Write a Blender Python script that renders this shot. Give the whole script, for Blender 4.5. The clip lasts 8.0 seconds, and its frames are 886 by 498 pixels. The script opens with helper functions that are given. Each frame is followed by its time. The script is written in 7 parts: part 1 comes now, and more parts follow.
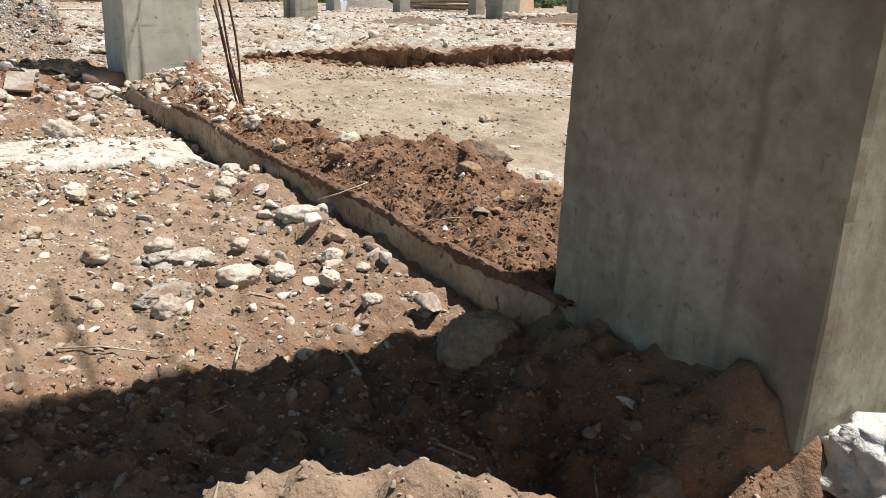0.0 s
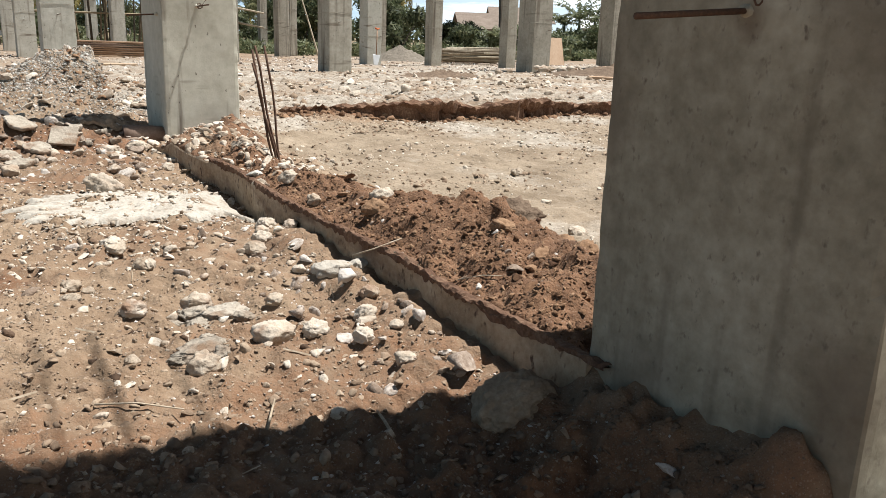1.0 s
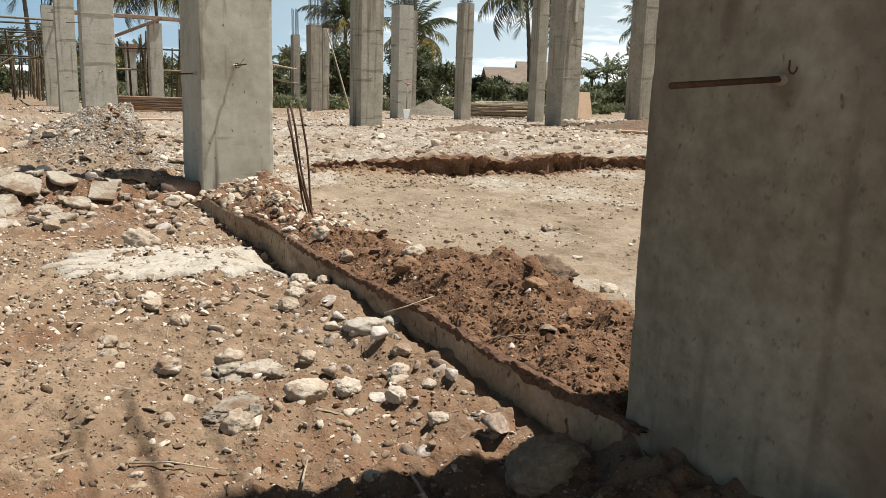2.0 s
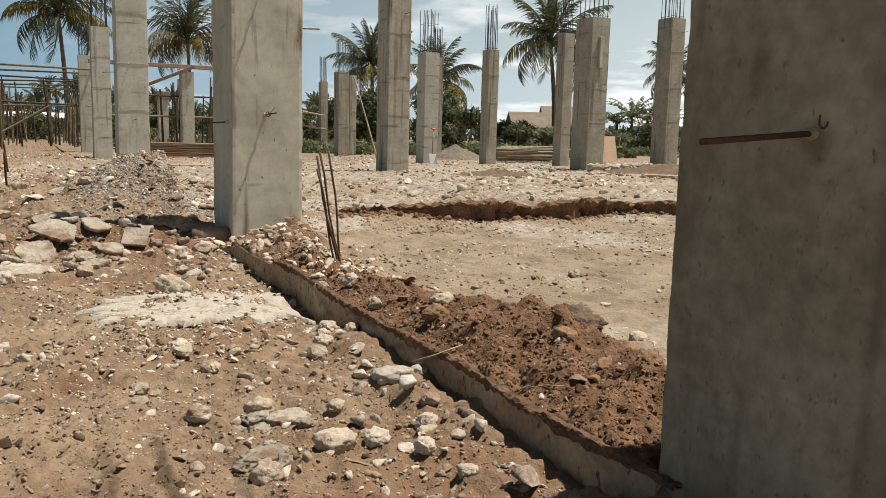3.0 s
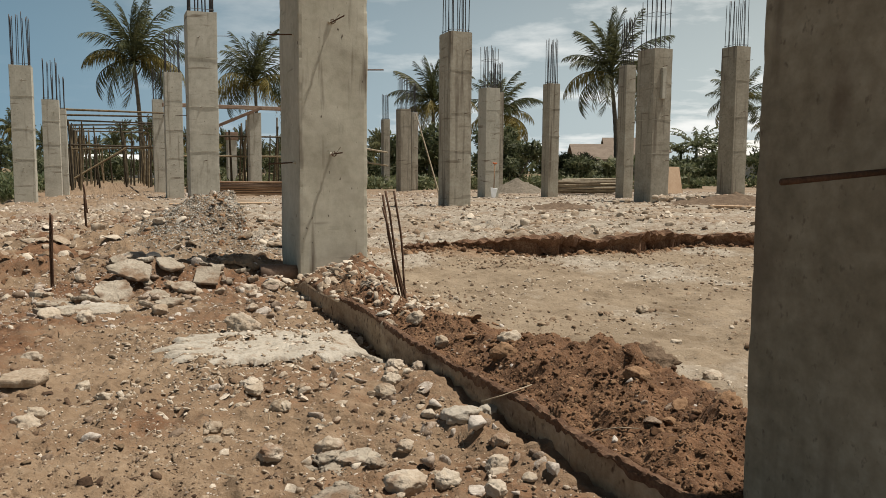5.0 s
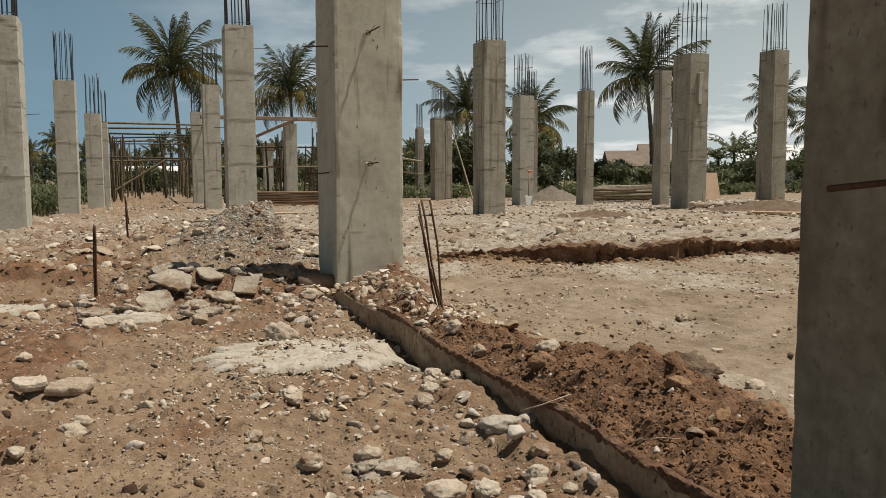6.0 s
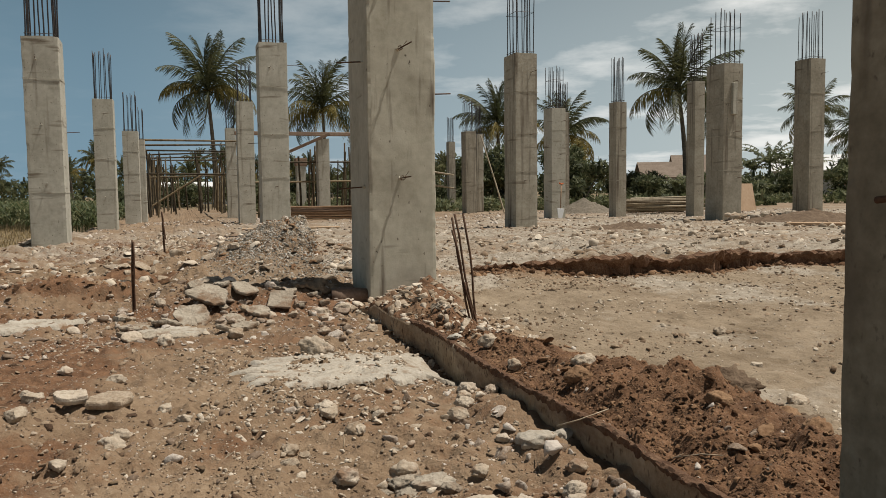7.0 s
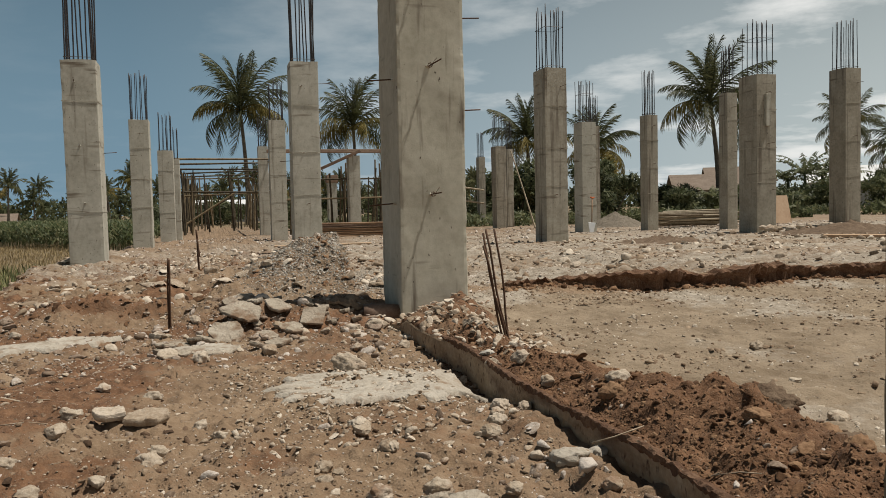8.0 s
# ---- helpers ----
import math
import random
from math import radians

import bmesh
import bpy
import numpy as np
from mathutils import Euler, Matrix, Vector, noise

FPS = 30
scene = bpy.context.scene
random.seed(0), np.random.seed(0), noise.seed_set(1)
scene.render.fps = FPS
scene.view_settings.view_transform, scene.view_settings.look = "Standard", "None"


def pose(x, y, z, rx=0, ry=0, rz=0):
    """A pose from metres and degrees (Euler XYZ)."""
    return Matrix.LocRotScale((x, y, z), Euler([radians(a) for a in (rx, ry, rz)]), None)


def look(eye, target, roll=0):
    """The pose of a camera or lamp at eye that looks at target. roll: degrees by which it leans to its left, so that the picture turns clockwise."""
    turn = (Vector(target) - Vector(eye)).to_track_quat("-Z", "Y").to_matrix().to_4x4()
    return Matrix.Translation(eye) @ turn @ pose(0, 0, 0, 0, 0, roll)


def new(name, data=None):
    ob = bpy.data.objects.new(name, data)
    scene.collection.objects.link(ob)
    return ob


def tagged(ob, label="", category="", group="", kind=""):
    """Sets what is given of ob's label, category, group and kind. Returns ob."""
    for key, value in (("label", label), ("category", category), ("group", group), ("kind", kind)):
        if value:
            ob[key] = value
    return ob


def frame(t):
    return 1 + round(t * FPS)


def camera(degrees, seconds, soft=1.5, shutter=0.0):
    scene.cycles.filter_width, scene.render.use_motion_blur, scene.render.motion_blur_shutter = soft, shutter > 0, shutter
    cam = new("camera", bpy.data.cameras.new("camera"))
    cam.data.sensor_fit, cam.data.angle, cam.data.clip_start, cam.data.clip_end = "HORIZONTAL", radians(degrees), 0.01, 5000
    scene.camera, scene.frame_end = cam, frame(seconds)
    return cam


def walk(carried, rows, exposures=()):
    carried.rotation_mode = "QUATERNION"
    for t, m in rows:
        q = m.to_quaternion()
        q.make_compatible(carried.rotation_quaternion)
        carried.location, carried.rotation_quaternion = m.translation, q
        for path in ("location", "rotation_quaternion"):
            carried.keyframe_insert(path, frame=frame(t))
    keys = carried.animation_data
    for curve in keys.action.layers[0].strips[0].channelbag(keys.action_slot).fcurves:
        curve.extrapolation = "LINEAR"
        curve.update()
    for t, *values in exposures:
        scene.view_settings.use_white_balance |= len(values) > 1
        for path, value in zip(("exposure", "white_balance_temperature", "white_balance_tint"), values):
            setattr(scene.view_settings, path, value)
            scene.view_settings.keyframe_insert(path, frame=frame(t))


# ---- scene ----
cam = camera(58.7, 8.0, soft=0.85)
PATH = [
    (0, (0.024, 0.049, 0.627), (0.035, 1.948, -0.001), 2.3),
    (0.5, (0.018, 0.051, 0.637), (-0.01, 1.968, 0.066), 2.1),
    (1, (0.01, 0.055, 0.648), (-0.058, 1.987, 0.137), 2.0),
    (1.5, (0.002, 0.054, 0.66), (-0.106, 2.0, 0.211), 1.9),
    (3, (-0.015, 0.041, 0.69), (-0.228, 2.01, 0.409), 1.5),
    (3.5, (-0.021, 0.04, 0.697), (-0.269, 2.009, 0.452), 1.3),
    (4, (-0.024, 0.04, 0.702), (-0.311, 2.007, 0.481), 1.0),
    (4.5, (-0.029, 0.042, 0.705), (-0.357, 2.004, 0.497), 0.7),
    (6, (-0.043, 0.037, 0.71), (-0.5, 1.976, 0.532), -0.2),
    (6.5, (-0.05, 0.037, 0.71), (-0.547, 1.968, 0.548), -0.4),
    (7, (-0.054, 0.038, 0.712), (-0.589, 1.96, 0.568), -0.7),
    (7.5, (-0.057, 0.033, 0.715), (-0.629, 1.946, 0.591), -1.0),
    (8, (-0.057, 0.033, 0.716), (-0.666, 1.934, 0.612), -1.3),
]
EXPOSURES = [(0.0, 0.49, 5820, 10), (1.5, 0.30, 6030, 10), (3.0, -0.04, 6450, 10), (3.5, -0.09, 6500, 10), (4.5, -0.25, 6550, 10), (6.5, -0.45, 6550, 10), (8.0, -0.56, 6500, 10)]
walk(cam, [(t, look(eye, target, roll)) for t, eye, target, roll in PATH], EXPOSURES)

# ---- sky and sun ----
SUN_EL, SUN_AZ = 70.0, 72.0  # degrees above the ground; clockwise from +y
SUN_DIR = Vector((math.sin(radians(SUN_AZ)) * math.cos(radians(SUN_EL)), math.cos(radians(SUN_AZ)) * math.cos(radians(SUN_EL)), math.sin(radians(SUN_EL))))


def build_world():
    w = bpy.data.worlds.new("sky")
    scene.world = w
    w.use_nodes = True
    nt = w.node_tree
    nt.nodes.clear()
    out = nt.nodes.new("ShaderNodeOutputWorld")
    bg = nt.nodes.new("ShaderNodeBackground")
    sky = nt.nodes.new("ShaderNodeTexSky")
    sky.sky_type = "NISHITA"
    sky.sun_disc = False
    sky.sun_elevation, sky.sun_rotation = radians(SUN_EL), radians(SUN_AZ)
    sky.air_density, sky.dust_density, sky.ozone_density = 1.0, 1.0, 1.6
    soft = nt.nodes.new("ShaderNodeHueSaturation")
    soft.inputs["Saturation"].default_value = 1.1
    soft.inputs["Hue"].default_value = 0.485
    nt.links.new(sky.outputs[0], soft.inputs["Color"])
    # clouds: wisps on a flat layer high above
    tc = nt.nodes.new("ShaderNodeTexCoord")
    sep = nt.nodes.new("ShaderNodeSeparateXYZ")
    nt.links.new(tc.outputs["Generated"], sep.inputs[0])
    zz = nt.nodes.new("ShaderNodeMath")
    zz.operation = "ADD"
    zz.inputs[1].default_value = 0.12
    nt.links.new(sep.outputs["Z"], zz.inputs[0])
    divx, divy = nt.nodes.new("ShaderNodeMath"), nt.nodes.new("ShaderNodeMath")
    for d, src in ((divx, "X"), (divy, "Y")):
        d.operation = "DIVIDE"
        nt.links.new(sep.outputs[src], d.inputs[0])
        nt.links.new(zz.outputs[0], d.inputs[1])
    comb = nt.nodes.new("ShaderNodeCombineXYZ")
    nt.links.new(divx.outputs[0], comb.inputs[0])
    nt.links.new(divy.outputs[0], comb.inputs[1])
    n = nt.nodes.new("ShaderNodeTexNoise")
    n.inputs["Scale"].default_value = 1.0
    n.inputs["Detail"].default_value = 9.0
    n.inputs["Roughness"].default_value = 0.58
    nt.links.new(comb.outputs[0], n.inputs["Vector"])
    ramp = nt.nodes.new("ShaderNodeMapRange")
    ramp.inputs[1].default_value, ramp.inputs[2].default_value = 0.49, 0.64
    ramp.clamp = True
    nt.links.new(n.outputs[0], ramp.inputs[0])
    # haze that thickens towards the horizon, whiter on the sun's side
    hz = nt.nodes.new("ShaderNodeMapRange")
    hz.interpolation_type = "SMOOTHSTEP"
    hz.inputs[1].default_value, hz.inputs[2].default_value = 0.66, -0.05
    nt.links.new(sep.outputs["Z"], hz.inputs[0])
    sunside = nt.nodes.new("ShaderNodeMapRange")
    sunside.inputs[1].default_value, sunside.inputs[2].default_value = -0.62, 0.22
    sunside.inputs[3].default_value, sunside.inputs[4].default_value = 0.0, 1.0
    nt.links.new(sep.outputs["X"], sunside.inputs[0])
    hcol = nt.nodes.new("ShaderNodeMix")
    hcol.data_type = "RGBA"
    hcol.inputs[6].default_value, hcol.inputs[7].default_value = (13, 21, 27, 1), (37, 41, 40.5, 1)
    nt.links.new(sunside.outputs[0], hcol.inputs[0])
    hmul = nt.nodes.new("ShaderNodeMath")
    hmul.operation = "MULTIPLY"
    hmul.inputs[1].default_value = 0.92
    nt.links.new(hz.outputs[0], hmul.inputs[0])
    haze = nt.nodes.new("ShaderNodeMix")
    haze.data_type = "RGBA"
    nt.links.new(hcol.outputs[2], haze.inputs[7])
    nt.links.new(hmul.outputs[0], haze.inputs[0])
    nt.links.new(soft.outputs[0], haze.inputs[6])
    cmul = nt.nodes.new("ShaderNodeMath")
    cmul.operation = "MULTIPLY"
    nt.links.new(ramp.outputs[0], cmul.inputs[0])
    least = nt.nodes.new("ShaderNodeMath")
    least.operation = "MAXIMUM"
    least.inputs[1].default_value = 0.04
    nt.links.new(sunside.outputs[0], least.inputs[0])
    # the cloud bank thins out overhead
    thin = nt.nodes.new("ShaderNodeMapRange")
    thin.inputs[1].default_value, thin.inputs[2].default_value = 0.72, 0.44
    nt.links.new(sep.outputs["Z"], thin.inputs[0])
    bank = nt.nodes.new("ShaderNodeMath")
    bank.operation = "MULTIPLY"
    nt.links.new(least.outputs[0], bank.inputs[0])
    nt.links.new(thin.outputs[0], bank.inputs[1])
    nt.links.new(bank.outputs[0], cmul.inputs[1])
    mix = nt.nodes.new("ShaderNodeMix")
    mix.data_type = "RGBA"
    mix.inputs[7].default_value = (58.0, 58.0, 56.0, 1)
    nt.links.new(cmul.outputs[0], mix.inputs[0])
    nt.links.new(haze.outputs[2], mix.inputs[6])
    nt.links.new(mix.outputs[2], bg.inputs["Color"])
    bg.inputs["Strength"].default_value = 0.022
    nt.links.new(bg.outputs[0], out.inputs[0])


build_world()
sun = new("sun", bpy.data.lights.new("sun", "SUN"))
sun.data.energy, sun.data.angle, sun.data.color = 6.8, radians(0.55), (1.0, 0.945, 0.85)
sun.matrix_world = look(SUN_DIR * 60, (0, 0, 0))

# ---- plan ----
# The site's grid is turned 34 degrees: a runs along the column rows, b across them.
TURN = radians(34)
GC, GS = math.cos(TURN), math.sin(TURN)
RZ = 34.0


def ab(a, b, z=0.0):
    return Vector((-GS * a + GC * b, GC * a + GS * b, z))


def _hash(ix, iy, seed):
    h = (ix.astype(np.int64) * 374761393 + iy.astype(np.int64) * 668265263 + seed * 1442695041) & 0x7FFFFFFF
    h = ((h ^ (h >> 13)) * 1274126177) & 0x7FFFFFFF
    return ((h ^ (h >> 16)) & 0xFFFFF) / 1048575.0


def value_noise(x, y, seed=0):
    ix, iy = np.floor(x), np.floor(y)
    fx, fy = x - ix, y - iy
    fx, fy = fx * fx * (3 - 2 * fx), fy * fy * (3 - 2 * fy)
    n00, n10 = _hash(ix, iy, seed), _hash(ix + 1, iy, seed)
    n01, n11 = _hash(ix, iy + 1, seed), _hash(ix + 1, iy + 1, seed)
    return (n00 * (1 - fx) + n10 * fx) * (1 - fy) + (n01 * (1 - fx) + n11 * fx) * fy - 0.5


def fbm(x, y, size, octaves=3, seed=0):
    total, amp, f = 0, 1.0, 1.0 / size
    for i in range(octaves):
        total = total + amp * value_noise(x * f + 17.3 * i, y * f - 9.1 * i, seed + i)
        amp, f = amp * 0.5, f * 2.03
    return total


def step(lo, hi, v):
    t = np.clip((v - lo) / (hi - lo), 0, 1)
    return t * t * (3 - 2 * t)


def beam_face(a):
    """Where the ground beam's bare side stands: two lengths, the farther one bowed, that meet at a step."""
    a = np.asarray(a, float)
    far_length = 1.146 + 0.050 * step(2.75, 3.75, a) - 0.022 * step(4.0, 4.5, a) + 0.010 * np.sin(a * 5.1)
    near_length = 1.172 - 0.024 * step(2.05, 1.75, a) - 0.010 * step(2.2, 2.6, a)
    return near_length + (far_length - near_length) * step(2.60, 2.63, a) + 0.008 * fbm(a, a * 0, 0.35, 2, 14)


def soil_heap(a, b):
    """Height of the dug-out soil that lies along the beam."""
    wob = 0.06 * fbm(a, b, 0.35, 3, 40)
    bb = b + wob
    along = step(1.2, 1.5, a) * (1 - 0.35 * step(2.4, 3.3, a)) * (1 - step(3.4, 4.2, a))
    right = 2.02 - 0.22 * step(2.2, 3.8, a)
    ridge = step(0.85, 1.46, bb) * (1 - step(1.46, right, bb))
    h = along * 0.185 * ridge * (1.0 + 0.40 * fbm(a, b, 0.22, 3, 41) + 0.30 * np.abs(fbm(a, b, 0.08, 2, 42)))
    # level with the beam's top all along it
    kerb = (0.112 + 0.10 * step(1.19, 1.40, b) * (0.3 + fbm(a, b, 0.10, 3, 43)) + 0.03 * fbm(a, b, 0.05, 2, 44)) * (1 - step(1.36, 1.78, bb)) * step(1.2, 1.4, a) * (1 - step(5.15, 5.7, a))
    foot = 0.20 * np.exp(-((a - 5.62) / 0.24) ** 2 - ((b - 1.68) / 0.21) ** 2) * (1 + 0.8 * fbm(a, b, 0.12, 3, 46))
    rubble = 0.07 * np.exp(-((a - 4.9) / 0.55) ** 2 - ((b - 1.58) / 0.25) ** 2)
    # it lies level with the beam's edge and rises away from it
    away = step(-0.01, 0.15, b - beam_face(a))
    level = 0.092 * step(1.2, 1.4, a) * (1 - step(5.1, 5.6, a))
    return np.maximum(h, kerb) * away + level * (1 - away) + foot + rubble


def near_mound(a, b):
    """Soil banked against the nearest column."""
    h = 0.125 * np.exp(-((a - 0.90) / 0.42) ** 2 - ((b - 1.17) / 0.13) ** 2) + 0.05 * np.exp(-((a - 0.78) / 0.14) ** 2 - ((b - 1.16) / 0.12) ** 2) + 0.07 * np.exp(-((a - 0.70) / 0.08) ** 2 - ((b - 1.17) / 0.07) ** 2)
    pit = 0.17 * np.exp(-((a - 0.70) / 0.27) ** 2 - ((b - 0.86) / 0.17) ** 2) + 0.14 * np.exp(-((a - 0.38) / 0.2) ** 2 - ((b - 1.28) / 0.22) ** 2) + 0.04 * np.exp(-((a - 0.50) / 0.14) ** 2 - ((b - 1.06) / 0.13) ** 2)
    h = (h - pit) * (1 + 0.3 * fbm(a, b, 0.16, 3, 50)) + (0.06 * fbm(a, b, 0.15, 3, 52) + 0.02 * np.abs(fbm(a, b, 0.08, 2, 53))) * np.exp(-((a - 0.85) / 0.4) ** 2 - ((b - 0.98) / 0.26) ** 2)
    x, y = -GS * a + GC * b, GC * a + GS * b
    return h - 0.025 * np.exp(-((a - 1.45) / 0.32) ** 4 - ((b - 0.55) / 0.5) ** 4) + 0.218 * np.exp(-((x - 0.07) / 0.42) ** 4 - ((y - 0.85) / 0.17) ** 2) * (1 + 0.16 * fbm(a, b, 0.12, 3, 51))


def lip_line(b):
    """How far along the rows the cut bank stands."""
    b = np.asarray(b, float)
    return 6.72 + 0.42 * fbm(b * 0 + 7.0, b, 0.8, 5, 8)


def ground(x, y, fine=True):
    """Height of the ground at x, y (arrays or numbers)."""
    x, y = np.asarray(x, float), np.asarray(y, float)
    a, b = -GS * x + GC * y, GC * x + GS * y
    far = step(5, 15, y) * (0.012 * np.clip(x, -18, 30) - 0.006 * (np.clip(y, 0, 32) - 14))
    wob = 0.30 * fbm(a, b, 0.55, 3, 3)
    # left of the beam: a low floor up to the broken edge, then the gravel
    left = -0.12 - 0.012 * (1 - step(2.3, 3.3, a)) + 0.10 * step(5.6, 6.35, a + 1.3 * wob + 0.1) * (1 - 0.4 * step(0.2, -1.5, b))
    ledge_at = np.exp(-((b + 0.62) / 0.42) ** 4)
    left = left * (1 - ledge_at) + (-0.12 + 0.115 * step(6.50, 6.57, a + 0.7 * wob + 0.25 * (b + 0.62))) * ledge_at
    left = left + 0.50 * np.exp(-((a - 8.15) / 0.78) ** 2 - ((b - 1.22) / 0.9) ** 2) - 0.085 * np.exp(-((a - 6.75) / 0.30) ** 2 - ((b - 0.85) / 0.55) ** 4) + 0.045 * np.exp(-((a - 6.05) / 0.24) ** 2 - ((b - 0.45) / 0.45) ** 4)
    # right of the beam: the swept floor, cut back to a sharp bank
    lip = lip_line(b)
    right = -0.10 + (0.12 + 0.07 * fbm(a * 0, b, 0.5, 3, 19)) * step(lip + 0.05, lip + 0.14, a) - 0.02 * step(lip + 0.3, lip + 2.5, a)
    soft = -0.10 + 0.10 * step(5.7, 7.4, a + wob)
    k = step(3.0, 4.0, b + 0.5 * fbm(a, b, 0.35, 3, 9))
    right = right * k + soft * (1 - k)
    bf = beam_face(a)
    side = step(bf + 0.012, bf + 0.030, b) * step(1.0, 1.25, a)
    left = left + 0.085 * np.exp(-((a - 2.72) / 0.30) ** 2 - ((b - 1.12) / 0.16) ** 2)
    gap = np.exp(-(np.minimum(b - bf + 0.02, 0) / (0.045 + 0.085 * step(3.0, 3.6, a))) ** 2) * step(1.25, 1.5, a) * (1 - step(5.2, 5.6, a))
    left = left + 0.050 * np.exp(-((a - 2.0) / 0.45) ** 4) * step(bf - 0.30, bf - 0.06, b) - gap * (0.008 * (1 - step(2.10, 2.5, a)) + 0.03 * np.exp(-((a - 3.55) / 0.22) ** 2) + 0.03 * step(2.95, 3.4, a) * (1 - step(3.7, 4.0, a)))
    z = left * (1 - side) + right * side
    z = z * (1 - step(9.5, 13, a)) + far
    z = z + soil_heap(a, b) * step(bf + 0.008, bf + 0.017, b) + near_mound(a, b)
    # the edge of the site and the lower fields beyond it
    drop = step(-2.15, -3.7, b + 0.5 * fbm(a, b, 1.6, 2, 12)) * step(2.0, 5.0, a)
    z = z - 0.85 * drop
    rough = np.clip(1 - drop, 0.25, 1)
    stony = np.maximum(step(5.9, 6.6, a + wob) * (1 - side), step(lip - 0.1, lip + 0.2, a) * side)
    z = z + rough * 0.035 * fbm(x, y, 1.1, 3, 20)
    if fine:
        ledge = np.abs(fbm(a, b, 0.55, 3, 84)) * stony * (1 - side)
        z = z + rough * 0.17 * (ledge - 0.12)
        swept = side * (1 - step(0.0, 0.05, soil_heap(a, b))) * (1 - stony) * 0.15
        lumps = np.abs(fbm(x, y, 0.11, 3, 24)) * 2 - 0.35
        cloddy = np.clip(0.35 + 1.8 * fbm(x, y, 0.7, 2, 77), 0, 1) * (1 - side)
        z = z + 0.011 * (1 - step(2.2, 3.2, a)) * (np.abs(fbm(x, y, 0.030, 2, 79)) * 2 - 0.3)
        z = z + 0.040 * cloddy * (np.abs(fbm(x, y, 0.075, 3, 78)) * 2 - 0.3)
        z = z + rough * (1 - swept) * ((0.024 + 0.055 * stony * (1 - 0.6 * side)) * fbm(x, y, 0.24, 3, 23) + (0.021 + 0.006 * stony) * lumps + 0.023 * fbm(x, y, 0.045, 2, 28))
    return z


SHEET = {}


def on_sheet(x, y):
    """Height of the built ground sheet at x, y."""
    x, y = np.asarray(x, float), np.asarray(y, float)
    if not SHEET:
        return ground(x, y)
    a, b = -GS * x + GC * y, GC * x + GS * y
    aa, bb, Z = SHEET["a"], SHEET["b"], SHEET["z"]
    i = np.clip(np.searchsorted(aa, a) - 1, 0, len(aa) - 2)
    j = np.clip(np.searchsorted(bb, b) - 1, 0, len(bb) - 2)
    f, g = (a - aa[i]) / (aa[i + 1] - aa[i]), (b - bb[j]) / (bb[j + 1] - bb[j])
    return Z[i, j] * (1 - f) * (1 - g) + Z[i + 1, j] * f * (1 - g) + Z[i, j + 1] * (1 - f) * g + Z[i + 1, j + 1] * f * g


def gz(x, y):
    return float(on_sheet(x, y))


# ---- mesh helpers ----
def mesh_from(name, verts, faces, smooth=False):
    me = bpy.data.meshes.new(name)
    me.from_pydata([tuple(v) for v in verts], [], [tuple(f) for f in faces])
    me.update()
    if smooth:
        me.polygons.foreach_set("use_smooth", [True] * len(me.polygons))
    return me


def part(name, shape, material, parent=None, label="", m=None, smooth=False):
    """Links a bmesh or a mesh as one object, under a thing where one is given."""
    if isinstance(shape, bmesh.types.BMesh):
        me = bpy.data.meshes.new(name)
        shape.to_mesh(me)
        shape.free()
        if smooth:
            me.polygons.foreach_set("use_smooth", [True] * len(me.polygons))
    else:
        me = shape
    if material and not me.materials:
        me.materials.append(material)
    ob = new(name, me)
    if parent:
        ob.parent = parent
    if m is not None:
        ob.matrix_basis = m
    if label:
        tagged(ob, label)
    return ob


def anchor(name, m, label, category, group="", kind=""):
    ob = new(name)
    ob.matrix_basis = m
    ob.empty_display_size = 0.1
    return tagged(ob, label, category, group, kind)


def box(bm, size, m=None, bevel=0.0):
    geo = bmesh.ops.create_cube(bm, size=1.0)
    bmesh.ops.scale(bm, vec=size, verts=geo["verts"])
    if bevel:
        edges = list({e for v in geo["verts"] for e in v.link_edges})
        made = bmesh.ops.bevel(bm, geom=edges, offset=bevel, segments=1, affect="EDGES")
        verts = list({v for f in made["faces"] for v in f.verts} | {v for v in geo["verts"] if v.is_valid})
    else:
        verts = geo["verts"]
    if m is not None:
        bmesh.ops.transform(bm, matrix=m, verts=verts)
    return verts


def tube_mesh(name, points, radii, sides=6, closed=True):
    """A tube along points, with a radius at each."""
    verts, faces = [], []
    pts = [Vector(p) for p in points]
    for i, p in enumerate(pts):
        d = (pts[min(i + 1, len(pts) - 1)] - pts[max(i - 1, 0)]).normalized()
        up = Vector((0, 0, 1)) if abs(d.z) < 0.9 else Vector((1, 0, 0))
        s = d.cross(up).normalized()
        u = s.cross(d)
        for j in range(sides):
            t = 2 * math.pi * j / sides
            verts.append(p + (s * math.cos(t) + u * math.sin(t)) * radii[i])
    for i in range(len(pts) - 1):
        for j in range(sides):
            faces.append((i * sides + j, i * sides + (j + 1) % sides, (i + 1) * sides + (j + 1) % sides, (i + 1) * sides + j))
    if closed:
        faces.append(tuple(reversed(range(sides))))
        faces.append(tuple((len(pts) - 1) * sides + j for j in range(sides)))
    return mesh_from(name, verts, faces, smooth=sides > 5)


def rod_between(p, q, r, sides=6):
    return tube_mesh("rod", [p, q], [r, r], sides)


def merge(name, meshes):
    """One mesh out of several (verts, faces) pairs."""
    verts, faces, base = [], [], 0
    for v, f in meshes:
        verts.extend(v)
        faces.extend(tuple(i + base for i in face) for face in f)
        base += len(v)
    return mesh_from(name, verts, faces)


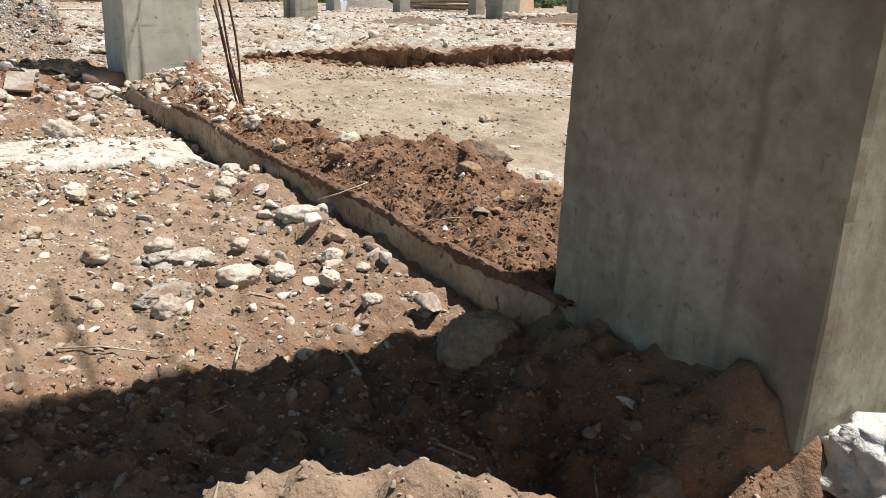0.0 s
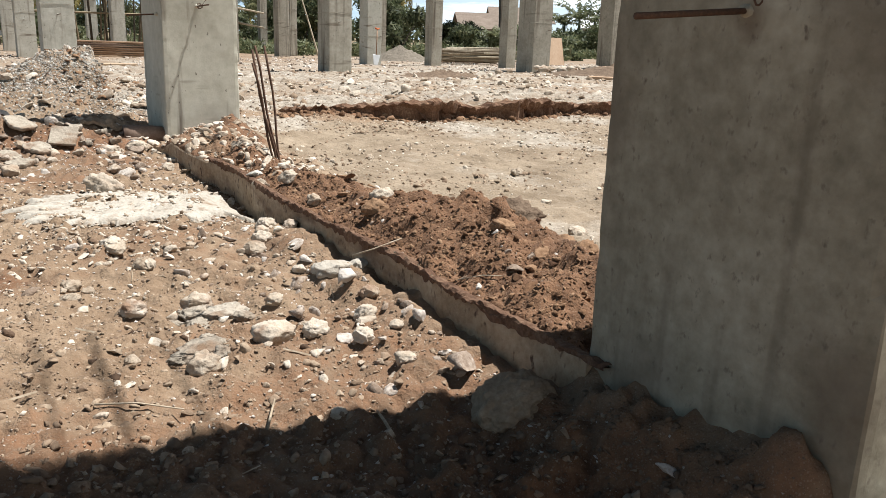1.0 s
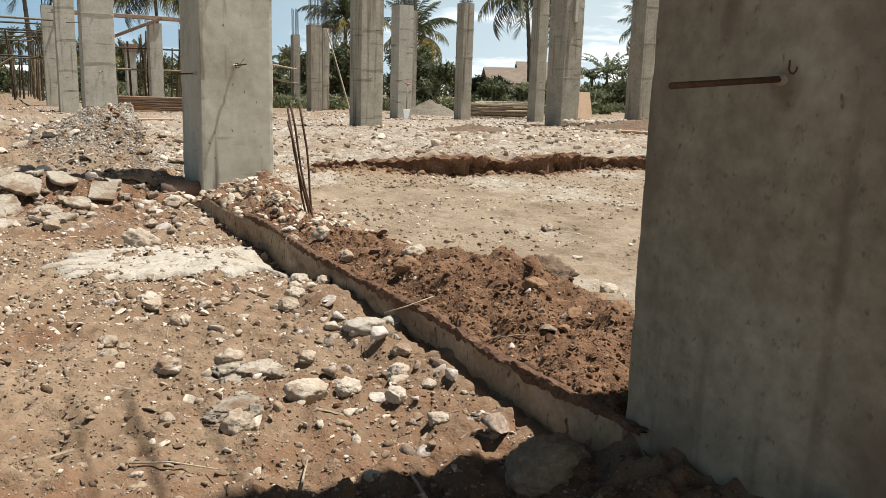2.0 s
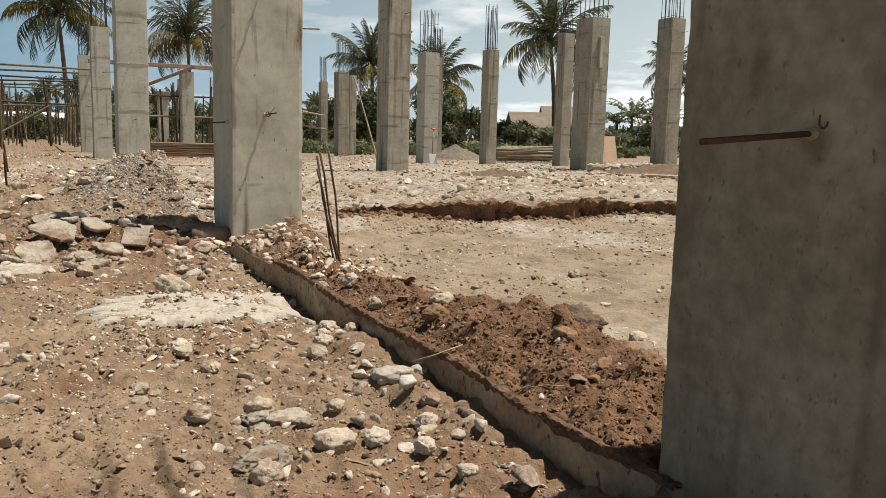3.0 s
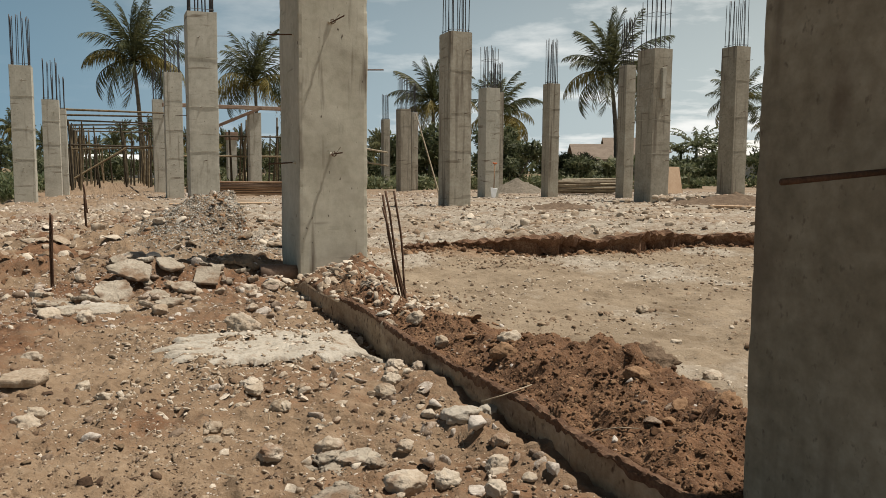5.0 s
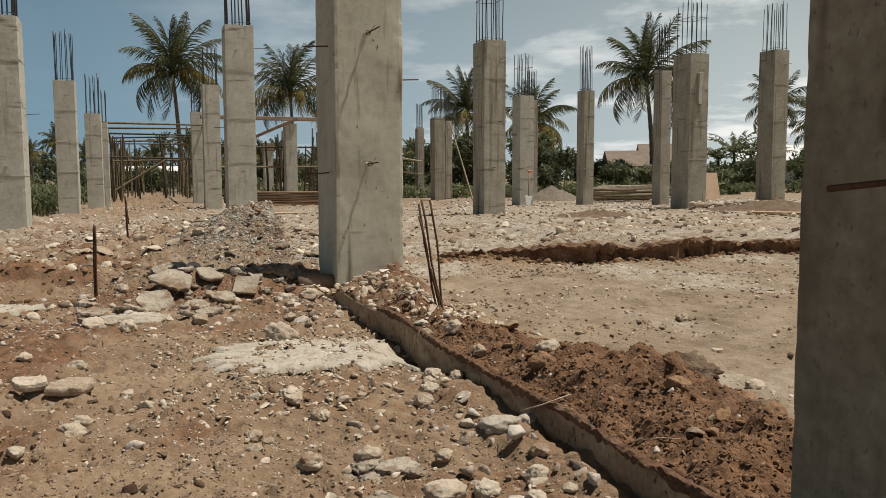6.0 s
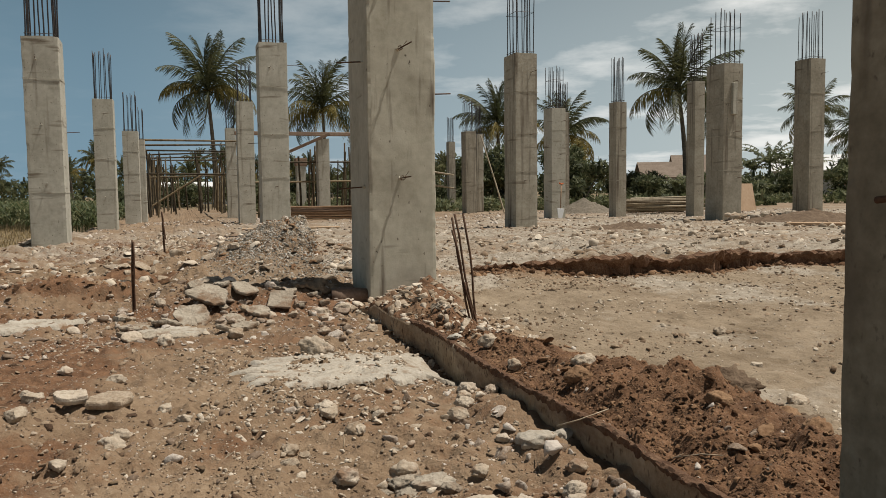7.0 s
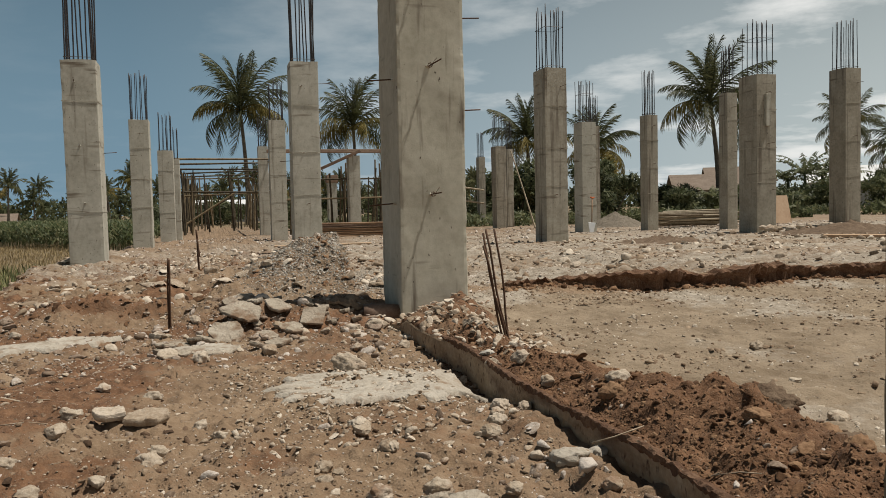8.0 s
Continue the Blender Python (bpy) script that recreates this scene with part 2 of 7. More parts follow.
# ---- materials ----
def material(name, ramp, scale, rough=0.9, bump=0.3, bump_size=0.02, fine=8.0, stretch=(1, 1, 1), spread=0.0, island=0.0, metal=0.0, streak=None, spots=None, bands=None):
    """Noise at two scales through a colour ramp, with fine relief. ramp: colours from dark to light. scale: how many patches a metre."""
    m = bpy.data.materials.new(name)
    m.use_nodes = True
    nt = m.node_tree
    bsdf = nt.nodes["Principled BSDF"]
    bsdf.inputs["Roughness"].default_value, bsdf.inputs["Metallic"].default_value = rough, metal
    bsdf.inputs["Specular IOR Level"].default_value = 0.25
    tc = nt.nodes.new("ShaderNodeTexCoord")
    mp = nt.nodes.new("ShaderNodeMapping")
    mp.inputs["Scale"].default_value = stretch
    nt.links.new(tc.outputs["Object"], mp.inputs[0])
    info = nt.nodes.new("ShaderNodeObjectInfo")
    shift = nt.nodes.new("ShaderNodeVectorMath")
    shift.operation = "MULTIPLY_ADD"
    shift.inputs[0].default_value = (31, 17, 23)
    nt.links.new(info.outputs["Random"], shift.inputs[1])
    nt.links.new(mp.outputs[0], shift.inputs[2])

    def noise_at(s, detail):
        n = nt.nodes.new("ShaderNodeTexNoise")
        n.inputs["Scale"].default_value, n.inputs["Detail"].default_value, n.inputs["Roughness"].default_value = s, detail, 0.62
        nt.links.new(shift.outputs[0], n.inputs["Vector"])
        return n

    big, small = noise_at(scale, 4), noise_at(scale * fine, 5)
    mixf = nt.nodes.new("ShaderNodeMix")
    mixf.inputs[0].default_value = 0.45
    nt.links.new(big.outputs[0], mixf.inputs[2])
    nt.links.new(small.outputs[0], mixf.inputs[3])
    value = mixf.outputs[0]
    for amount, node, sock in ((spread, info, "Random"), (island, None, None)):
        if amount:
            if node is None:
                node = nt.nodes.new("ShaderNodeNewGeometry")
                sock = "Random Per Island"
            madd = nt.nodes.new("ShaderNodeMath")
            madd.operation = "MULTIPLY_ADD"
            madd.inputs[1].default_value = amount
            nt.links.new(node.outputs[sock], madd.inputs[0])
            sub = nt.nodes.new("ShaderNodeMath")
            sub.operation = "SUBTRACT"
            sub.inputs[1].default_value = amount * 0.5
            nt.links.new(value, madd.inputs[2])
            nt.links.new(madd.outputs[0], sub.inputs[0])
            value = sub.outputs[0]
    cr = nt.nodes.new("ShaderNodeValToRGB")
    els = cr.color_ramp.elements
    lo, hi = 0.30, 0.70
    for i, c in enumerate(ramp):
        pos = lo + (hi - lo) * i / max(1, len(ramp) - 1)
        e = els[i] if i < 2 else els.new(pos)
        e.position, e.color = pos, (*c, 1)
    if len(ramp) > 2:
        for i, c in enumerate(ramp):
            els[i].position, els[i].color = lo + (hi - lo) * i / (len(ramp) - 1), (*c, 1)
    nt.links.new(value, cr.inputs[0])
    colour = cr.outputs[0]
    for wear in (bands, streak, spots):
        if wear:
            tint, sc, st, lo_, hi_ = wear
            mp2 = nt.nodes.new("ShaderNodeMapping")
            mp2.inputs["Scale"].default_value = st
            nt.links.new(shift.outputs[0], mp2.inputs[0])
            n = nt.nodes.new("ShaderNodeTexNoise")
            n.inputs["Scale"].default_value, n.inputs["Detail"].default_value = sc, 4
            nt.links.new(mp2.outputs[0], n.inputs["Vector"])
            rg = nt.nodes.new("ShaderNodeMapRange")
            rg.inputs[1].default_value, rg.inputs[2].default_value = lo_, hi_
            nt.links.new(n.outputs[0], rg.inputs[0])
            mx = nt.nodes.new("ShaderNodeMix")
            mx.data_type = "RGBA"
            mx.inputs[7].default_value = (*tint, 1)
            nt.links.new(rg.outputs[0], mx.inputs[0])
            nt.links.new(colour, mx.inputs[6])
            colour = mx.outputs[2]
    nt.links.new(colour, bsdf.inputs["Base Color"])
    bn = noise_at(1.0 / bump_size, 6)
    bp = nt.nodes.new("ShaderNodeBump")
    bp.inputs["Strength"].default_value, bp.inputs["Distance"].default_value = bump, bump_size * 0.5
    nt.links.new(bn.outputs[0], bp.inputs["Height"])
    nt.links.new(bp.outputs[0], bsdf.inputs["Normal"])
    return m


def ground_material():
    """Tan soil, with red-brown dug soil, pale grit and dry grass where the sheet carries them."""
    m = material("ground_soil", [(0.125, 0.080, 0.048), (0.224, 0.153, 0.0955), (0.314, 0.230, 0.152)], 2.2, 0.95, 1.0, 0.035, 11)
    nt = m.node_tree
    bsdf = nt.nodes["Principled BSDF"]
    colour = bsdf.inputs["Base Color"].links[0].from_socket
    tc = [n for n in nt.nodes if n.type == "TEX_COORD"][0]
    for name, dark, light, size in (("swept", (0.172, 0.127, 0.083), (0.300, 0.235, 0.164), 3), ("red", (0.080, 0.040, 0.021), (0.222, 0.120, 0.065), 14), ("pale", (0.21, 0.17, 0.125), (0.40, 0.35, 0.285), 9), ("grass", (0.115, 0.088, 0.05), (0.245, 0.187, 0.112), 4), ("heap_dark", (0.045, 0.023, 0.013), (0.125, 0.068, 0.038), 17)):
        at = nt.nodes.new("ShaderNodeAttribute")
        at.attribute_name = name
        n = nt.nodes.new("ShaderNodeTexNoise")
        n.inputs["Scale"].default_value, n.inputs["Detail"].default_value, n.inputs["Roughness"].default_value = size, 6, 0.7
        nt.links.new(tc.outputs["Object"], n.inputs["Vector"])
        cr = nt.nodes.new("ShaderNodeValToRGB")
        cr.color_ramp.elements[0].position, cr.color_ramp.elements[1].position = 0.33, 0.67
        cr.color_ramp.elements[0].color, cr.color_ramp.elements[1].color = (*dark, 1), (*light, 1)
        nt.links.new(n.outputs[0], cr.inputs[0])
        # the mask breaks up along its edge
        add = nt.nodes.new("ShaderNodeMath")
        add.operation = "ADD"
        nt.links.new(at.outputs["Fac"], add.inputs[0])
        nt.links.new(n.outputs[0], add.inputs[1])
        rg = nt.nodes.new("ShaderNodeMapRange")
        rg.inputs[1].default_value, rg.inputs[2].default_value = 0.75, 1.25
        nt.links.new(add.outputs[0], rg.inputs[0])
        mx = nt.nodes.new("ShaderNodeMix")
        mx.data_type = "RGBA"
        nt.links.new(rg.outputs[0], mx.inputs[0])
        nt.links.new(colour, mx.inputs[6])
        nt.links.new(cr.outputs[0], mx.inputs[7])
        colour = mx.outputs[2]
    # specks of stone and crumbs too small to lie loose
    for size, lo, hi, tint in ((190, 0.70, 0.76, (0.42, 0.36, 0.29)), (330, 0.66, 0.74, (0.38, 0.32, 0.25)), (240, 0.62, 0.70, (0.10, 0.065, 0.042))):
        v = nt.nodes.new("ShaderNodeTexVoronoi")
        v.inputs["Scale"].default_value = size
        nt.links.new(tc.outputs["Object"], v.inputs["Vector"])
        sep = nt.nodes.new("ShaderNodeSeparateColor")
        nt.links.new(v.outputs["Color"], sep.inputs[0])
        on = nt.nodes.new("ShaderNodeMapRange")
        on.inputs[1].default_value, on.inputs[2].default_value = lo, hi
        nt.links.new(sep.outputs[0], on.inputs[0])
        near_ = nt.nodes.new("ShaderNodeMapRange")
        near_.inputs[1].default_value, near_.inputs[2].default_value = 0.42, 0.30
        nt.links.new(v.outputs["Distance"], near_.inputs[0])
        mul = nt.nodes.new("ShaderNodeMath")
        mul.operation = "MULTIPLY"
        nt.links.new(on.outputs[0], mul.inputs[0])
        nt.links.new(near_.outputs[0], mul.inputs[1])
        half = nt.nodes.new("ShaderNodeMath")
        half.operation = "MULTIPLY"
        half.inputs[1].default_value = 0.16
        nt.links.new(mul.outputs[0], half.inputs[0])
        mx = nt.nodes.new("ShaderNodeMix")
        mx.data_type = "RGBA"
        nt.links.new(half.outputs[0], mx.inputs[0])
        nt.links.new(colour, mx.inputs[6])
        mx.inputs[7].default_value = (*tint, 1)
        colour = mx.outputs[2]
    nt.links.new(colour, bsdf.inputs["Base Color"])
    return m


GROUND = ground_material()
CONCRETE = material("cast_concrete", [(0.33, 0.315, 0.26), (0.45, 0.43, 0.365), (0.55, 0.53, 0.46)], 2.6, 0.88, 0.15, 0.012, 7, spread=0.08,
                    bands=((0.20, 0.17, 0.13), 5.0, (0.25, 0.25, 2.2), 0.62, 0.72),
                    streak=((0.17, 0.14, 0.108), 9.0, (1, 1, 0.06), 0.59, 0.80), spots=((0.10, 0.085, 0.07), 42.0, (1, 1, 0.55), 0.67, 0.72))
CONCRETE_STAINED = material("stained_concrete", [(0.235, 0.21, 0.163), (0.34, 0.31, 0.25), (0.44, 0.41, 0.34)], 2.6, 0.9, 0.15, 0.012, 7, spread=0.10,
                            bands=((0.19, 0.16, 0.122), 5.0, (0.25, 0.25, 2.2), 0.62, 0.74),
                            streak=((0.13, 0.104, 0.078), 9.0, (1, 1, 0.06), 0.54, 0.74), spots=((0.10, 0.085, 0.07), 36.0, (1, 1, 0.55), 0.66, 0.72))
CONCRETE_CLEAN = material("clean_concrete", [(0.36, 0.335, 0.262), (0.48, 0.452, 0.365), (0.58, 0.55, 0.46)], 2.6, 0.88, 0.15, 0.012, 7, bands=((0.22, 0.19, 0.15), 5.0, (0.3, 0.3, 2.0), 0.66, 0.76),
                          streak=((0.16, 0.13, 0.10), 12.0, (1, 1, 0.09), 0.63, 0.78), spots=((0.12, 0.10, 0.08), 38.0, (1, 1, 0.5), 0.69, 0.75))
# worn and stained; base tone also lowered to deepen the near column's shaded face
CONCRETE_OLD_SHADE = material("weathered_shade_concrete", [(0.135, 0.114, 0.078), (0.27, 0.238, 0.172), (0.43, 0.388, 0.295)], 2.4, 0.92, 0.12, 0.02, 9,
                        bands=((0.15, 0.118, 0.085), 2.6, (1, 1, 0.8), 0.50, 0.74), streak=((0.105, 0.083, 0.058), 10.0, (1, 1, 0.08), 0.54, 0.74), spots=((0.155, 0.128, 0.096), 60.0, (1, 1, 0.7), 0.62, 0.76))


def rust_stain(m, place, size, tint=(0.085, 0.045, 0.028)):
    """A ragged rust stain that has run down from a steel tie."""
    nt = m.node_tree
    bsdf = nt.nodes["Principled BSDF"]
    colour = bsdf.inputs["Base Color"].links[0].from_socket
    tc = [n for n in nt.nodes if n.type == "TEX_COORD"][0]
    mp = nt.nodes.new("ShaderNodeMapping")
    mp.vector_type = "TEXTURE"
    mp.inputs["Location"].default_value, mp.inputs["Scale"].default_value = place, size
    nt.links.new(tc.outputs["Object"], mp.inputs[0])
    ln = nt.nodes.new("ShaderNodeVectorMath")
    ln.operation = "LENGTH"
    nt.links.new(mp.outputs[0], ln.inputs[0])
    n = nt.nodes.new("ShaderNodeTexNoise")
    n.inputs["Scale"].default_value, n.inputs["Detail"].default_value = 18.0, 5
    nt.links.new(tc.outputs["Object"], n.inputs["Vector"])
    add = nt.nodes.new("ShaderNodeMath")
    add.operation = "MULTIPLY_ADD"
    add.inputs[1].default_value = 1.4
    nt.links.new(n.outputs[0], add.inputs[0])
    nt.links.new(ln.outputs["Value"], add.inputs[2])
    rg = nt.nodes.new("ShaderNodeMapRange")
    rg.inputs[1].default_value, rg.inputs[2].default_value = 1.75, 0.9
    rg.inputs[4].default_value = 0.42
    nt.links.new(add.outputs[0], rg.inputs[0])
    mx = nt.nodes.new("ShaderNodeMix")
    mx.data_type = "RGBA"
    mx.inputs[7].default_value = (*tint, 1)
    nt.links.new(rg.outputs[0], mx.inputs[0])
    nt.links.new(colour, mx.inputs[6])
    nt.links.new(mx.outputs[2], bsdf.inputs["Base Color"])


rust_stain(CONCRETE_OLD_SHADE, (-0.25, -0.005, 1.13), (0.2, 0.032, 0.045))
rust_stain(CONCRETE_OLD_SHADE, (-0.25, 0.12, 1.27), (0.2, 0.025, 0.07))
MORTAR = material("dried_mortar", [(0.28, 0.232, 0.178), (0.41, 0.365, 0.302), (0.50, 0.457, 0.392)], 6, 0.95, 0.9, 0.02, 9, spots=((0.26, 0.19, 0.13), 11.0, (1, 1, 1), 0.56, 0.70))
WHITE_LUMP = material("white_mortar", [(0.31, 0.27, 0.215), (0.47, 0.435, 0.375), (0.58, 0.55, 0.495)], 12, 0.95, 1.0, 0.03, 6)
BROWN_STONE = material("brown_stone", [(0.165, 0.113, 0.072), (0.275, 0.200, 0.132), (0.39, 0.298, 0.208)], 9, 0.97, 0.9, 0.02, 8)
STONE = material("limestone", [(0.265, 0.197, 0.134), (0.42, 0.347, 0.266), (0.55, 0.476, 0.389)], 9, 0.97, 1.0, 0.03, 7, spread=0.2, spots=((0.24, 0.155, 0.10), 7.0, (1, 1, 1), 0.55, 0.68))
PEBBLE = material("pebble_stone", [(0.188, 0.135, 0.096), (0.315, 0.248, 0.193), (0.52, 0.460, 0.400)], 30, 0.97, 0.9, 0.012, 4, island=0.55)
CLOD = material("soil_clod", [(0.068, 0.035, 0.018), (0.154, 0.084, 0.044), (0.262, 0.161, 0.093)], 14, 0.97, 0.8, 0.012, 6, island=0.35)
SPOIL = material("spoil_heap_soil", [(0.075, 0.050, 0.032), (0.135, 0.093, 0.062), (0.21, 0.153, 0.105)], 9, 0.97, 0.9, 0.03, 7)
CLOD_DRY = material("dry_soil_clod", [(0.15, 0.10, 0.065), (0.245, 0.174, 0.116), (0.345, 0.262, 0.182)], 14, 0.97, 0.8, 0.012, 6, island=0.35)
STEEL = material("rebar_steel", [(0.035, 0.035, 0.042), (0.06, 0.055, 0.055), (0.11, 0.075, 0.055)], 30, 0.55, 0.3, 0.004, 5, metal=0.6)
RUST = material("rusty_steel", [(0.045, 0.03, 0.023), (0.095, 0.054, 0.034), (0.16, 0.09, 0.055)], 40, 0.85, 0.4, 0.004, 5, metal=0.2)
BAMBOO = material("bamboo_pole", [(0.035, 0.028, 0.018), (0.09, 0.07, 0.042), (0.23, 0.175, 0.105)], 5, 0.7, 0.2, 0.02, 6, stretch=(1, 1, 0.2), spread=0.4)
BAMBOO_PALE = material("dry_bamboo", [(0.13, 0.10, 0.065), (0.25, 0.20, 0.135), (0.40, 0.335, 0.24)], 5, 0.7, 0.2, 0.02, 6, stretch=(1, 1, 0.2), spread=0.4)
WOOD = material("sawn_timber", [(0.22, 0.13, 0.075), (0.36, 0.235, 0.145), (0.50, 0.37, 0.25)], 6, 0.8, 0.3, 0.01, 8, stretch=(0.15, 1, 1), spread=0.3)
WOOD_RED = material("formwork_board", [(0.13, 0.085, 0.06), (0.235, 0.16, 0.114), (0.35, 0.255, 0.188)], 6, 0.8, 0.3, 0.01, 8, stretch=(0.2, 1, 1), spread=0.25)
BARK = material("palm_bark", [(0.06, 0.05, 0.04), (0.13, 0.11, 0.085), (0.21, 0.18, 0.14)], 3, 0.95, 0.7, 0.05, 6, stretch=(1, 1, 4))
FROND = material("palm_leaf", [(0.050, 0.060, 0.026), (0.098, 0.105, 0.048), (0.19, 0.185, 0.092)], 0.8, 0.5, 0.1, 0.05, 6, spread=0.25)
FROND_DRY = material("palm_leaf_dry", [(0.10, 0.085, 0.025), (0.20, 0.165, 0.05), (0.30, 0.24, 0.09)], 0.8, 0.6, 0.1, 0.05, 6, spread=0.25)
LEAF = material("broad_leaf", [(0.055, 0.068, 0.03), (0.11, 0.126, 0.06), (0.19, 0.19, 0.10)], 1.5, 0.55, 0.1, 0.03, 6, island=0.4)
LEAF_DARK = material("tree_leaf", [(0.04, 0.05, 0.024), (0.08, 0.094, 0.045), (0.14, 0.145, 0.075)], 1.0, 0.6, 0.1, 0.03, 6, island=0.4)
CORN = material("maize_leaf", [(0.055, 0.075, 0.032), (0.10, 0.122, 0.055), (0.20, 0.195, 0.10)], 0.7, 0.6, 0.1, 0.05, 6, island=0.4)
PLASTER = material("house_plaster", [(0.30, 0.30, 0.29), (0.40, 0.40, 0.38), (0.48, 0.47, 0.45)], 0.6, 0.9, 0.1, 0.05, 8)
TILE = material("roof_tile", [(0.13, 0.10, 0.078), (0.19, 0.148, 0.115), (0.25, 0.20, 0.16)], 0.9, 0.9, 0.3, 0.08, 8, stretch=(1, 1, 1))
TIN = material("white_sheet_roof", [(0.55, 0.56, 0.56), (0.68, 0.69, 0.69), (0.78, 0.78, 0.77)], 0.7, 0.5, 0.1, 0.05, 6)
PIPE = material("clay_pipe", [(0.13, 0.085, 0.06), (0.19, 0.13, 0.095), (0.26, 0.19, 0.145)], 8, 0.7, 0.2, 0.01, 8)
PANEL = material("plywood_panel", [(0.33, 0.22, 0.14), (0.43, 0.30, 0.20), (0.50, 0.37, 0.26)], 1.5, 0.8, 0.1, 0.02, 10)
CHIP = material("pale_chip", [(0.245, 0.184, 0.127), (0.415, 0.339, 0.259), (0.59, 0.514, 0.418)], 30, 0.97, 0.8, 0.012, 4, island=0.5)
GREY_CHIP = material("grey_gravel_stone", [(0.15, 0.132, 0.108), (0.28, 0.255, 0.215), (0.44, 0.41, 0.36)], 30, 0.97, 0.8, 0.012, 4, island=0.5)
STRAW = material("straw", [(0.20, 0.145, 0.095), (0.33, 0.26, 0.18), (0.50, 0.42, 0.32)], 20, 0.8, 0.2, 0.005, 4, island=0.3)
PLASTIC_RED = material("orange_handle", [(0.5, 0.13, 0.04), (0.6, 0.17, 0.06)], 10, 0.45, 0.05, 0.01)
SLAB = material("broken_slab", [(0.195, 0.158, 0.118), (0.325, 0.276, 0.216), (0.45, 0.395, 0.32)], 7, 0.97, 1.0, 0.03, 9, spread=0.15, spots=((0.19, 0.125, 0.08), 8.0, (1, 1, 1), 0.5, 0.66))
CRUST = material("dark_soil_crust", [(0.060, 0.031, 0.019), (0.125, 0.070, 0.043), (0.225, 0.143, 0.09)], 14, 0.97, 0.9, 0.02, 7)


def let_light_through(m, amount):
    """Thin leaves glow when the sun is behind them."""
    nt = m.node_tree
    bsdf = nt.nodes["Principled BSDF"]
    out = [n for n in nt.nodes if n.type == "OUTPUT_MATERIAL"][0]
    tr = nt.nodes.new("ShaderNodeBsdfTranslucent")
    nt.links.new(bsdf.inputs["Base Color"].links[0].from_socket, tr.inputs["Color"])
    mx = nt.nodes.new("ShaderNodeMixShader")
    mx.inputs[0].default_value = amount
    nt.links.new(bsdf.outputs[0], mx.inputs[1])
    nt.links.new(tr.outputs[0], mx.inputs[2])
    nt.links.new(mx.outputs[0], out.inputs["Surface"])


for leafy in (FROND, FROND_DRY, LEAF, LEAF_DARK, CORN):
    let_light_through(leafy, 0.4)


# ---- ground ----
def spread_axis(mid, lo, hi, growth):
    """Even steps in the middle, then wider and wider ones out to the horizon."""
    up, d = [mid[-1]], mid[-1] - mid[-2]
    while up[-1] < hi:
        d *= growth
        up.append(up[-1] + d)
    down, d = [mid[0]], mid[1] - mid[0]
    while down[-1] > lo:
        d *= growth
        down.append(down[-1] - d)
    return np.array(down[:0:-1] + list(mid) + up[1:])


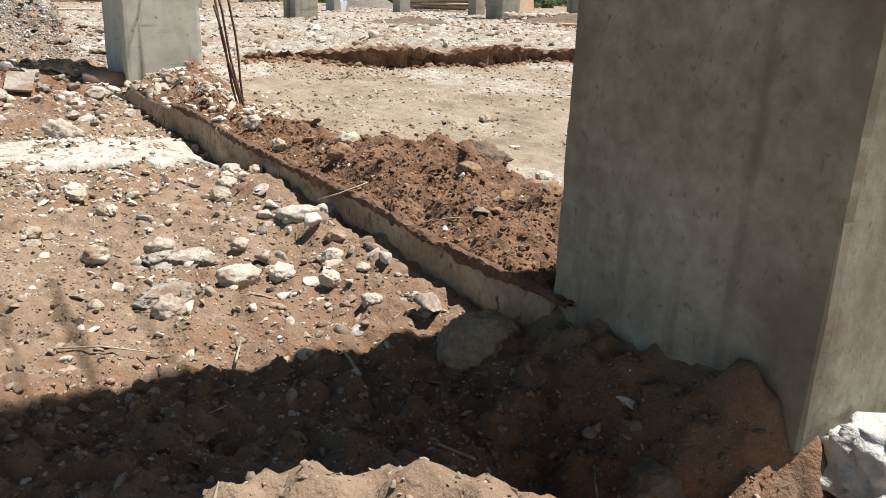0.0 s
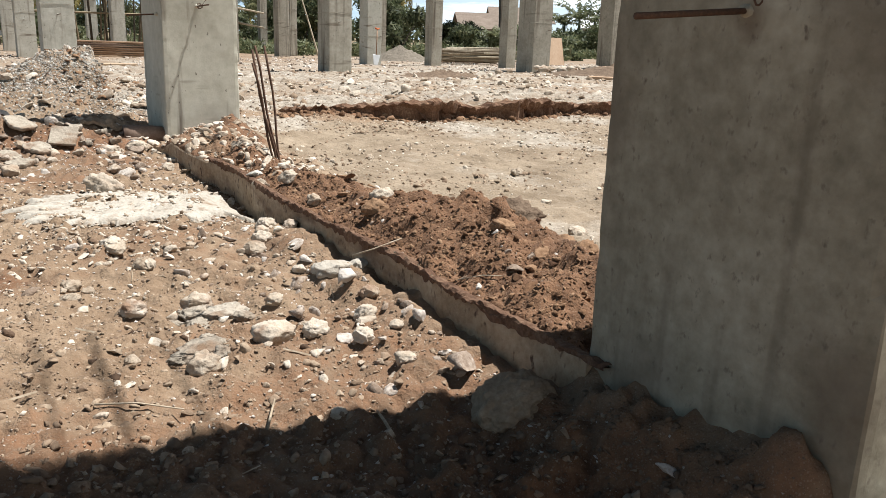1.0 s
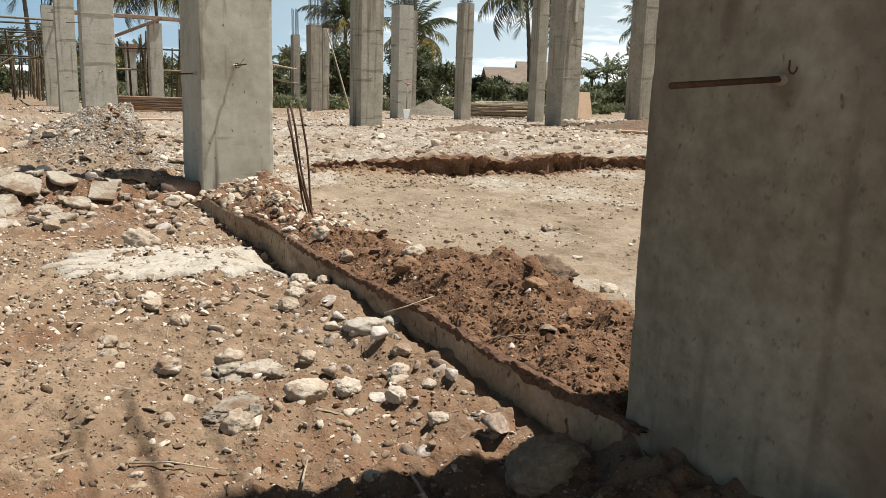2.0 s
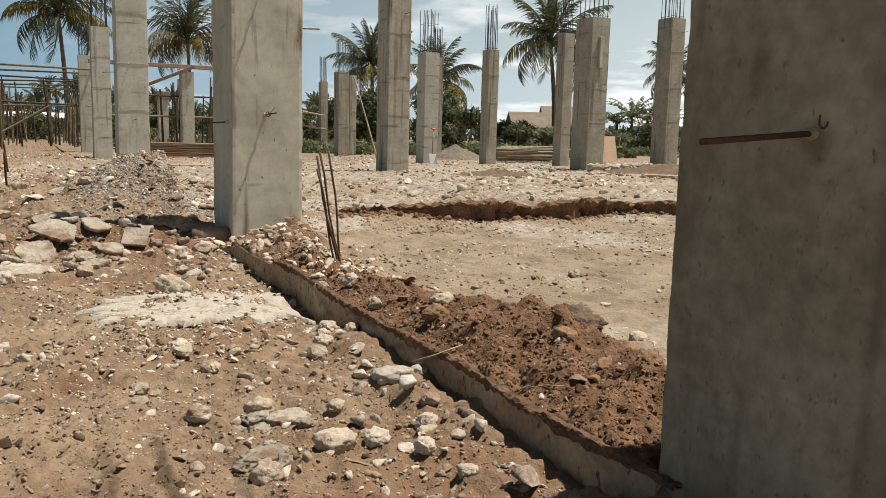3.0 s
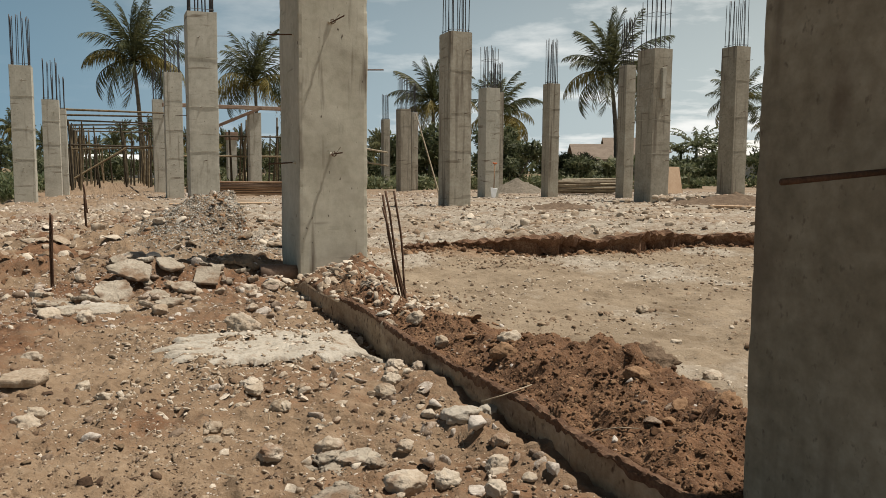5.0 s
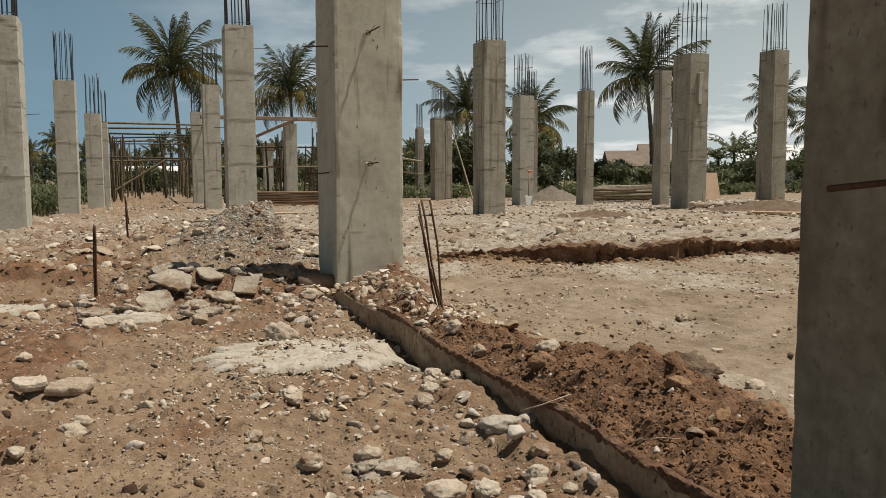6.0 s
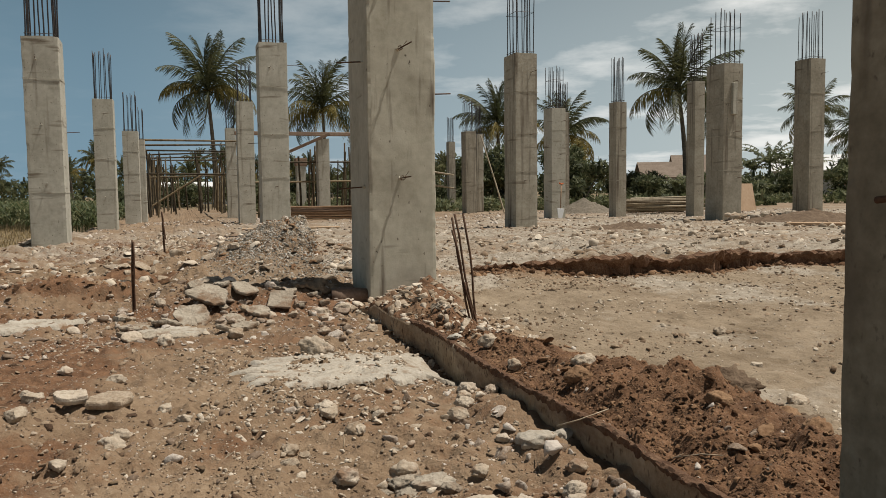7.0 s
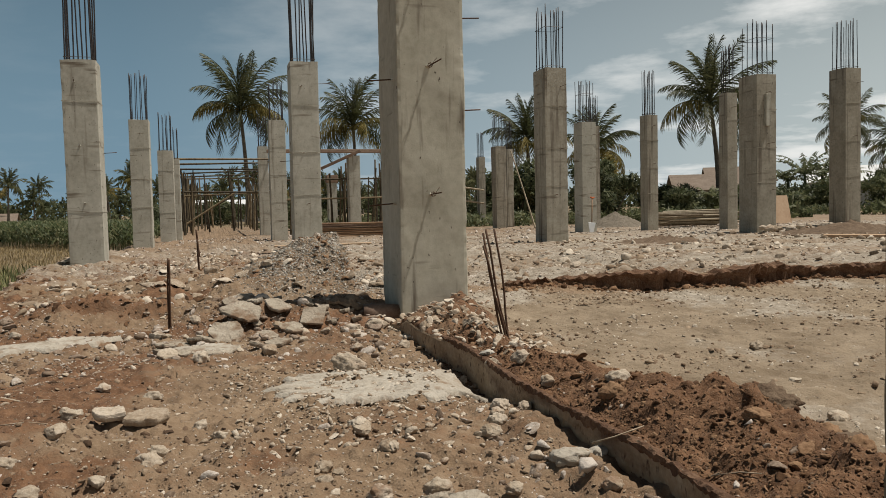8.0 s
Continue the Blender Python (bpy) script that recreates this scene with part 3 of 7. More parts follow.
def build_ground():
    aa = spread_axis(np.concatenate([np.arange(0.45, 2.4, 0.0142), np.arange(2.4, 3.2, 0.019), np.arange(3.2, 7.8, 0.032), np.arange(7.8, 12, 0.06)]), -900, 2600, 1.08)
    bb = spread_axis(np.concatenate([np.arange(-2.6, -0.5, 0.027), np.arange(-0.5, 1.08, 0.0142), np.arange(1.08, 1.24, 0.008), np.arange(1.24, 1.9, 0.013), np.arange(1.9, 6.0, 0.03)]), -2200, 2200, 1.08)
    A, B = np.meshgrid(aa, bb, indexing="ij")
    X, Y = -GS * A + GC * B, GC * A + GS * B
    Z = ground(X, Y)
    SHEET["a"], SHEET["b"], SHEET["z"] = aa, bb, Z
    na, nb = A.shape
    me = bpy.data.meshes.new("ground")
    me.vertices.add(na * nb)
    me.vertices.foreach_set("co", np.stack([X, Y, Z], -1).astype(np.float32).ravel())
    i = np.arange(na * nb).reshape(na, nb)
    quads = np.stack([i[:-1, :-1], i[:-1, 1:], i[1:, 1:], i[1:, :-1]], -1).reshape(-1, 4)[:, ::-1]
    me.loops.add(quads.size)
    me.loops.foreach_set("vertex_index", quads.astype(np.int32).ravel())
    me.polygons.add(len(quads))
    me.polygons.foreach_set("loop_start", (np.arange(len(quads)) * 4).astype(np.int32))
    me.polygons.foreach_set("use_smooth", np.ones(len(quads), bool))
    me.update(calc_edges=True)
    wob = 0.30 * fbm(A, B, 0.55, 3, 3)
    side = step(1.20, 1.26, B)
    lip = lip_line(B)
    stain = np.clip(0.45 + 1.5 * fbm(A, B, 0.8, 4, 70), 0, 1)
    heap = np.clip(soil_heap(A, B) / 0.07, 0, 1) * step(beam_face(A) + 0.005, beam_face(A) + 0.02, B) * (1 - 0.5 * step(4.2, 4.5, A) * (1 - step(5.2, 5.4, A)))
    bank = np.exp(-((A - lip + 0.03) / 0.07) ** 2) * step(2.2, 2.8, B)
    edge = np.exp(-((A - 5.85 + wob) / 0.25) ** 2) * (1 - side) * 0.55
    edge = edge + step(6.0, 6.8, A) * (1 - step(14, 18, A)) * (1 - side) * np.clip(5.0 * fbm(A, B, 0.5, 3, 71), 0, 1.0)
    for pa, pb, ra, rb, k in ((2.75, -0.62, 0.42, 0.26, 0.75), (3.5, -1.05, 0.5, 0.3, 0.6), (2.85, 0.10, 0.22, 0.14, 0.55), (4.5, -0.75, 0.4, 0.35, 0.5), (5.2, -1.8, 0.7, 0.5, 0.6)):
        edge = edge + k * np.exp(-((A - pa) / ra) ** 2 - ((B - pb) / rb) ** 2) * (1 + 1.2 * fbm(A, B, 0.18, 3, 72))
    red = np.clip(heap + 0.9 * bank + edge + np.exp(-((A - 0.85) / 0.4) ** 2 - ((B - 1.0) / 0.32) ** 2) * 0.35 + (0.58 + 0.50 * step(0.4, -0.8, B)) * (1 - side) * stain * (1 - step(5.6, 6.4, A)) + (0.08 * (1 - stain) + 0.25 * np.clip(2.0 * fbm(A, B, 0.35, 4, 88) - 0.1, 0, 0.6)) * side * (1 - step(6.5, 7.0, A)), 0, 1)
    pale = np.maximum(step(6.0, 6.9, A + wob) * (1 - side) * 0.62 * (0.35 + 0.65 * np.maximum(step(-0.4, 0.6, B), step(8.5, 11, A))), step(lip + 0.05, lip + 0.5, A) * side)
    pale = pale + 0.75 * stain * side * (1 - step(6.6, 7.0, A)) * step(1.7, 2.2, B)
    pale = pale * (0.45 + 0.55 * stain) * (1 - 0.55 * step(16, 30, A))
    drop = step(-2.6, -3.6, B) * step(2.0, 5.0, A)
    grass = np.maximum(drop, step(45, 60, Y))
    swept = 0.95 * step(1.75, 2.1, B) * side * (1 - step(6.3, 6.7, A))
    # the heap's soil turns darker in one patch near the column
    heap_dark = 1.0 * np.exp(-((A - 1.58) / 0.38) ** 2 - ((B - 1.76) / 0.27) ** 2) * (1 + fbm(A, B, 0.2, 3, 73))
    for name, values in (("swept", swept), ("red", red), ("pale", pale * (1 - drop)), ("grass", grass), ("heap_dark", heap_dark)):
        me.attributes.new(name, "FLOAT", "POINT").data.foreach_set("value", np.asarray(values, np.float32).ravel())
    me.materials.append(GROUND)
    tagged(new("ground", me), "dry tan construction-site soil with red-brown spoil, pale grit and stony patches", "ground", kind="structure")


build_ground()


# ---- columns ----
def shaft_mesh(w, d, h, per_side, levels, joints, seed, chip):
    """A cast concrete prism with worn arrises, slight waviness and the ridges that formwork joints leave."""
    ring = []
    c = 0.007
    corners = [(-w / 2, -d / 2), (w / 2, -d / 2), (w / 2, d / 2), (-w / 2, d / 2)]
    for k in range(4):
        (x0, y0), (x1, y1) = corners[k], corners[(k + 1) % 4]
        ln = math.hypot(x1 - x0, y1 - y0)
        ux, uy = (x1 - x0) / ln, (y1 - y0) / ln
        for i in range(per_side + 1):
            t = c + (ln - 2 * c) * i / per_side
            ring.append((x0 + ux * t, y0 + uy * t, uy, -ux, i in (0, per_side)))
    zs = sorted({round(h * i / levels, 4) for i in range(levels + 1)} | {round(z + e, 4) for z in joints for e in (-0.012, -0.004, 0.004, 0.012) if 0.02 < z < h - 0.02})
    verts, faces = [], []
    n = len(ring)
    for z in zs:
        groove = -0.003 if any(abs(z - j) < 0.006 for j in joints) else 0.0
        for x, y, nx, ny, corner in ring:
            p = Vector((x * 3 + seed * 3.1, y * 3, z * 2.2))
            o = 0.006 * noise.noise(p) + 0.002 * noise.noise(p * 5) + groove * max(0.0, 0.25 + noise.noise(p * 2.5))
            if corner:
                v = noise.noise(Vector((x * 9 + seed, y * 9, z * 14)))
                o -= chip * max(0.0, v - 0.12) + 0.002
                o -= chip * 0.5 * max(0.0, noise.noise(Vector((x * 9, y * 9 + seed, z * 40))) - 0.2)
            zz = z
            if z == zs[-1]:
                zz += 0.012 * noise.noise(Vector((x * 8, y * 8, seed)))
            verts.append((x + nx * o, y + ny * o, zz))
    for i in range(len(zs) - 1):
        for j in range(n):
            faces.append((i * n + j, i * n + (j + 1) % n, (i + 1) * n + (j + 1) % n, (i + 1) * n + j))
    faces.append(tuple((len(zs) - 1) * n + j for j in range(n)))
    faces.append(tuple(reversed(range(n))))
    me = mesh_from("shaft", verts, faces)
    if per_side > 20:  # the flats are smooth away from the arrises
        flats = [1 < (k % n) % (per_side + 1) < per_side - 2 and 0 < k // n < len(zs) - 3 for k in range(n * (len(zs) - 1))] + [False, False]
        me.polygons.foreach_set("use_smooth", flats)
    return me


BAR_MESH = {}


def bar_mesh(length, r):
    """A ribbed steel bar that stands on its base."""
    key = (round(length, 2), r)
    if key not in BAR_MESH:
        steps = 10
        BAR_MESH[key] = tube_mesh("bar", [(0.0015 * math.sin(i * 1.1), 0.0015 * math.cos(i * 1.7), length * i / steps) for i in range(steps + 1)], [r] * (steps + 1), 6)
    return BAR_MESH[key]


def concrete_column(a, b, z, h, scale=1.0, bars=1.3, seed=0, detail=1, rods=(), joints=(0.35, 0.62, 0.85), hoops=(0.0,), label="", name="concrete_column", deep=0.6, mat=None):
    """a, b: the middle of its foot. rods: (side, along, height, length) of the steel ties that stick out; side is front, left, right or back."""
    w, d = 0.5 * scale, deep * scale
    rng = random.Random(seed * 7 + 1)
    foot = 0.35
    p = ab(a, b, z - foot)
    root = anchor(name, Matrix.Translation(p) @ pose(0, 0, 0, rng.uniform(-0.2, 0.2), rng.uniform(-0.2, 0.2), RZ + rng.uniform(-0.4, 0.4)),
                  label or "bare grey cast concrete column with steel starter bars on top", "column", "concrete columns of the unfinished building")
    ps, lv, chip = {2: (24, 170, 0.010), 1: (12, 70, 0.012), 0: (4, 18, 0.015)}[detail]
    part("shaft", shaft_mesh(w, d, h + foot, ps, lv, [foot + j * h for j in joints], seed, chip), mat or CONCRETE, root)
    for k, j in enumerate(joints):  # the thin fin of mortar that ran out between two lifts of form boards
        zj = foot + j * h
        bm = bmesh.new()
        for sx, sy, lx, ly in ((0, -1, w + 0.012, 0.006), (0, 1, w + 0.012, 0.006), (-1, 0, 0.006, d), (1, 0, 0.006, d)):
            box(bm, (lx, ly, 0.010 if detail else 0.016), Matrix.Translation((sx * (w / 2 + 0.003), sy * (d / 2 + 0.003), zj)))
        for v in bm.verts:
            v.co.z += 0.008 * noise.noise(Vector((v.co.x * 9 + seed, v.co.y * 9, k)))
        part("form_joint", bm, mat or CONCRETE, root)
    if bars:
        r = 0.0115 if p.length < 16 else 0.0095
        spots = [(sx, sy) for sx in (-1, -0.33, 0.33, 1) for sy in (-1, 1)] + [(sx, sy) for sx in (-1, 1) for sy in (-0.33, 0.33)]
        for sx, sy in spots:
            ln = bars * rng.choice((0.93, 0.97, 1.0, 1.03))
            me = bar_mesh(ln, r)
            part("bar", me, STEEL, root, m=pose(sx * (w / 2 - 0.06), sy * (d / 2 - 0.06), h + foot - 0.02, rng.uniform(-1.2, 1.2), rng.uniform(-1.2, 1.2), rng.uniform(0, 90)))
        for k in hoops:
            hz = h + foot + 0.05 + k * bars
            hw, hd = w / 2 - 0.045, d / 2 - 0.045
            pts = [(-hw, -hd, hz), (hw, -hd, hz), (hw, hd, hz + 0.01), (-hw, hd, hz), (-hw, -hd, hz)]
            part("stirrup", tube_mesh("stirrup", pts, [0.005] * 5, 5), STEEL, root)
    for side, along, height, ln in rods:
        zz = foot + height
        o, v = {"front": (Vector((along * w, -d / 2 + 0.03, zz)), Vector((0.12, -1, 0.04))), "back": (Vector((along * w, d / 2 - 0.03, zz)), Vector((0, 1, 0))),
                "left": (Vector((-w / 2 + 0.03, along * d, zz)), Vector((-1, 0.02, -0.075))), "right": (Vector((w / 2 - 0.03, along * d, zz)), Vector((1, 0, 0.06)))}[side]
        part("tie_rod", rod_between(o, o + v * (ln + 0.03), 0.0052, 8), RUST, root)
        lump = rock_shape(2, rng.randint(0, 999), 0.022, (1, 1, 0.8))
        part("mortar_plug", lump, mat or CONCRETE, root, m=Matrix.Translation(o + v.normalized() * 0.028))
        if detail == 2 and side == "front":  # binding wire twisted round the tie
            c = o + v.normalized() * 0.055
            pts = [c + Vector((0.016 * math.cos(i * 1.1), -0.0045 * i, 0.018 * math.sin(i * 1.1))) for i in range(13)] + [c + Vector((0.03, -0.06, 0.035)), c + Vector((0.045, -0.05, 0.05))]
            part("binding_wire", tube_mesh("binding_wire", pts, [0.0026] * len(pts), 5), RUST, root)
    return root


# ---- stones ----
ICO = {}


def ico(level):
    if level not in ICO:
        bm = bmesh.new()
        if level == 0:  # eight faces, for the finest grit
            six = [bm.verts.new(c) for c in ((1, 0, 0), (0, 1, 0), (-1, 0, 0), (0, -1, 0), (0, 0, 1), (0, 0, -1))]
            for k in range(4):
                bm.faces.new((six[k], six[(k + 1) % 4], six[4]))
                bm.faces.new((six[(k + 1) % 4], six[k], six[5]))
            bm.verts.index_update()
        else:
            bmesh.ops.create_icosphere(bm, subdivisions=level, radius=1.0)
        bm.verts.ensure_lookup_table()
        ICO[level] = (np.array([v.co[:] for v in bm.verts]), np.array([[v.index for v in f.verts] for f in bm.faces]))
        bm.free()
    return ICO[level]


def rock_shape(level, seed, r, squash=(1, 1, 0.75), sharp=0.35, pits=0.13):
    v, f = ico(level)
    rng = np.random.RandomState(seed)
    co = v.copy()
    for _ in range(14):  # broken faces
        n = rng.normal(size=3)
        n /= np.linalg.norm(n)
        over = np.maximum(0, co @ n - rng.uniform(0.87 - sharp, 0.88))
        co -= np.outer(over * 0.9, n)
    bump = np.array([noise.noise(Vector(c * 2.2) + Vector((seed % 97, 0, 0))) * 0.18 + noise.noise(Vector(c * 6) + Vector((0, seed % 89, 0))) * pits + noise.noise(Vector(c * 15) + Vector((0, 0, seed % 83))) * 0.4 * pits for c in co])
    co *= (1 + bump)[:, None]
    co *= np.array(squash) * r
    return mesh_from("stone", co, f, smooth=level > 2)


def rock(x, y, width, mat=STONE, squash=(1, 0.85, 0.68), sink=0.25, label="", name="rock", group="loose stones on the ground", z=None, turn=None, tilt=0.0, level=4, sharp=0.35, pits=0.13):
    seed = int(abs(x * 1000 + y * 377)) % 9973
    rng = random.Random(seed)
    r = width / 1.5
    hz = (gz(x, y) if z is None else z) + r * squash[2] * (0.85 - 2 * sink)
    rz = rng.uniform(0, 360) if turn is None else turn
    ob = part(name, rock_shape(level, seed, r, squash, sharp, pits), mat, m=pose(x, y, hz, rng.uniform(-8, 8) + tilt, rng.uniform(-8, 8), rz))
    return tagged(ob, label or "pale rough limestone lump half sunk in dry soil", "rock", group)


def scatter(name, places, sizes, mat, label, level=1, seed=0, squash=0.7, sink=0.15, category="stones"):
    """Many small stones as one thing. places: x, y arrays."""
    v, f = ico(level)
    rng = np.random.RandomState(seed)
    n = len(sizes)
    x, y = places
    z = on_sheet(x, y)
    kinds = []
    for _ in range(24):  # broken shapes to pick from
        t0 = v * (1 + rng.uniform(-0.13, 0.13, (len(v), 1)))
        for _ in range(9):
            d = rng.normal(size=3)
            d /= np.linalg.norm(d)
            over = np.maximum(0, t0 @ d - rng.uniform(0.16, 0.70))
            t0 = t0 - np.outer(over * 0.97, d)
        kinds.append(t0 * 1.5)
    co = np.array(kinds)[rng.randint(0, 24, n)]
    co = co * np.stack([rng.uniform(0.75, 1.3, n), rng.uniform(0.75, 1.2, n), rng.uniform(0.45, 0.9, n) * squash / 0.7], -1)[:, None, :]
    t, tx = rng.uniform(0, 6.283, n), rng.normal(0, 0.3, n)
    cx, sx = np.cos(tx)[:, None], np.sin(tx)[:, None]
    yy, zz = co[..., 1] * cx - co[..., 2] * sx, co[..., 1] * sx + co[..., 2] * cx
    c, s = np.cos(t)[:, None], np.sin(t)[:, None]
    px = co[..., 0] * c - yy * s
    py = co[..., 0] * s + yy * c
    half = (sizes / 2)[:, None]
    out = np.stack([px * half + x[:, None], py * half + y[:, None], zz * half + (z + sizes * squash * (0.3 - sink))[:, None]], -1).reshape(-1, 3)
    faces = (f[None] + (np.arange(n) * len(v))[:, None, None]).reshape(-1, 3)
    # the undersides bedded in the soil are left open
    tri = out[faces]
    nrm = np.cross(tri[:, 1] - tri[:, 0], tri[:, 2] - tri[:, 0])
    nrm /= np.linalg.norm(nrm, axis=1)[:, None] + 1e-12
    bedded = (nrm[:, 2] < -0.45) & (tri[:, :, 2].mean(1) < np.repeat(z + 0.02 * sizes, len(f)))
    faces = faces[~bedded]
    me = bpy.data.meshes.new(name)
    me.vertices.add(len(out))
    me.vertices.foreach_set("co", out.astype(np.float32).ravel())
    me.loops.add(faces.size)
    me.loops.foreach_set("vertex_index", faces.astype(np.int32).ravel())
    me.polygons.add(len(faces))
    me.polygons.foreach_set("loop_start", (np.arange(len(faces)) * 3).astype(np.int32))
    me.update(calc_edges=True)
    me.materials.append(mat)
    return tagged(new(name, me), label, category, kind="stuff")


def in_plan(n, a0, a1, b0, b1, rng, keep=None):
    a, b = rng.uniform(a0, a1, n), rng.uniform(b0, b1, n)
    if keep is not None:
        k = rng.uniform(0, 1, n) < keep(a, b)
        a, b = a[k], b[k]
    return (-GS * a + GC * b, GC * a + GS * b)


def sizes_for(n, lo, hi, power, rng):
    return lo * (hi / lo) ** (rng.uniform(0, 1, n) ** power)


# ---- the columns of the unfinished building ----
def front_rods(rng, h):
    return [("front", rng.uniform(-0.2, 0.25), h * k + rng.uniform(-0.1, 0.1), rng.uniform(0.08, 0.22)) for k in (0.27, 0.55, 0.9)]


concrete_column(0.930, 1.42, -0.08, 3.29, seed=3, detail=2, joints=(0.62,), deep=0.622, mat=CONCRETE_OLD_SHADE,
                rods=[("left", 0.0, 0.795, 0.245), ("back", -0.3, 3.1, 0.75), ("back", 0.0, 3.14, 0.7), ("back", 0.3, 3.1, 0.75), ("back", 0.1, 3.3, 0.6)],
                label="grey concrete column with rust-stained face and a steel tie rod")
near_column = [ob for ob in bpy.data.objects if ob.name == "concrete_column"][0]
hook = [(-0.246, -0.012, 1.182), (-0.252, -0.012, 1.172), (-0.253, -0.012, 1.158), (-0.253, -0.016, 1.152), (-0.252, -0.021, 1.151), (-0.252, -0.026, 1.156), (-0.252, -0.027, 1.162)]
part("tie_hook", tube_mesh("tie_hook", hook, [0.0024] * 7, 7), RUST, near_column, "bent end of a rusty tie rod")
concrete_column(6.15, 1.58, -0.08, 3.45, 1.06, seed=5, detail=2, joints=(), mat=CONCRETE_CLEAN,
                rods=[("left", -0.3, 0.84, 0.20), ("left", -0.3, 1.78, 0.20), ("right", -0.3, 2.26, 0.17), ("right", -0.3, 1.55, 0.17),
                      ("front", -0.04, 0.90, 0.2), ("front", -0.05, 1.86, 0.25), ("front", 0.05, 2.9, 0.25), ("front", -0.2, 2.75, 0.22), ("front", -0.35, 2.6, 0.15)],
                label="tall grey concrete column with tie rods, soil heaped at its foot")
# a and b of the front corner, the foot's height, the top, and how thick it is; kind: which side of the corner the column lies
COLUMNS = [
    (13.21, -1.65, -0.04, 3.09, 1.0, -1), (22.61, -1.59, -0.19, 3.25, 1.0, -1), (28.40, -1.25, -0.26, 2.87, 1.0, -1), (33.2, -1.22, -0.29, 2.90, 1.0, -1),
    (14.42, 1.38, -0.06, 3.39, 1.0, 1), (26.38, 1.82, -0.21, 3.70, 1.05, 1), (36.93, 2.06, -0.30, 3.70, 0.9, 1),
]
COLUMNS_FAR = [
    (22.85, 6.80, -0.14, 2.31, 0.8, 1), (39.73, 13.61, -0.24, 3.36, 0.72, 1), (31.93, 11.70, -0.21, 3.30, 0.95, 1), (33.54, 12.81, -0.21, 3.30, 0.64, 1),
    (15.27, 6.67, -0.05, 3.57, 1.0, 1), (22.01, 10.84, -0.10, 3.24, 0.95, 1), (30.61, 15.58, -0.16, 4.05, 0.72, 1),
    (20.54, 12.21, -0.08, 3.29, 0.7, 1), (18.69, 13.58, -0.05, 3.69, 0.65, 1), (15.88, 12.33, -0.02, 3.69, 1.1, 1), (17.32, 16.26, -0.01, 4.20, 1.0, 1),
]
for i, (ca, cb, cz, top, sc, sd) in enumerate(COLUMNS + COLUMNS_FAR):
    rng = random.Random(i + 40)
    zz = gz(*ab(ca + 0.1, cb + 0.1 * sd)[:2])
    hh = top - zz
    concrete_column(ca + 0.3 * sc, cb + 0.25 * sc * sd, zz, hh, sc, 1.3, seed=i + 11, detail=1 if i in (0, 4, 11) else 0,
                    rods=front_rods(rng, hh) + ([("right", 0.2, hh * 0.55, 0.2)] if i == 0 else []) + ([("left", 0.0, hh * 0.5, 0.2), ("right", 0, hh * 0.9, 0.25)] if i == 4 else []),
                    joints=((0.32, 0.54, 0.78) if i % 3 else (0.25, 0.80)), hoops=(0.0, 0.62) if i in (11, 16, 12) else (0.0,), mat=CONCRETE_STAINED if i > 6 and i != 12 else None)


strip = bmesh.new()
box(strip, (0.13, 0.10, 0.75), None, 0.006)
tagged(part("form_strip", strip, CONCRETE, m=Matrix.Translation(ab(15.86, 12.33 + 0.28, 2.85)) @ pose(0, 0, 0, 0, 0, RZ)), "short strip of form board stuck to a column", "board")


# two columns under the far formwork, one with its form boards still on
def far_prop_column(px, py, zt, sc, boards):
    zz = gz(px, py)
    root = anchor("concrete_column", pose(px, py, zz - 0.3, 0, 0, RZ), "grey concrete column amid bamboo props" + (", form boards still on its head" if boards else ""), "column", "concrete columns of the unfinished building")
    part("shaft", shaft_mesh(0.5 * sc, 0.6 * sc, zt - zz + 0.3, 4, 14, [], int(px * 10) % 50, 0.03), CONCRETE, root)
    if boards:
        bm = bmesh.new()
        box(bm, (0.62 * sc, 0.72 * sc, 0.4), Matrix.Translation((0, 0, zt - zz + 0.35)), 0.015)
        part("form_board", bm, WOOD_RED, root)


far_prop_column(-18.6, 38.6, 2.35, 0.95, True)
far_prop_column(-13.55, 30.2, 2.95, 0.95, False)


# ---- the ground beam between the two near columns ----
def build_beam():
    zb = -0.40
    verts, faces = [], []
    aa = np.arange(1.22, 5.62, 0.03)
    for a in aa:
        b0 = float(beam_face(a))
        b1 = b0 + 0.06
        w, kink = 0.006 * noise.noise(Vector((a * 11, 3, 0))), 0.0
        top = 0.0 + 0.006 * noise.noise(Vector((a * 2.1, 5, 0))) + 0.004 * noise.noise(Vector((a * 9, 8, 0)))
        top -= 0.02 * max(0.0, noise.noise(Vector((a * 13, 1, 4))) - 0.2) + 0.025 * float(step(4.0, 4.4, a)) + 0.12 * float(step(5.1, 5.6, a))
        for b, z in ((b0 + w - kink, zb), (b0 + w - kink + 0.003, -0.2), (b0 + w - kink + 0.004 * noise.noise(Vector((a * 15, 0, 9))), -0.1),
                     (b0 + w - kink + 0.004 * noise.noise(Vector((a * 15, 4, 9))), top - 0.045), (b0 + w - kink + 0.002, top - 0.012), (b0 + w - kink + 0.007, top - 0.003), (b1, top - 0.05), (b1, zb)):
            verts.append(ab(a, b, z))
    n = 8
    for i in range(len(aa) - 1):
        for j in range(n):
            faces.append((i * n + j, (i + 1) * n + j, (i + 1) * n + (j + 1) % n, i * n + (j + 1) % n))
    faces.append(tuple(range(n)))
    faces.append(tuple(reversed([(len(aa) - 1) * n + j for j in range(n)])))
    ob = part("ground_beam", mesh_from("ground_beam", verts, faces), CONCRETE_RAW)
    tagged(ob, "low raw concrete ground beam half buried between two columns", "beam", kind="structure")


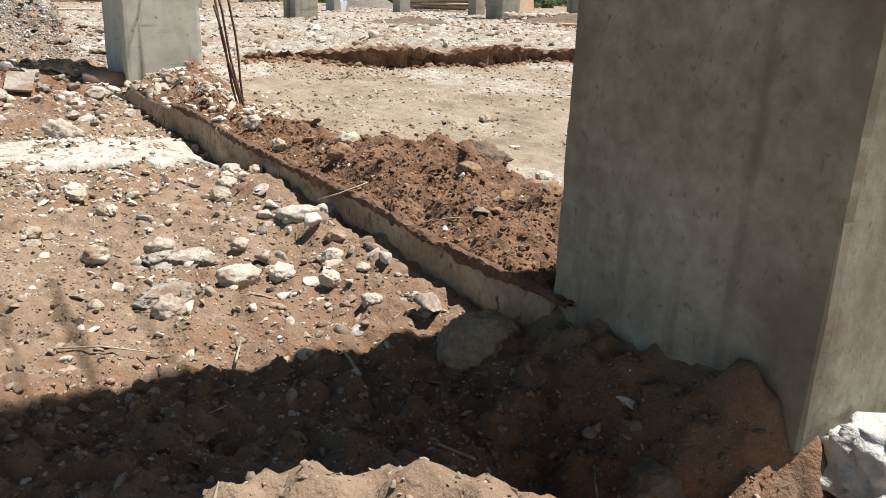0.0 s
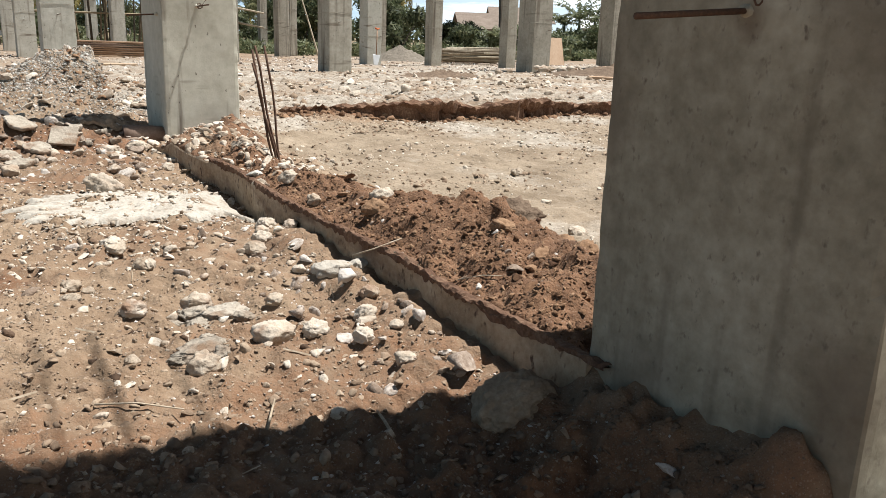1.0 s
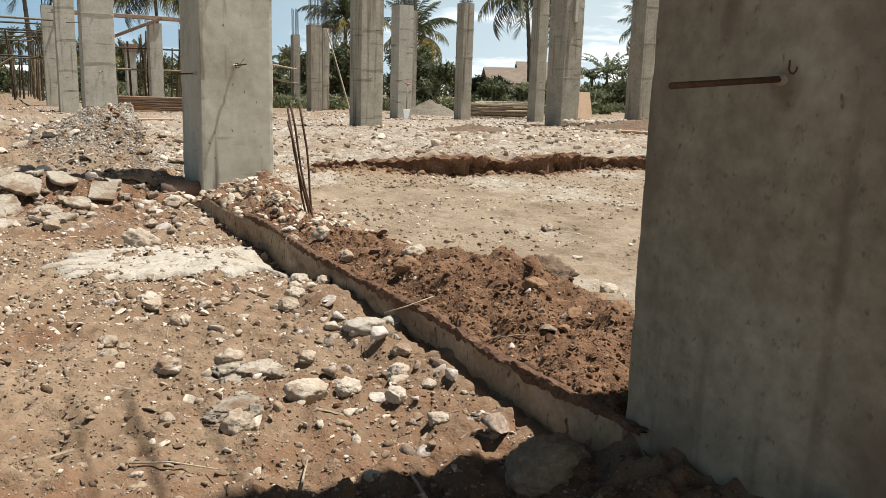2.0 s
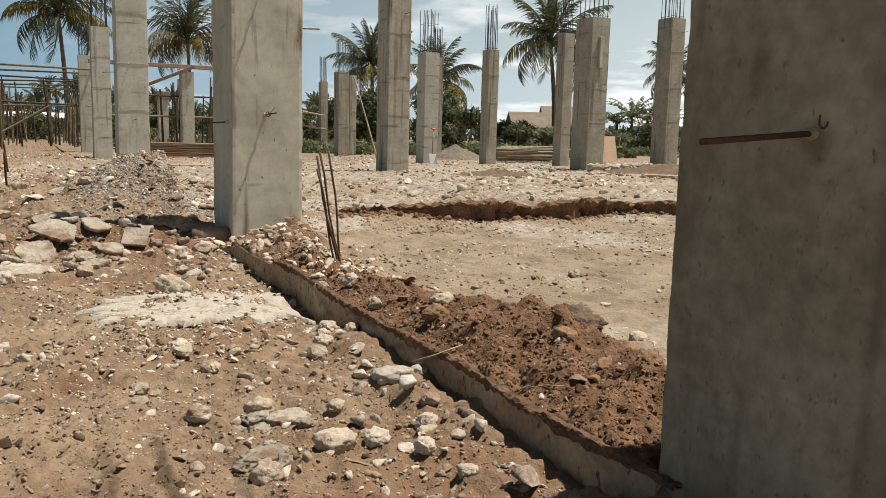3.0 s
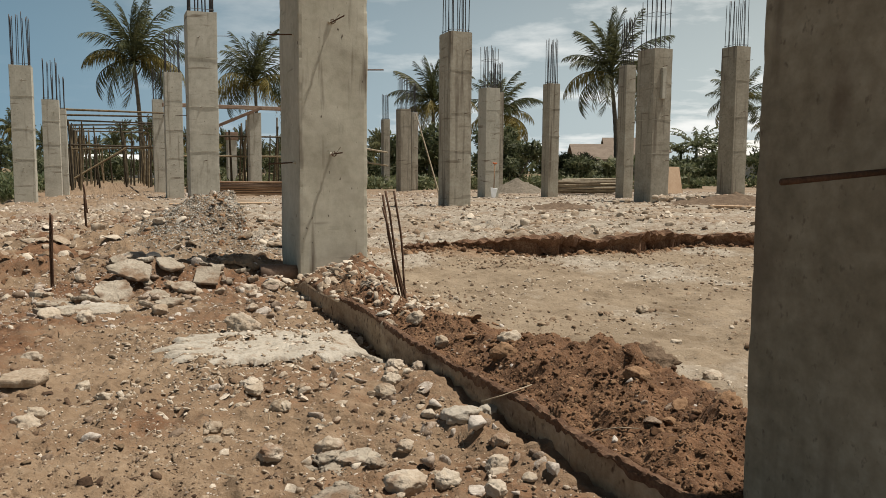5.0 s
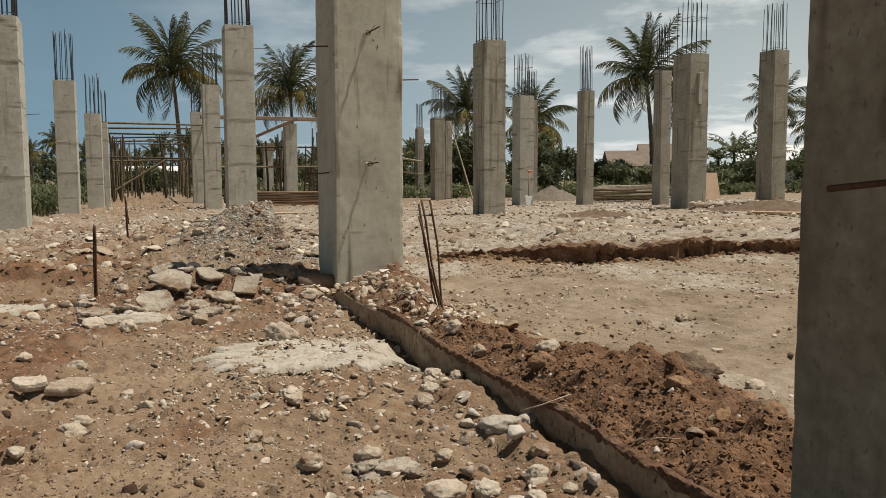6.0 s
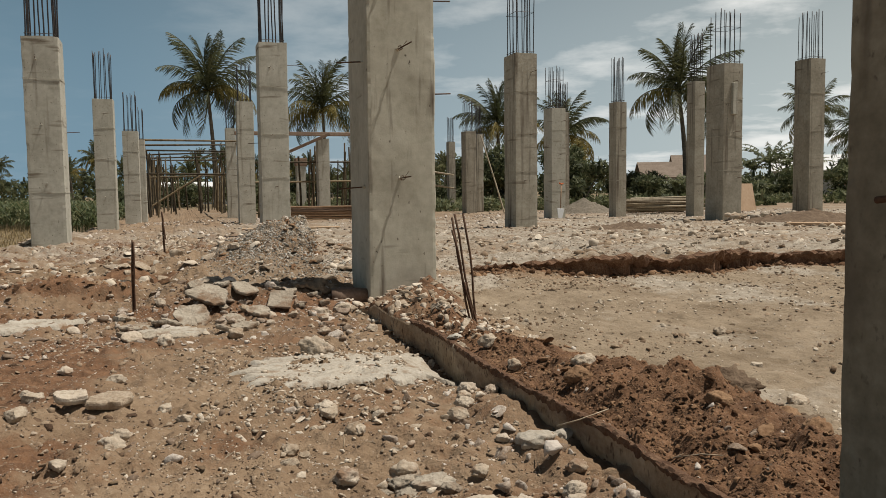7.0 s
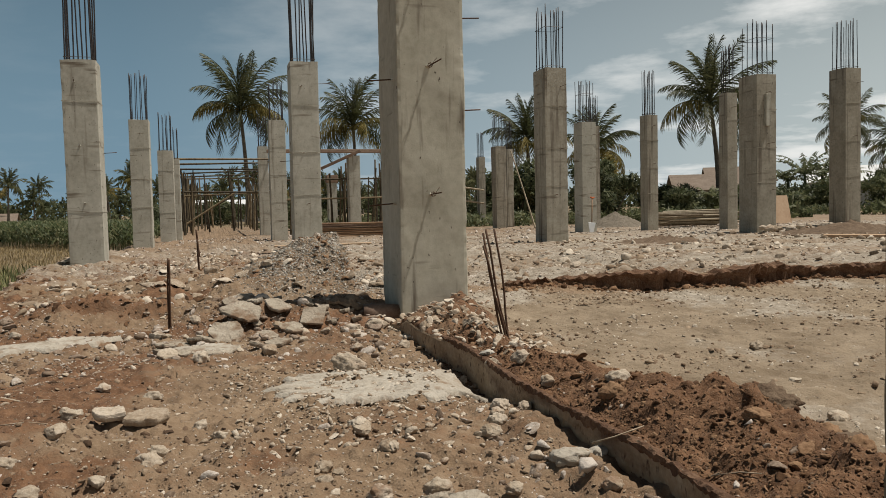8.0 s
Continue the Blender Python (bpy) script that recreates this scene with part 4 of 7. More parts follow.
def build_soil_fringe():
    """The ragged lip of red soil that hangs over the beam's top edge."""
    aa = np.arange(1.16, 4.30, 0.011)
    face = beam_face(aa)
    verts, faces = [], []
    n = 9
    for a, b0 in zip(aa, face):
        b0 = float(b0)
        q = Vector((a * 3.1, 2, 0))
        thick = max(0.004, 0.019 + 0.022 * noise.noise(q) + 0.014 * noise.noise(q * 4) + 0.012 * noise.noise(q * 13)) * (1 - 0.6 * float(step(1.45, 1.2, a)))
        out = max(0.001, 0.005 + 0.008 * noise.noise(q * 2.2 + Vector((7, 0, 0))) + 0.006 * noise.noise(q * 9))
        rise = 0.004 + 0.006 * noise.noise(q * 3 + Vector((0, 5, 0)))
        for k, (db, dz) in enumerate(((0.045, -0.02), (0.03, rise * 0.2 - 0.004), (0.015, rise), (0.0, rise), (-out * 0.8, rise * 0.3), (-out, -thick * 0.35), (-out * 0.7, -thick * 0.75), (-0.001, -thick), (0.03, -thick * 0.9))):
            p = ab(a, b0 + db, dz - 0.004)
            r = 0.012 * (noise.noise(p * 30 + Vector((k, 0, 0))) + 0.7 * noise.noise(p * 75))
            verts.append(p + ab(0, -abs(r) * 0.5, r * 0.8))
    for i in range(len(aa) - 1):
        for j in range(n - 1):
            faces.append((i * n + j, i * n + j + 1, (i + 1) * n + j + 1, (i + 1) * n + j))
    me = mesh_from("soil_fringe", verts, faces)
    tagged(part("soil_fringe", me, CRUST), "ragged lip of red-brown soil along the beam's top edge", "soil", kind="structure")


CONCRETE_RAW = material("raw_beam_concrete", [(0.215, 0.145, 0.087), (0.35, 0.258, 0.168), (0.49, 0.392, 0.28)], 5, 0.95, 0.9, 0.02, 9, bands=((0.13, 0.075, 0.047), 6.0, (0.5, 0.5, 1.6), 0.50, 0.70), spots=((0.10, 0.062, 0.042), 38.0, (1, 1, 0.6), 0.60, 0.70))
build_beam()
build_soil_fringe()


BANK_SOIL = material("red_bank_soil", [(0.070, 0.036, 0.020), (0.155, 0.085, 0.050), (0.28, 0.185, 0.118)], 9, 0.97, 0.9, 0.02, 8)


def build_bank():
    """The overhanging lip of the cut bank: a crust of soil and grit over a dark hollow."""
    verts, faces = [], []
    bb = np.arange(2.6, 10.5, 0.02)
    lips = lip_line(bb)
    n = 12
    for b, lip in zip(bb, lips):
        q = Vector((b * 2.3, 0, 0))
        fade = float(step(2.9, 4.0, b)) * min(1.0, max(0.25, 0.85 + 1.3 * noise.noise(q * 0.9 + Vector((0, 7, 0)))))
        out = fade * (0.03 + 0.09 * noise.noise(q) + 0.06 * noise.noise(q * 3.1) + 0.05 * noise.noise(q * 7))
        top = float(ground(*ab(lip + 0.22, b)[:2], False)) + 0.008
        low = float(ground(*ab(lip - 0.15, b)[:2], False)) - 0.03 - top
        t = (0.075 + 0.08 * noise.noise(q * 1.7 + Vector((4, 0, 0))) + 0.03 * noise.noise(q * 6)) * fade
        under = fade * max(0.0, 0.03 + 0.08 * noise.noise(q * 1.3 + Vector((9, 0, 0))))
        for k, (da, dz) in enumerate(((0.34, -0.04), (0.20, 0.0), (0.09, 0.006), (0.0 - out * 0.6, 0.004), (-out, -0.006), (-out - 0.012, -0.02 * fade), (-out - 0.004, -t * 0.5), (-out + 0.010, -t * 0.8), (-out + 0.02 + under * 0.5, -t),
                                      (-out + 0.02 + under, -t - 0.01), (-out + 0.01 + under * 0.8, low * 0.95), (0.26, low))):
            p = ab(lip + da, b, top + dz)
            r = 0.042 * (noise.noise(p * 9 + Vector((k, 0, 0))) + 0.8 * noise.noise(p * 24)) * (0.3 if k in (0, 11) else 1)
            verts.append(p + ab(-r * 0.7, 0, r))
    for i in range(len(bb) - 1):
        for j in range(n):
            faces.append((i * n + j, i * n + (j + 1) % n, (i + 1) * n + (j + 1) % n, (i + 1) * n + j))
    faces.append(tuple(reversed(range(n))))
    faces.append(tuple((len(bb) - 1) * n + j for j in range(n)))
    tagged(part("soil_bank", mesh_from("soil_bank", verts, faces), BANK_SOIL), "crumbling red-brown soil bank at the edge of the dug floor", "soil bank", kind="structure")


build_bank()


# ---- dried mortar on the low floor ----
def mortar_sheet(cx, cy, ra, rb, turn, seed, thick=0.022):
    """A thin spilled sheet with a ragged rim, lying on the soil."""
    rings, spokes = (36, 210) if ra > 0.4 else (20, 130)
    verts, faces = [], []
    ct, st = math.cos(turn), math.sin(turn)
    for i in range(rings + 1):
        f = i / rings
        for j in range(spokes):
            t = 2 * math.pi * j / spokes
            q = Vector((math.cos(t) * 1.6 + seed, math.sin(t) * 1.6, 0))
            edge = 1 + 0.42 * noise.noise(q) + 0.34 * noise.noise(q * 2.7) + 0.24 * noise.noise(q * 7) + 0.14 * noise.noise(q * 17)
            u, v = math.cos(t) * ra * f * edge, math.sin(t) * rb * f * edge
            x, y = cx + u * ct - v * st, cy + u * st + v * ct
            over = max(0.0, GC * x + GS * y - 1.12)
            x, y = x - GC * over, y - GS * over
            rim = 1.0 if f < 0.955 else (1 - f) / 0.045
            z = float(ground(x, y, False)) + thick * rim - 0.014 * (1 - rim) + rim * min(1.0, 0.25 + 1.5 * ra) * (0.012 * noise.noise(Vector((x * 9, y * 9, 1))) + 0.007 * noise.noise(Vector((x * 31, y * 31, 2))) + 0.006 * noise.noise(Vector((x * 75, y * 75, 3))) + 0.004)
            verts.append((x, y, z))
    for i in range(rings):
        for j in range(spokes):
            faces.append((i * spokes + j, (i + 1) * spokes + j, (i + 1) * spokes + (j + 1) % spokes, i * spokes + (j + 1) % spokes))
    me = mesh_from("mortar_spill", verts, faces, True)
    tagged(part("mortar_spill", me, MORTAR), "pale sheet of dried spilled mortar on the soil", "mortar spill", "dried mortar spills")


mortar_sheet(-1.42, 3.52, 0.52, 0.38, 0.30, 2, 0.0)
mortar_sheet(-3.98, 4.08, 0.36, 0.16, 1.0, 14, 0.012)
mortar_sheet(-2.95, 4.14, 0.20, 0.12, 0.5, 23, 0.01)

# ---- single stones ----
NEAR_ROCKS = [(-0.83, 2.33, 0.090), (-0.98, 2.22, 0.090), (-0.51, 2.03, 0.117), (-0.58, 2.32, 0.057), (-1.30, 2.80, 0.086), (-1.09, 2.60, 0.066),
              (-0.64, 1.85, 0.089), (-0.28, 2.17, 0.073), (-0.26, 2.01, 0.068), (-0.29, 2.31, 0.060), (-0.80, 3.00, 0.068), (-0.14, 1.88, 0.057), (-0.26, 1.62, 0.038),
              (-0.40, 2.07, 0.079), (-1.27, 2.43, 0.062), (-1.21, 2.42, 0.05), (-1.20, 2.29, 0.07), (-0.78, 2.92, 0.075), (-0.82, 3.14, 0.09), (-0.70, 3.05, 0.07), (-0.53, 1.44, 0.026), (-1.82, 3.84, 0.184), (-0.14, 1.52, 0.024)]
for rx, ry, rw in NEAR_ROCKS:
    rock(rx, ry, rw * 0.82, sharp=0.2, pits=0.17)
LEFT_ROCKS = [(-1.89, 2.32, 0.087), (-1.95, 2.44, 0.068), (-2.02, 1.91, 0.061), (-2.49, 3.10, 0.072), (-2.60, 2.71, 0.081), (-2.81, 3.15, 0.061), (-1.98, 2.74, 0.074),
              (-1.81, 2.63, 0.058), (-1.28, 2.77, 0.078), (-1.10, 2.61, 0.073), (-2.37, 2.14, 0.081), (-0.78, 2.83, 0.065), (-2.46, 2.48, 0.089), (-1.87, 2.03, 0.051)]
for rx, ry, rw in LEFT_ROCKS:
    rock(rx, ry, rw, label="small rounded limestone lump on tan soil")
for rx, ry, rw in ((0.24, 3.21, 0.095), (0.45, 3.26, 0.072), (0.39, 4.01, 0.053), (0.00, 3.88, 0.05), (0.28, 4.89, 0.071), (-0.49, 5.86, 0.068), (-0.06, 5.52, 0.048)):
    rock(rx, ry, rw, label="small pale stone on the swept dirt floor")
for rx, ry, rw in ((-0.34, 3.01, 0.110), (-0.80, 3.48, 0.103), (-0.91, 3.74, 0.083), (-0.97, 3.61, 0.094), (-0.62, 3.15, 0.08)):
    rock(rx, ry, rw * 0.8, sink=0.4, label="pale rough stone lodged in the dug-out soil")
rock(-1.03, 3.72, 0.15, WHITE_LUMP, (1, 0.42, 0.2), 0.2, "white smear of mortar on the beam's top", "mortar_lump", turn=118, z=-0.005)
rock(-0.44, 2.52, 0.110, MORTAR, (1.1, 0.75, 0.55), 0.25, "pale crusted mortar lump leaning on the beam", "mortar_lump", turn=40)
rock(-0.36, 2.58, 0.070, MORTAR, (1, 0.85, 0.7), 0.22, "smaller mortar lump wedged against the beam", "mortar_lump", turn=80)
rock(0.115, 1.66, 0.15, BROWN_STONE, (1, 0.8, 0.66), 0.27, label="large rounded grey-brown stone beside the beam in shade", level=5, sharp=0.12)
for rx, ry, rw in ((0.15, 2.60, 0.135), (0.38, 2.66, 0.13), (0.33, 2.74, 0.10), (-0.57, 3.50, 0.075), (-0.33, 2.80, 0.085), (0.10, 2.40, 0.07), (0.33, 2.2, 0.08)):
    rock(rx, ry, rw, SPOIL if rw > 0.125 else CLOD, (1, 0.8, 0.7), 0.38, "angular clod of red-brown soil on the spoil heap", "soil_clod", "clods on the spoil heap", sharp=0.4, pits=0.25)
for rx, ry, rw in ((-0.03, 1.06, 0.15), (-0.15, 1.10, 0.10), (0.16, 1.04, 0.19), (0.30, 1.18, 0.14), (0.42, 1.20, 0.12), (0.10, 1.16, 0.12)):
    rock(rx, ry, rw, SPOIL, (1, 0.8, 0.45), 0.50, "brown lump of earth banked by the column", "soil_clod", "clods by the near column", level=5)
for rx, ry, rw, zz, tl in ((0.88, 1.17, 0.36, -0.16, 26), (0.76, 1.02, 0.13, -0.22, 12), (0.92, 0.98, 0.26, -0.24, 20)):
    rock(rx, ry, rw, WHITE_LUMP, (1, 0.85, 0.42), 0.1, "sunlit white lump of broken mortar before the column", "mortar_lump", "white mortar lumps", z=zz, level=5, sharp=0.42, pits=0.22, turn=8, tilt=tl)
# crumbled patches of mortar on the low floor
for rx, ry, rw, tr in ((-0.80, 2.26, 0.09, 10), (-0.71, 2.25, 0.12, 70), (-0.77, 2.18, 0.07, 120), (-0.64, 2.20, 0.06, 30), (-0.68, 1.96, 0.11, 50), (-0.61, 1.92, 0.07, 150), (-0.73, 1.90, 0.06, 95), (-0.85, 2.20, 0.05, 20), (-0.70, 2.06, 0.06, 75)):
    rock(rx, ry, rw, SLAB, (1, 0.8, 0.34), 0.36, "flat crumbling lump of pale mortar on soil", "mortar_lump", "crumbled mortar on the low floor", turn=tr, pits=0.3)


def strewn(n, a0, a1, b0, b1, lo, hi, mat, label, seed, name="stone", group="loose stones on the ground", level=2, squash=0.7, sink=0.22, keep=None):
    """Stones that can be told apart, each an object, on a dozen shared shapes."""
    rng = random.Random(seed)
    shapes = []
    for i in range(14):
        w = lo * (hi / lo) ** ((i / 13) ** 1.6)
        me = rock_shape(level, seed * 31 + i, 0.56 * w, (1, rng.uniform(0.7, 0.95), squash * rng.uniform(0.75, 1.1)), rng.uniform(0.32, 0.5))
        me.materials.append(mat)
        shapes.append((w, me))
    made = 0
    while made < n:
        a, b = rng.uniform(a0, a1), rng.uniform(b0, b1)
        if keep is not None and rng.random() > keep(a, b):
            continue
        p = ab(a, b)
        w, me = rng.choice(shapes)
        ob = new(name, me)
        ob.matrix_basis = pose(p.x, p.y, gz(p.x, p.y) + w * squash * (0.42 - sink), rng.uniform(-18, 18), rng.uniform(-18, 18), rng.uniform(0, 360))
        tagged(ob, label, "stone", group)
        made += 1


def slab(x, y, width, depth, thick, rz, rx, ry, lift, seed, mat=SLAB, label="broken plate of old concrete tilted on the bank"):
    """A ragged plate with a broken, crumbling rim and a pitted top."""
    rng = random.Random(seed)
    n = 46
    cuts = [(rng.uniform(0, 6.283), rng.uniform(0.72, 0.98)) for _ in range(6)]
    rim = []
    for i in range(n):
        t = 2 * math.pi * i / n
        k = 1.12
        for ct, cr in cuts:  # straight broken edges
            c = math.cos(t - ct)
            if c > 0.05:
                k = min(k, cr / c)
        k += 0.05 * noise.noise(Vector((math.cos(t) * 4, math.sin(t) * 4, seed))) + 0.03 * noise.noise(Vector((math.cos(t) * 13, math.sin(t) * 13, seed)))
        rim.append((math.cos(t) * width / 2 * k, math.sin(t) * depth / 2 * k))
    verts, faces = [], []
    rings = ((-0.5, 0.90), (-0.25, 0.98), (0.05, 1.02), (0.3, 1.01), (0.46, 0.99), (0.5, 0.95), (0.5, 0.76), (0.5, 0.54), (0.5, 0.34), (0.5, 0.16))
    for zz, k in rings:
        for px, py in rim:
            q = Vector((px * k, py * k, zz * thick)) * 1.0 + Vector((seed * 1.7, 0, 0))
            r = 0.006 * noise.noise(q * 22) + 0.005 * noise.noise(q * 60)
            lift_ = r * (1.0 if zz > 0.4 else 0.4)
            side_ = 1 + (r * 5.0 if zz < 0.48 else 0)
            verts.append((px * k * side_, py * k * side_, zz * thick + lift_))
    m_ = len(rings)
    for i in range(m_ - 1):
        for j in range(n):
            faces.append((i * n + j, i * n + (j + 1) % n, (i + 1) * n + (j + 1) % n, (i + 1) * n + j))
    verts += [(0, 0, -thick / 2), (0, 0, thick / 2)]
    for j in range(n):
        faces.append((m_ * n, (j + 1) % n, j))
        faces.append((m_ * n + 1, (m_ - 1) * n + j, (m_ - 1) * n + (j + 1) % n))
    ob = part("concrete_fragment", mesh_from("concrete_fragment", verts, faces), mat, m=pose(x, y, gz(x, y) + lift, rx, ry, rz))
    tagged(ob, label, "concrete fragment", "broken slabs on the bank")


for i, (sx, sy, sw, sd, th, rz, rx, ry, up) in enumerate((
        (-3.08, 4.62, 0.26, 0.31, 0.05, 42, 22, -8, 0.035), (-3.13, 4.93, 0.31, 0.31, 0.055, 22, 18, 6, 0.045), (-2.97, 5.14, 0.20, 0.23, 0.05, 45, 15, 10, 0.035), (-2.73, 4.87, 0.16, 0.14, 0.04, 20, 16, 5, 0.03),
        (-3.55, 5.55, 0.34, 0.28, 0.04, 70, 8, -6, 0.02), (-3.22, 4.30, 0.30, 0.20, 0.045, 75, 4, 5, 0.012), (-2.86, 4.12, 0.30, 0.20, 0.045, 15, 4, 3, 0.012), (-2.60, 4.45, 0.15, 0.13, 0.05, 50, 8, -6, 0.015),
        (-3.07, 3.97, 0.14, 0.10, 0.05, 30, 6, 5, 0.02), (-2.96, 3.97, 0.11, 0.10, 0.045, 80, 8, -8, 0.02), (-2.80, 4.70, 0.16, 0.13, 0.04, 10, 10, 12, 0.02), (-2.66, 4.78, 0.13, 0.10, 0.04, 70, 12, 8, 0.02), (-4.95, 6.30, 0.30, 0.20, 0.04, 20, 14, 10, 0.05))):
    slab(sx, sy, sw, sd, th * 0.55, rz, rx, ry, up, 30 + i)
for i, (sx, sy, sw, sd, rz) in enumerate(((-2.20, 2.70, 0.215, 0.15, 40), (-2.345, 2.66, 0.13, 0.12, 25))):
    slab(sx, sy, sw, sd, 0.034, rz, 5, 3, 0.026, 70 + i, STONE, "flat pale slab of broken mortar lying on soil")
rngs = random.Random(91)
for i in range(16):
    sx, sy = rngs.uniform(-3.6, -2.35), rngs.uniform(4.2, 5.5)
    slab(sx, sy, rngs.uniform(0.06, 0.15), rngs.uniform(0.05, 0.12), rngs.uniform(0.018, 0.035), rngs.uniform(0, 180), rngs.uniform(-22, 26), rngs.uniform(-20, 20), 0.018, 140 + i, SLAB, "small broken shard of old concrete in the rubble")
# an upturned piece of board with faded stripes
bm = bmesh.new()
box(bm, (0.165, 0.20, 0.018), None, 0.003)
tagged(part("board_offcut", bm, SLAB, m=pose(-2.68, 5.12, gz(-2.68, 5.12) + 0.045, 28, 4, 20)), "pale offcut of board leaning on the rubble", "board")
for rx, ry, rw in ((-2.36, 5.10, 0.12), (-2.26, 5.24, 0.12), (-2.62, 4.86, 0.08), (-2.48, 4.92, 0.07), (-2.16, 4.72, 0.06), (-2.53, 4.26, 0.107), (-2.22, 4.9, 0.07), (-3.0, 3.9, 0.12), (-2.8, 3.93, 0.10), (-2.1, 4.6, 0.08), (-2.0, 4.35, 0.07), (-1.75, 4.5, 0.07)):
    rock(rx, ry, rw, label="pale angular stone in the rubble below the bank")


def crust_piece(a0, b0, length, seed):
    """A hollowed lip of dark crust that bridges the rubble beside the column."""
    verts, faces = [], []
    n, m_ = 34, 12
    for i in range(n):
        f = i / (n - 1)
        for j in range(m_):
            g = j / (m_ - 1)
            a, b = a0 + (g - 0.3) * 0.22 + 0.04 * noise.noise(Vector((f * 5, seed, 0))), b0 - length * f
            z = gz(*ab(a, b)[:2]) + 0.030 * math.sin(math.pi * f) * (1 - g) + 0.012 + 0.04 * noise.noise(Vector((f * 4, g * 3, seed))) + 0.012 * noise.noise(Vector((f * 12, g * 7, seed)))
            verts.append(ab(a, b, z))
    k = len(verts)
    verts += [Vector(v) - Vector((0, 0, 0.022)) for v in verts[:]]
    for i in range(n - 1):
        for j in range(m_ - 1):
            q = (i * m_ + j, i * m_ + j + 1, (i + 1) * m_ + j + 1, (i + 1) * m_ + j)
            faces.append(q)
            faces.append(tuple(k + v for v in reversed(q)))
    loop = [i * m_ for i in range(n)] + [(n - 1) * m_ + j for j in range(1, m_)] + [i * m_ + m_ - 1 for i in range(n - 2, -1, -1)] + list(range(m_ - 2, 0, -1))
    for p, q in zip(loop, loop[1:] + loop[:1]):
        faces.append((p, q, q + k, p + k))
    tagged(part("crust_plate", mesh_from("crust_plate", verts, faces), CLOD_DRY), "dry lifted crust of old surfacing over a hollow", "crust", "lifted crust plates")


crust_piece(6.10, 1.12, 0.34, 3)

# the clay pipe at the foot of the tall column
pp = ab(5.95, 1.17)
pipe_pts = [(-0.10, 0, 0), (-0.03, 0, 0.003), (0.06, 0, 0.004), (0.17, 0, 0)]
pipe = part("clay_pipe", tube_mesh("clay_pipe", pipe_pts, [0.068, 0.07, 0.07, 0.067], 20), PIPE, m=pose(pp.x - 0.02, pp.y - 0.01, -0.075, 0, 3, 30))
tagged(pipe, "short brown clay pipe end at the column's foot", "pipe")

# ---- scattered stones, clods and straw ----
R = np.random.RandomState(5)
strewn(60, 1.5, 5.6, -2.8, 1.08, 0.03, 0.065, STONE, "small pale limestone lump on dry soil", 3)
strewn(40, 1.5, 4.2, 0.66, 1.08, 0.02, 0.055, STONE, "pale broken stone lying along the beam", 4, group="stones along the beam", level=3)
strewn(40, 4.9, 6.5, -2.6, 1.05, 0.05, 0.11, STONE, "pale angular stone in the rubble below the bank", 5, group="rubble below the bank")
strewn(30, 4.0, 5.7, 1.24, 1.75, 0.04, 0.10, STONE, "pale rubble stone beside the leaning bars", 6, group="rubble beside the bars", level=3)
strewn(30, 1.5, 6.4, 2.2, 6.0, 0.025, 0.055, STONE, "small pale stone on the swept dirt floor", 7, group="stones on the swept floor")
strewn(35, 7.2, 12, 2.4, 9.0, 0.07, 0.17, STONE, "pale rubble stone on the gravel", 8, group="rubble on the gravel", sink=0.3)
strewn(26, 6.5, 11, -2.0, 1.6, 0.06, 0.15, STONE, "pale rubble stone between the columns", 9, group="rubble between the columns", sink=0.3)
strewn(34, 1.3, 3.6, 1.25, 1.95, 0.02, 0.05, CLOD, "crumbly clod of red-brown earth on the spoil heap", 10, "soil_clod", "clods on the spoil heap", sink=0.25)


def patchy(size, seed, lo=0.15):
    return lambda a, b: np.clip(lo + 0.9 * (0.5 + 1.2 * fbm(a, b, size, 2, seed)), 0, 1)


pl = in_plan(1700, 0.9, 6.2, -3.6, 1.11, R, patchy(0.7, 90))
scatter("near_pebbles", pl, sizes_for(len(pl[0]), 0.008, 0.05, 4.0, R), PEBBLE, "pale and brown pebbles strewn over the low floor", 2, 1, sink=0.28)
pl = in_plan(18000, 0.3, 5.0, -2.4, 1.12, R, patchy(0.35, 91))
scatter("near_grit", pl, sizes_for(len(pl[0]), 0.004, 0.014, 1.6, R), PEBBLE, "fine grit scattered over the soil", 0, 2)
pl = in_plan(15000, 0.3, 5.0, -3.0, 1.10, R, patchy(0.5, 97))
scatter("soil_crumbs", pl, sizes_for(len(pl[0]), 0.005, 0.030, 3.0, R), CLOD_DRY, "dry brown soil crumbs on the low floor", 1, 12, sink=0.32, category="soil")
pl = in_plan(7500, 1.45, 5.8, -3.2, 1.10, R, lambda a, b: np.clip(2.0 * fbm(a, b, 0.5, 3, 120) + 0.25, 0.03, 1))
scatter("pale_chips", pl, sizes_for(len(pl[0]), 0.008, 0.020, 1.5, R), CHIP, "small pale stone chips strewn over the low floor", 1, 51, sink=0.2)
pl = in_plan(1300, 1.55, 5.8, -3.2, 1.10, R, lambda a, b: np.clip(2.2 * fbm(a, b, 0.45, 2, 121) + 0.15, 0.02, 1))
scatter("pale_stones", pl, sizes_for(len(pl[0]), 0.016, 0.042, 2.2, R), CHIP, "pale broken stones on the low floor", 2, 52, sink=0.2)
pl = in_plan(330, 1.4, 3.2, 0.3, 1.08, R, patchy(0.3, 122, 0.0))
scatter("beam_side_chips", pl, sizes_for(len(pl[0]), 0.012, 0.040, 1.8, R), CHIP, "pale rubble chips beside the beam", 2, 53, sink=0.18)
pl = in_plan(2200, 2.9, 4.6, 0.0, 1.10, R, patchy(0.3, 123, 0.1))
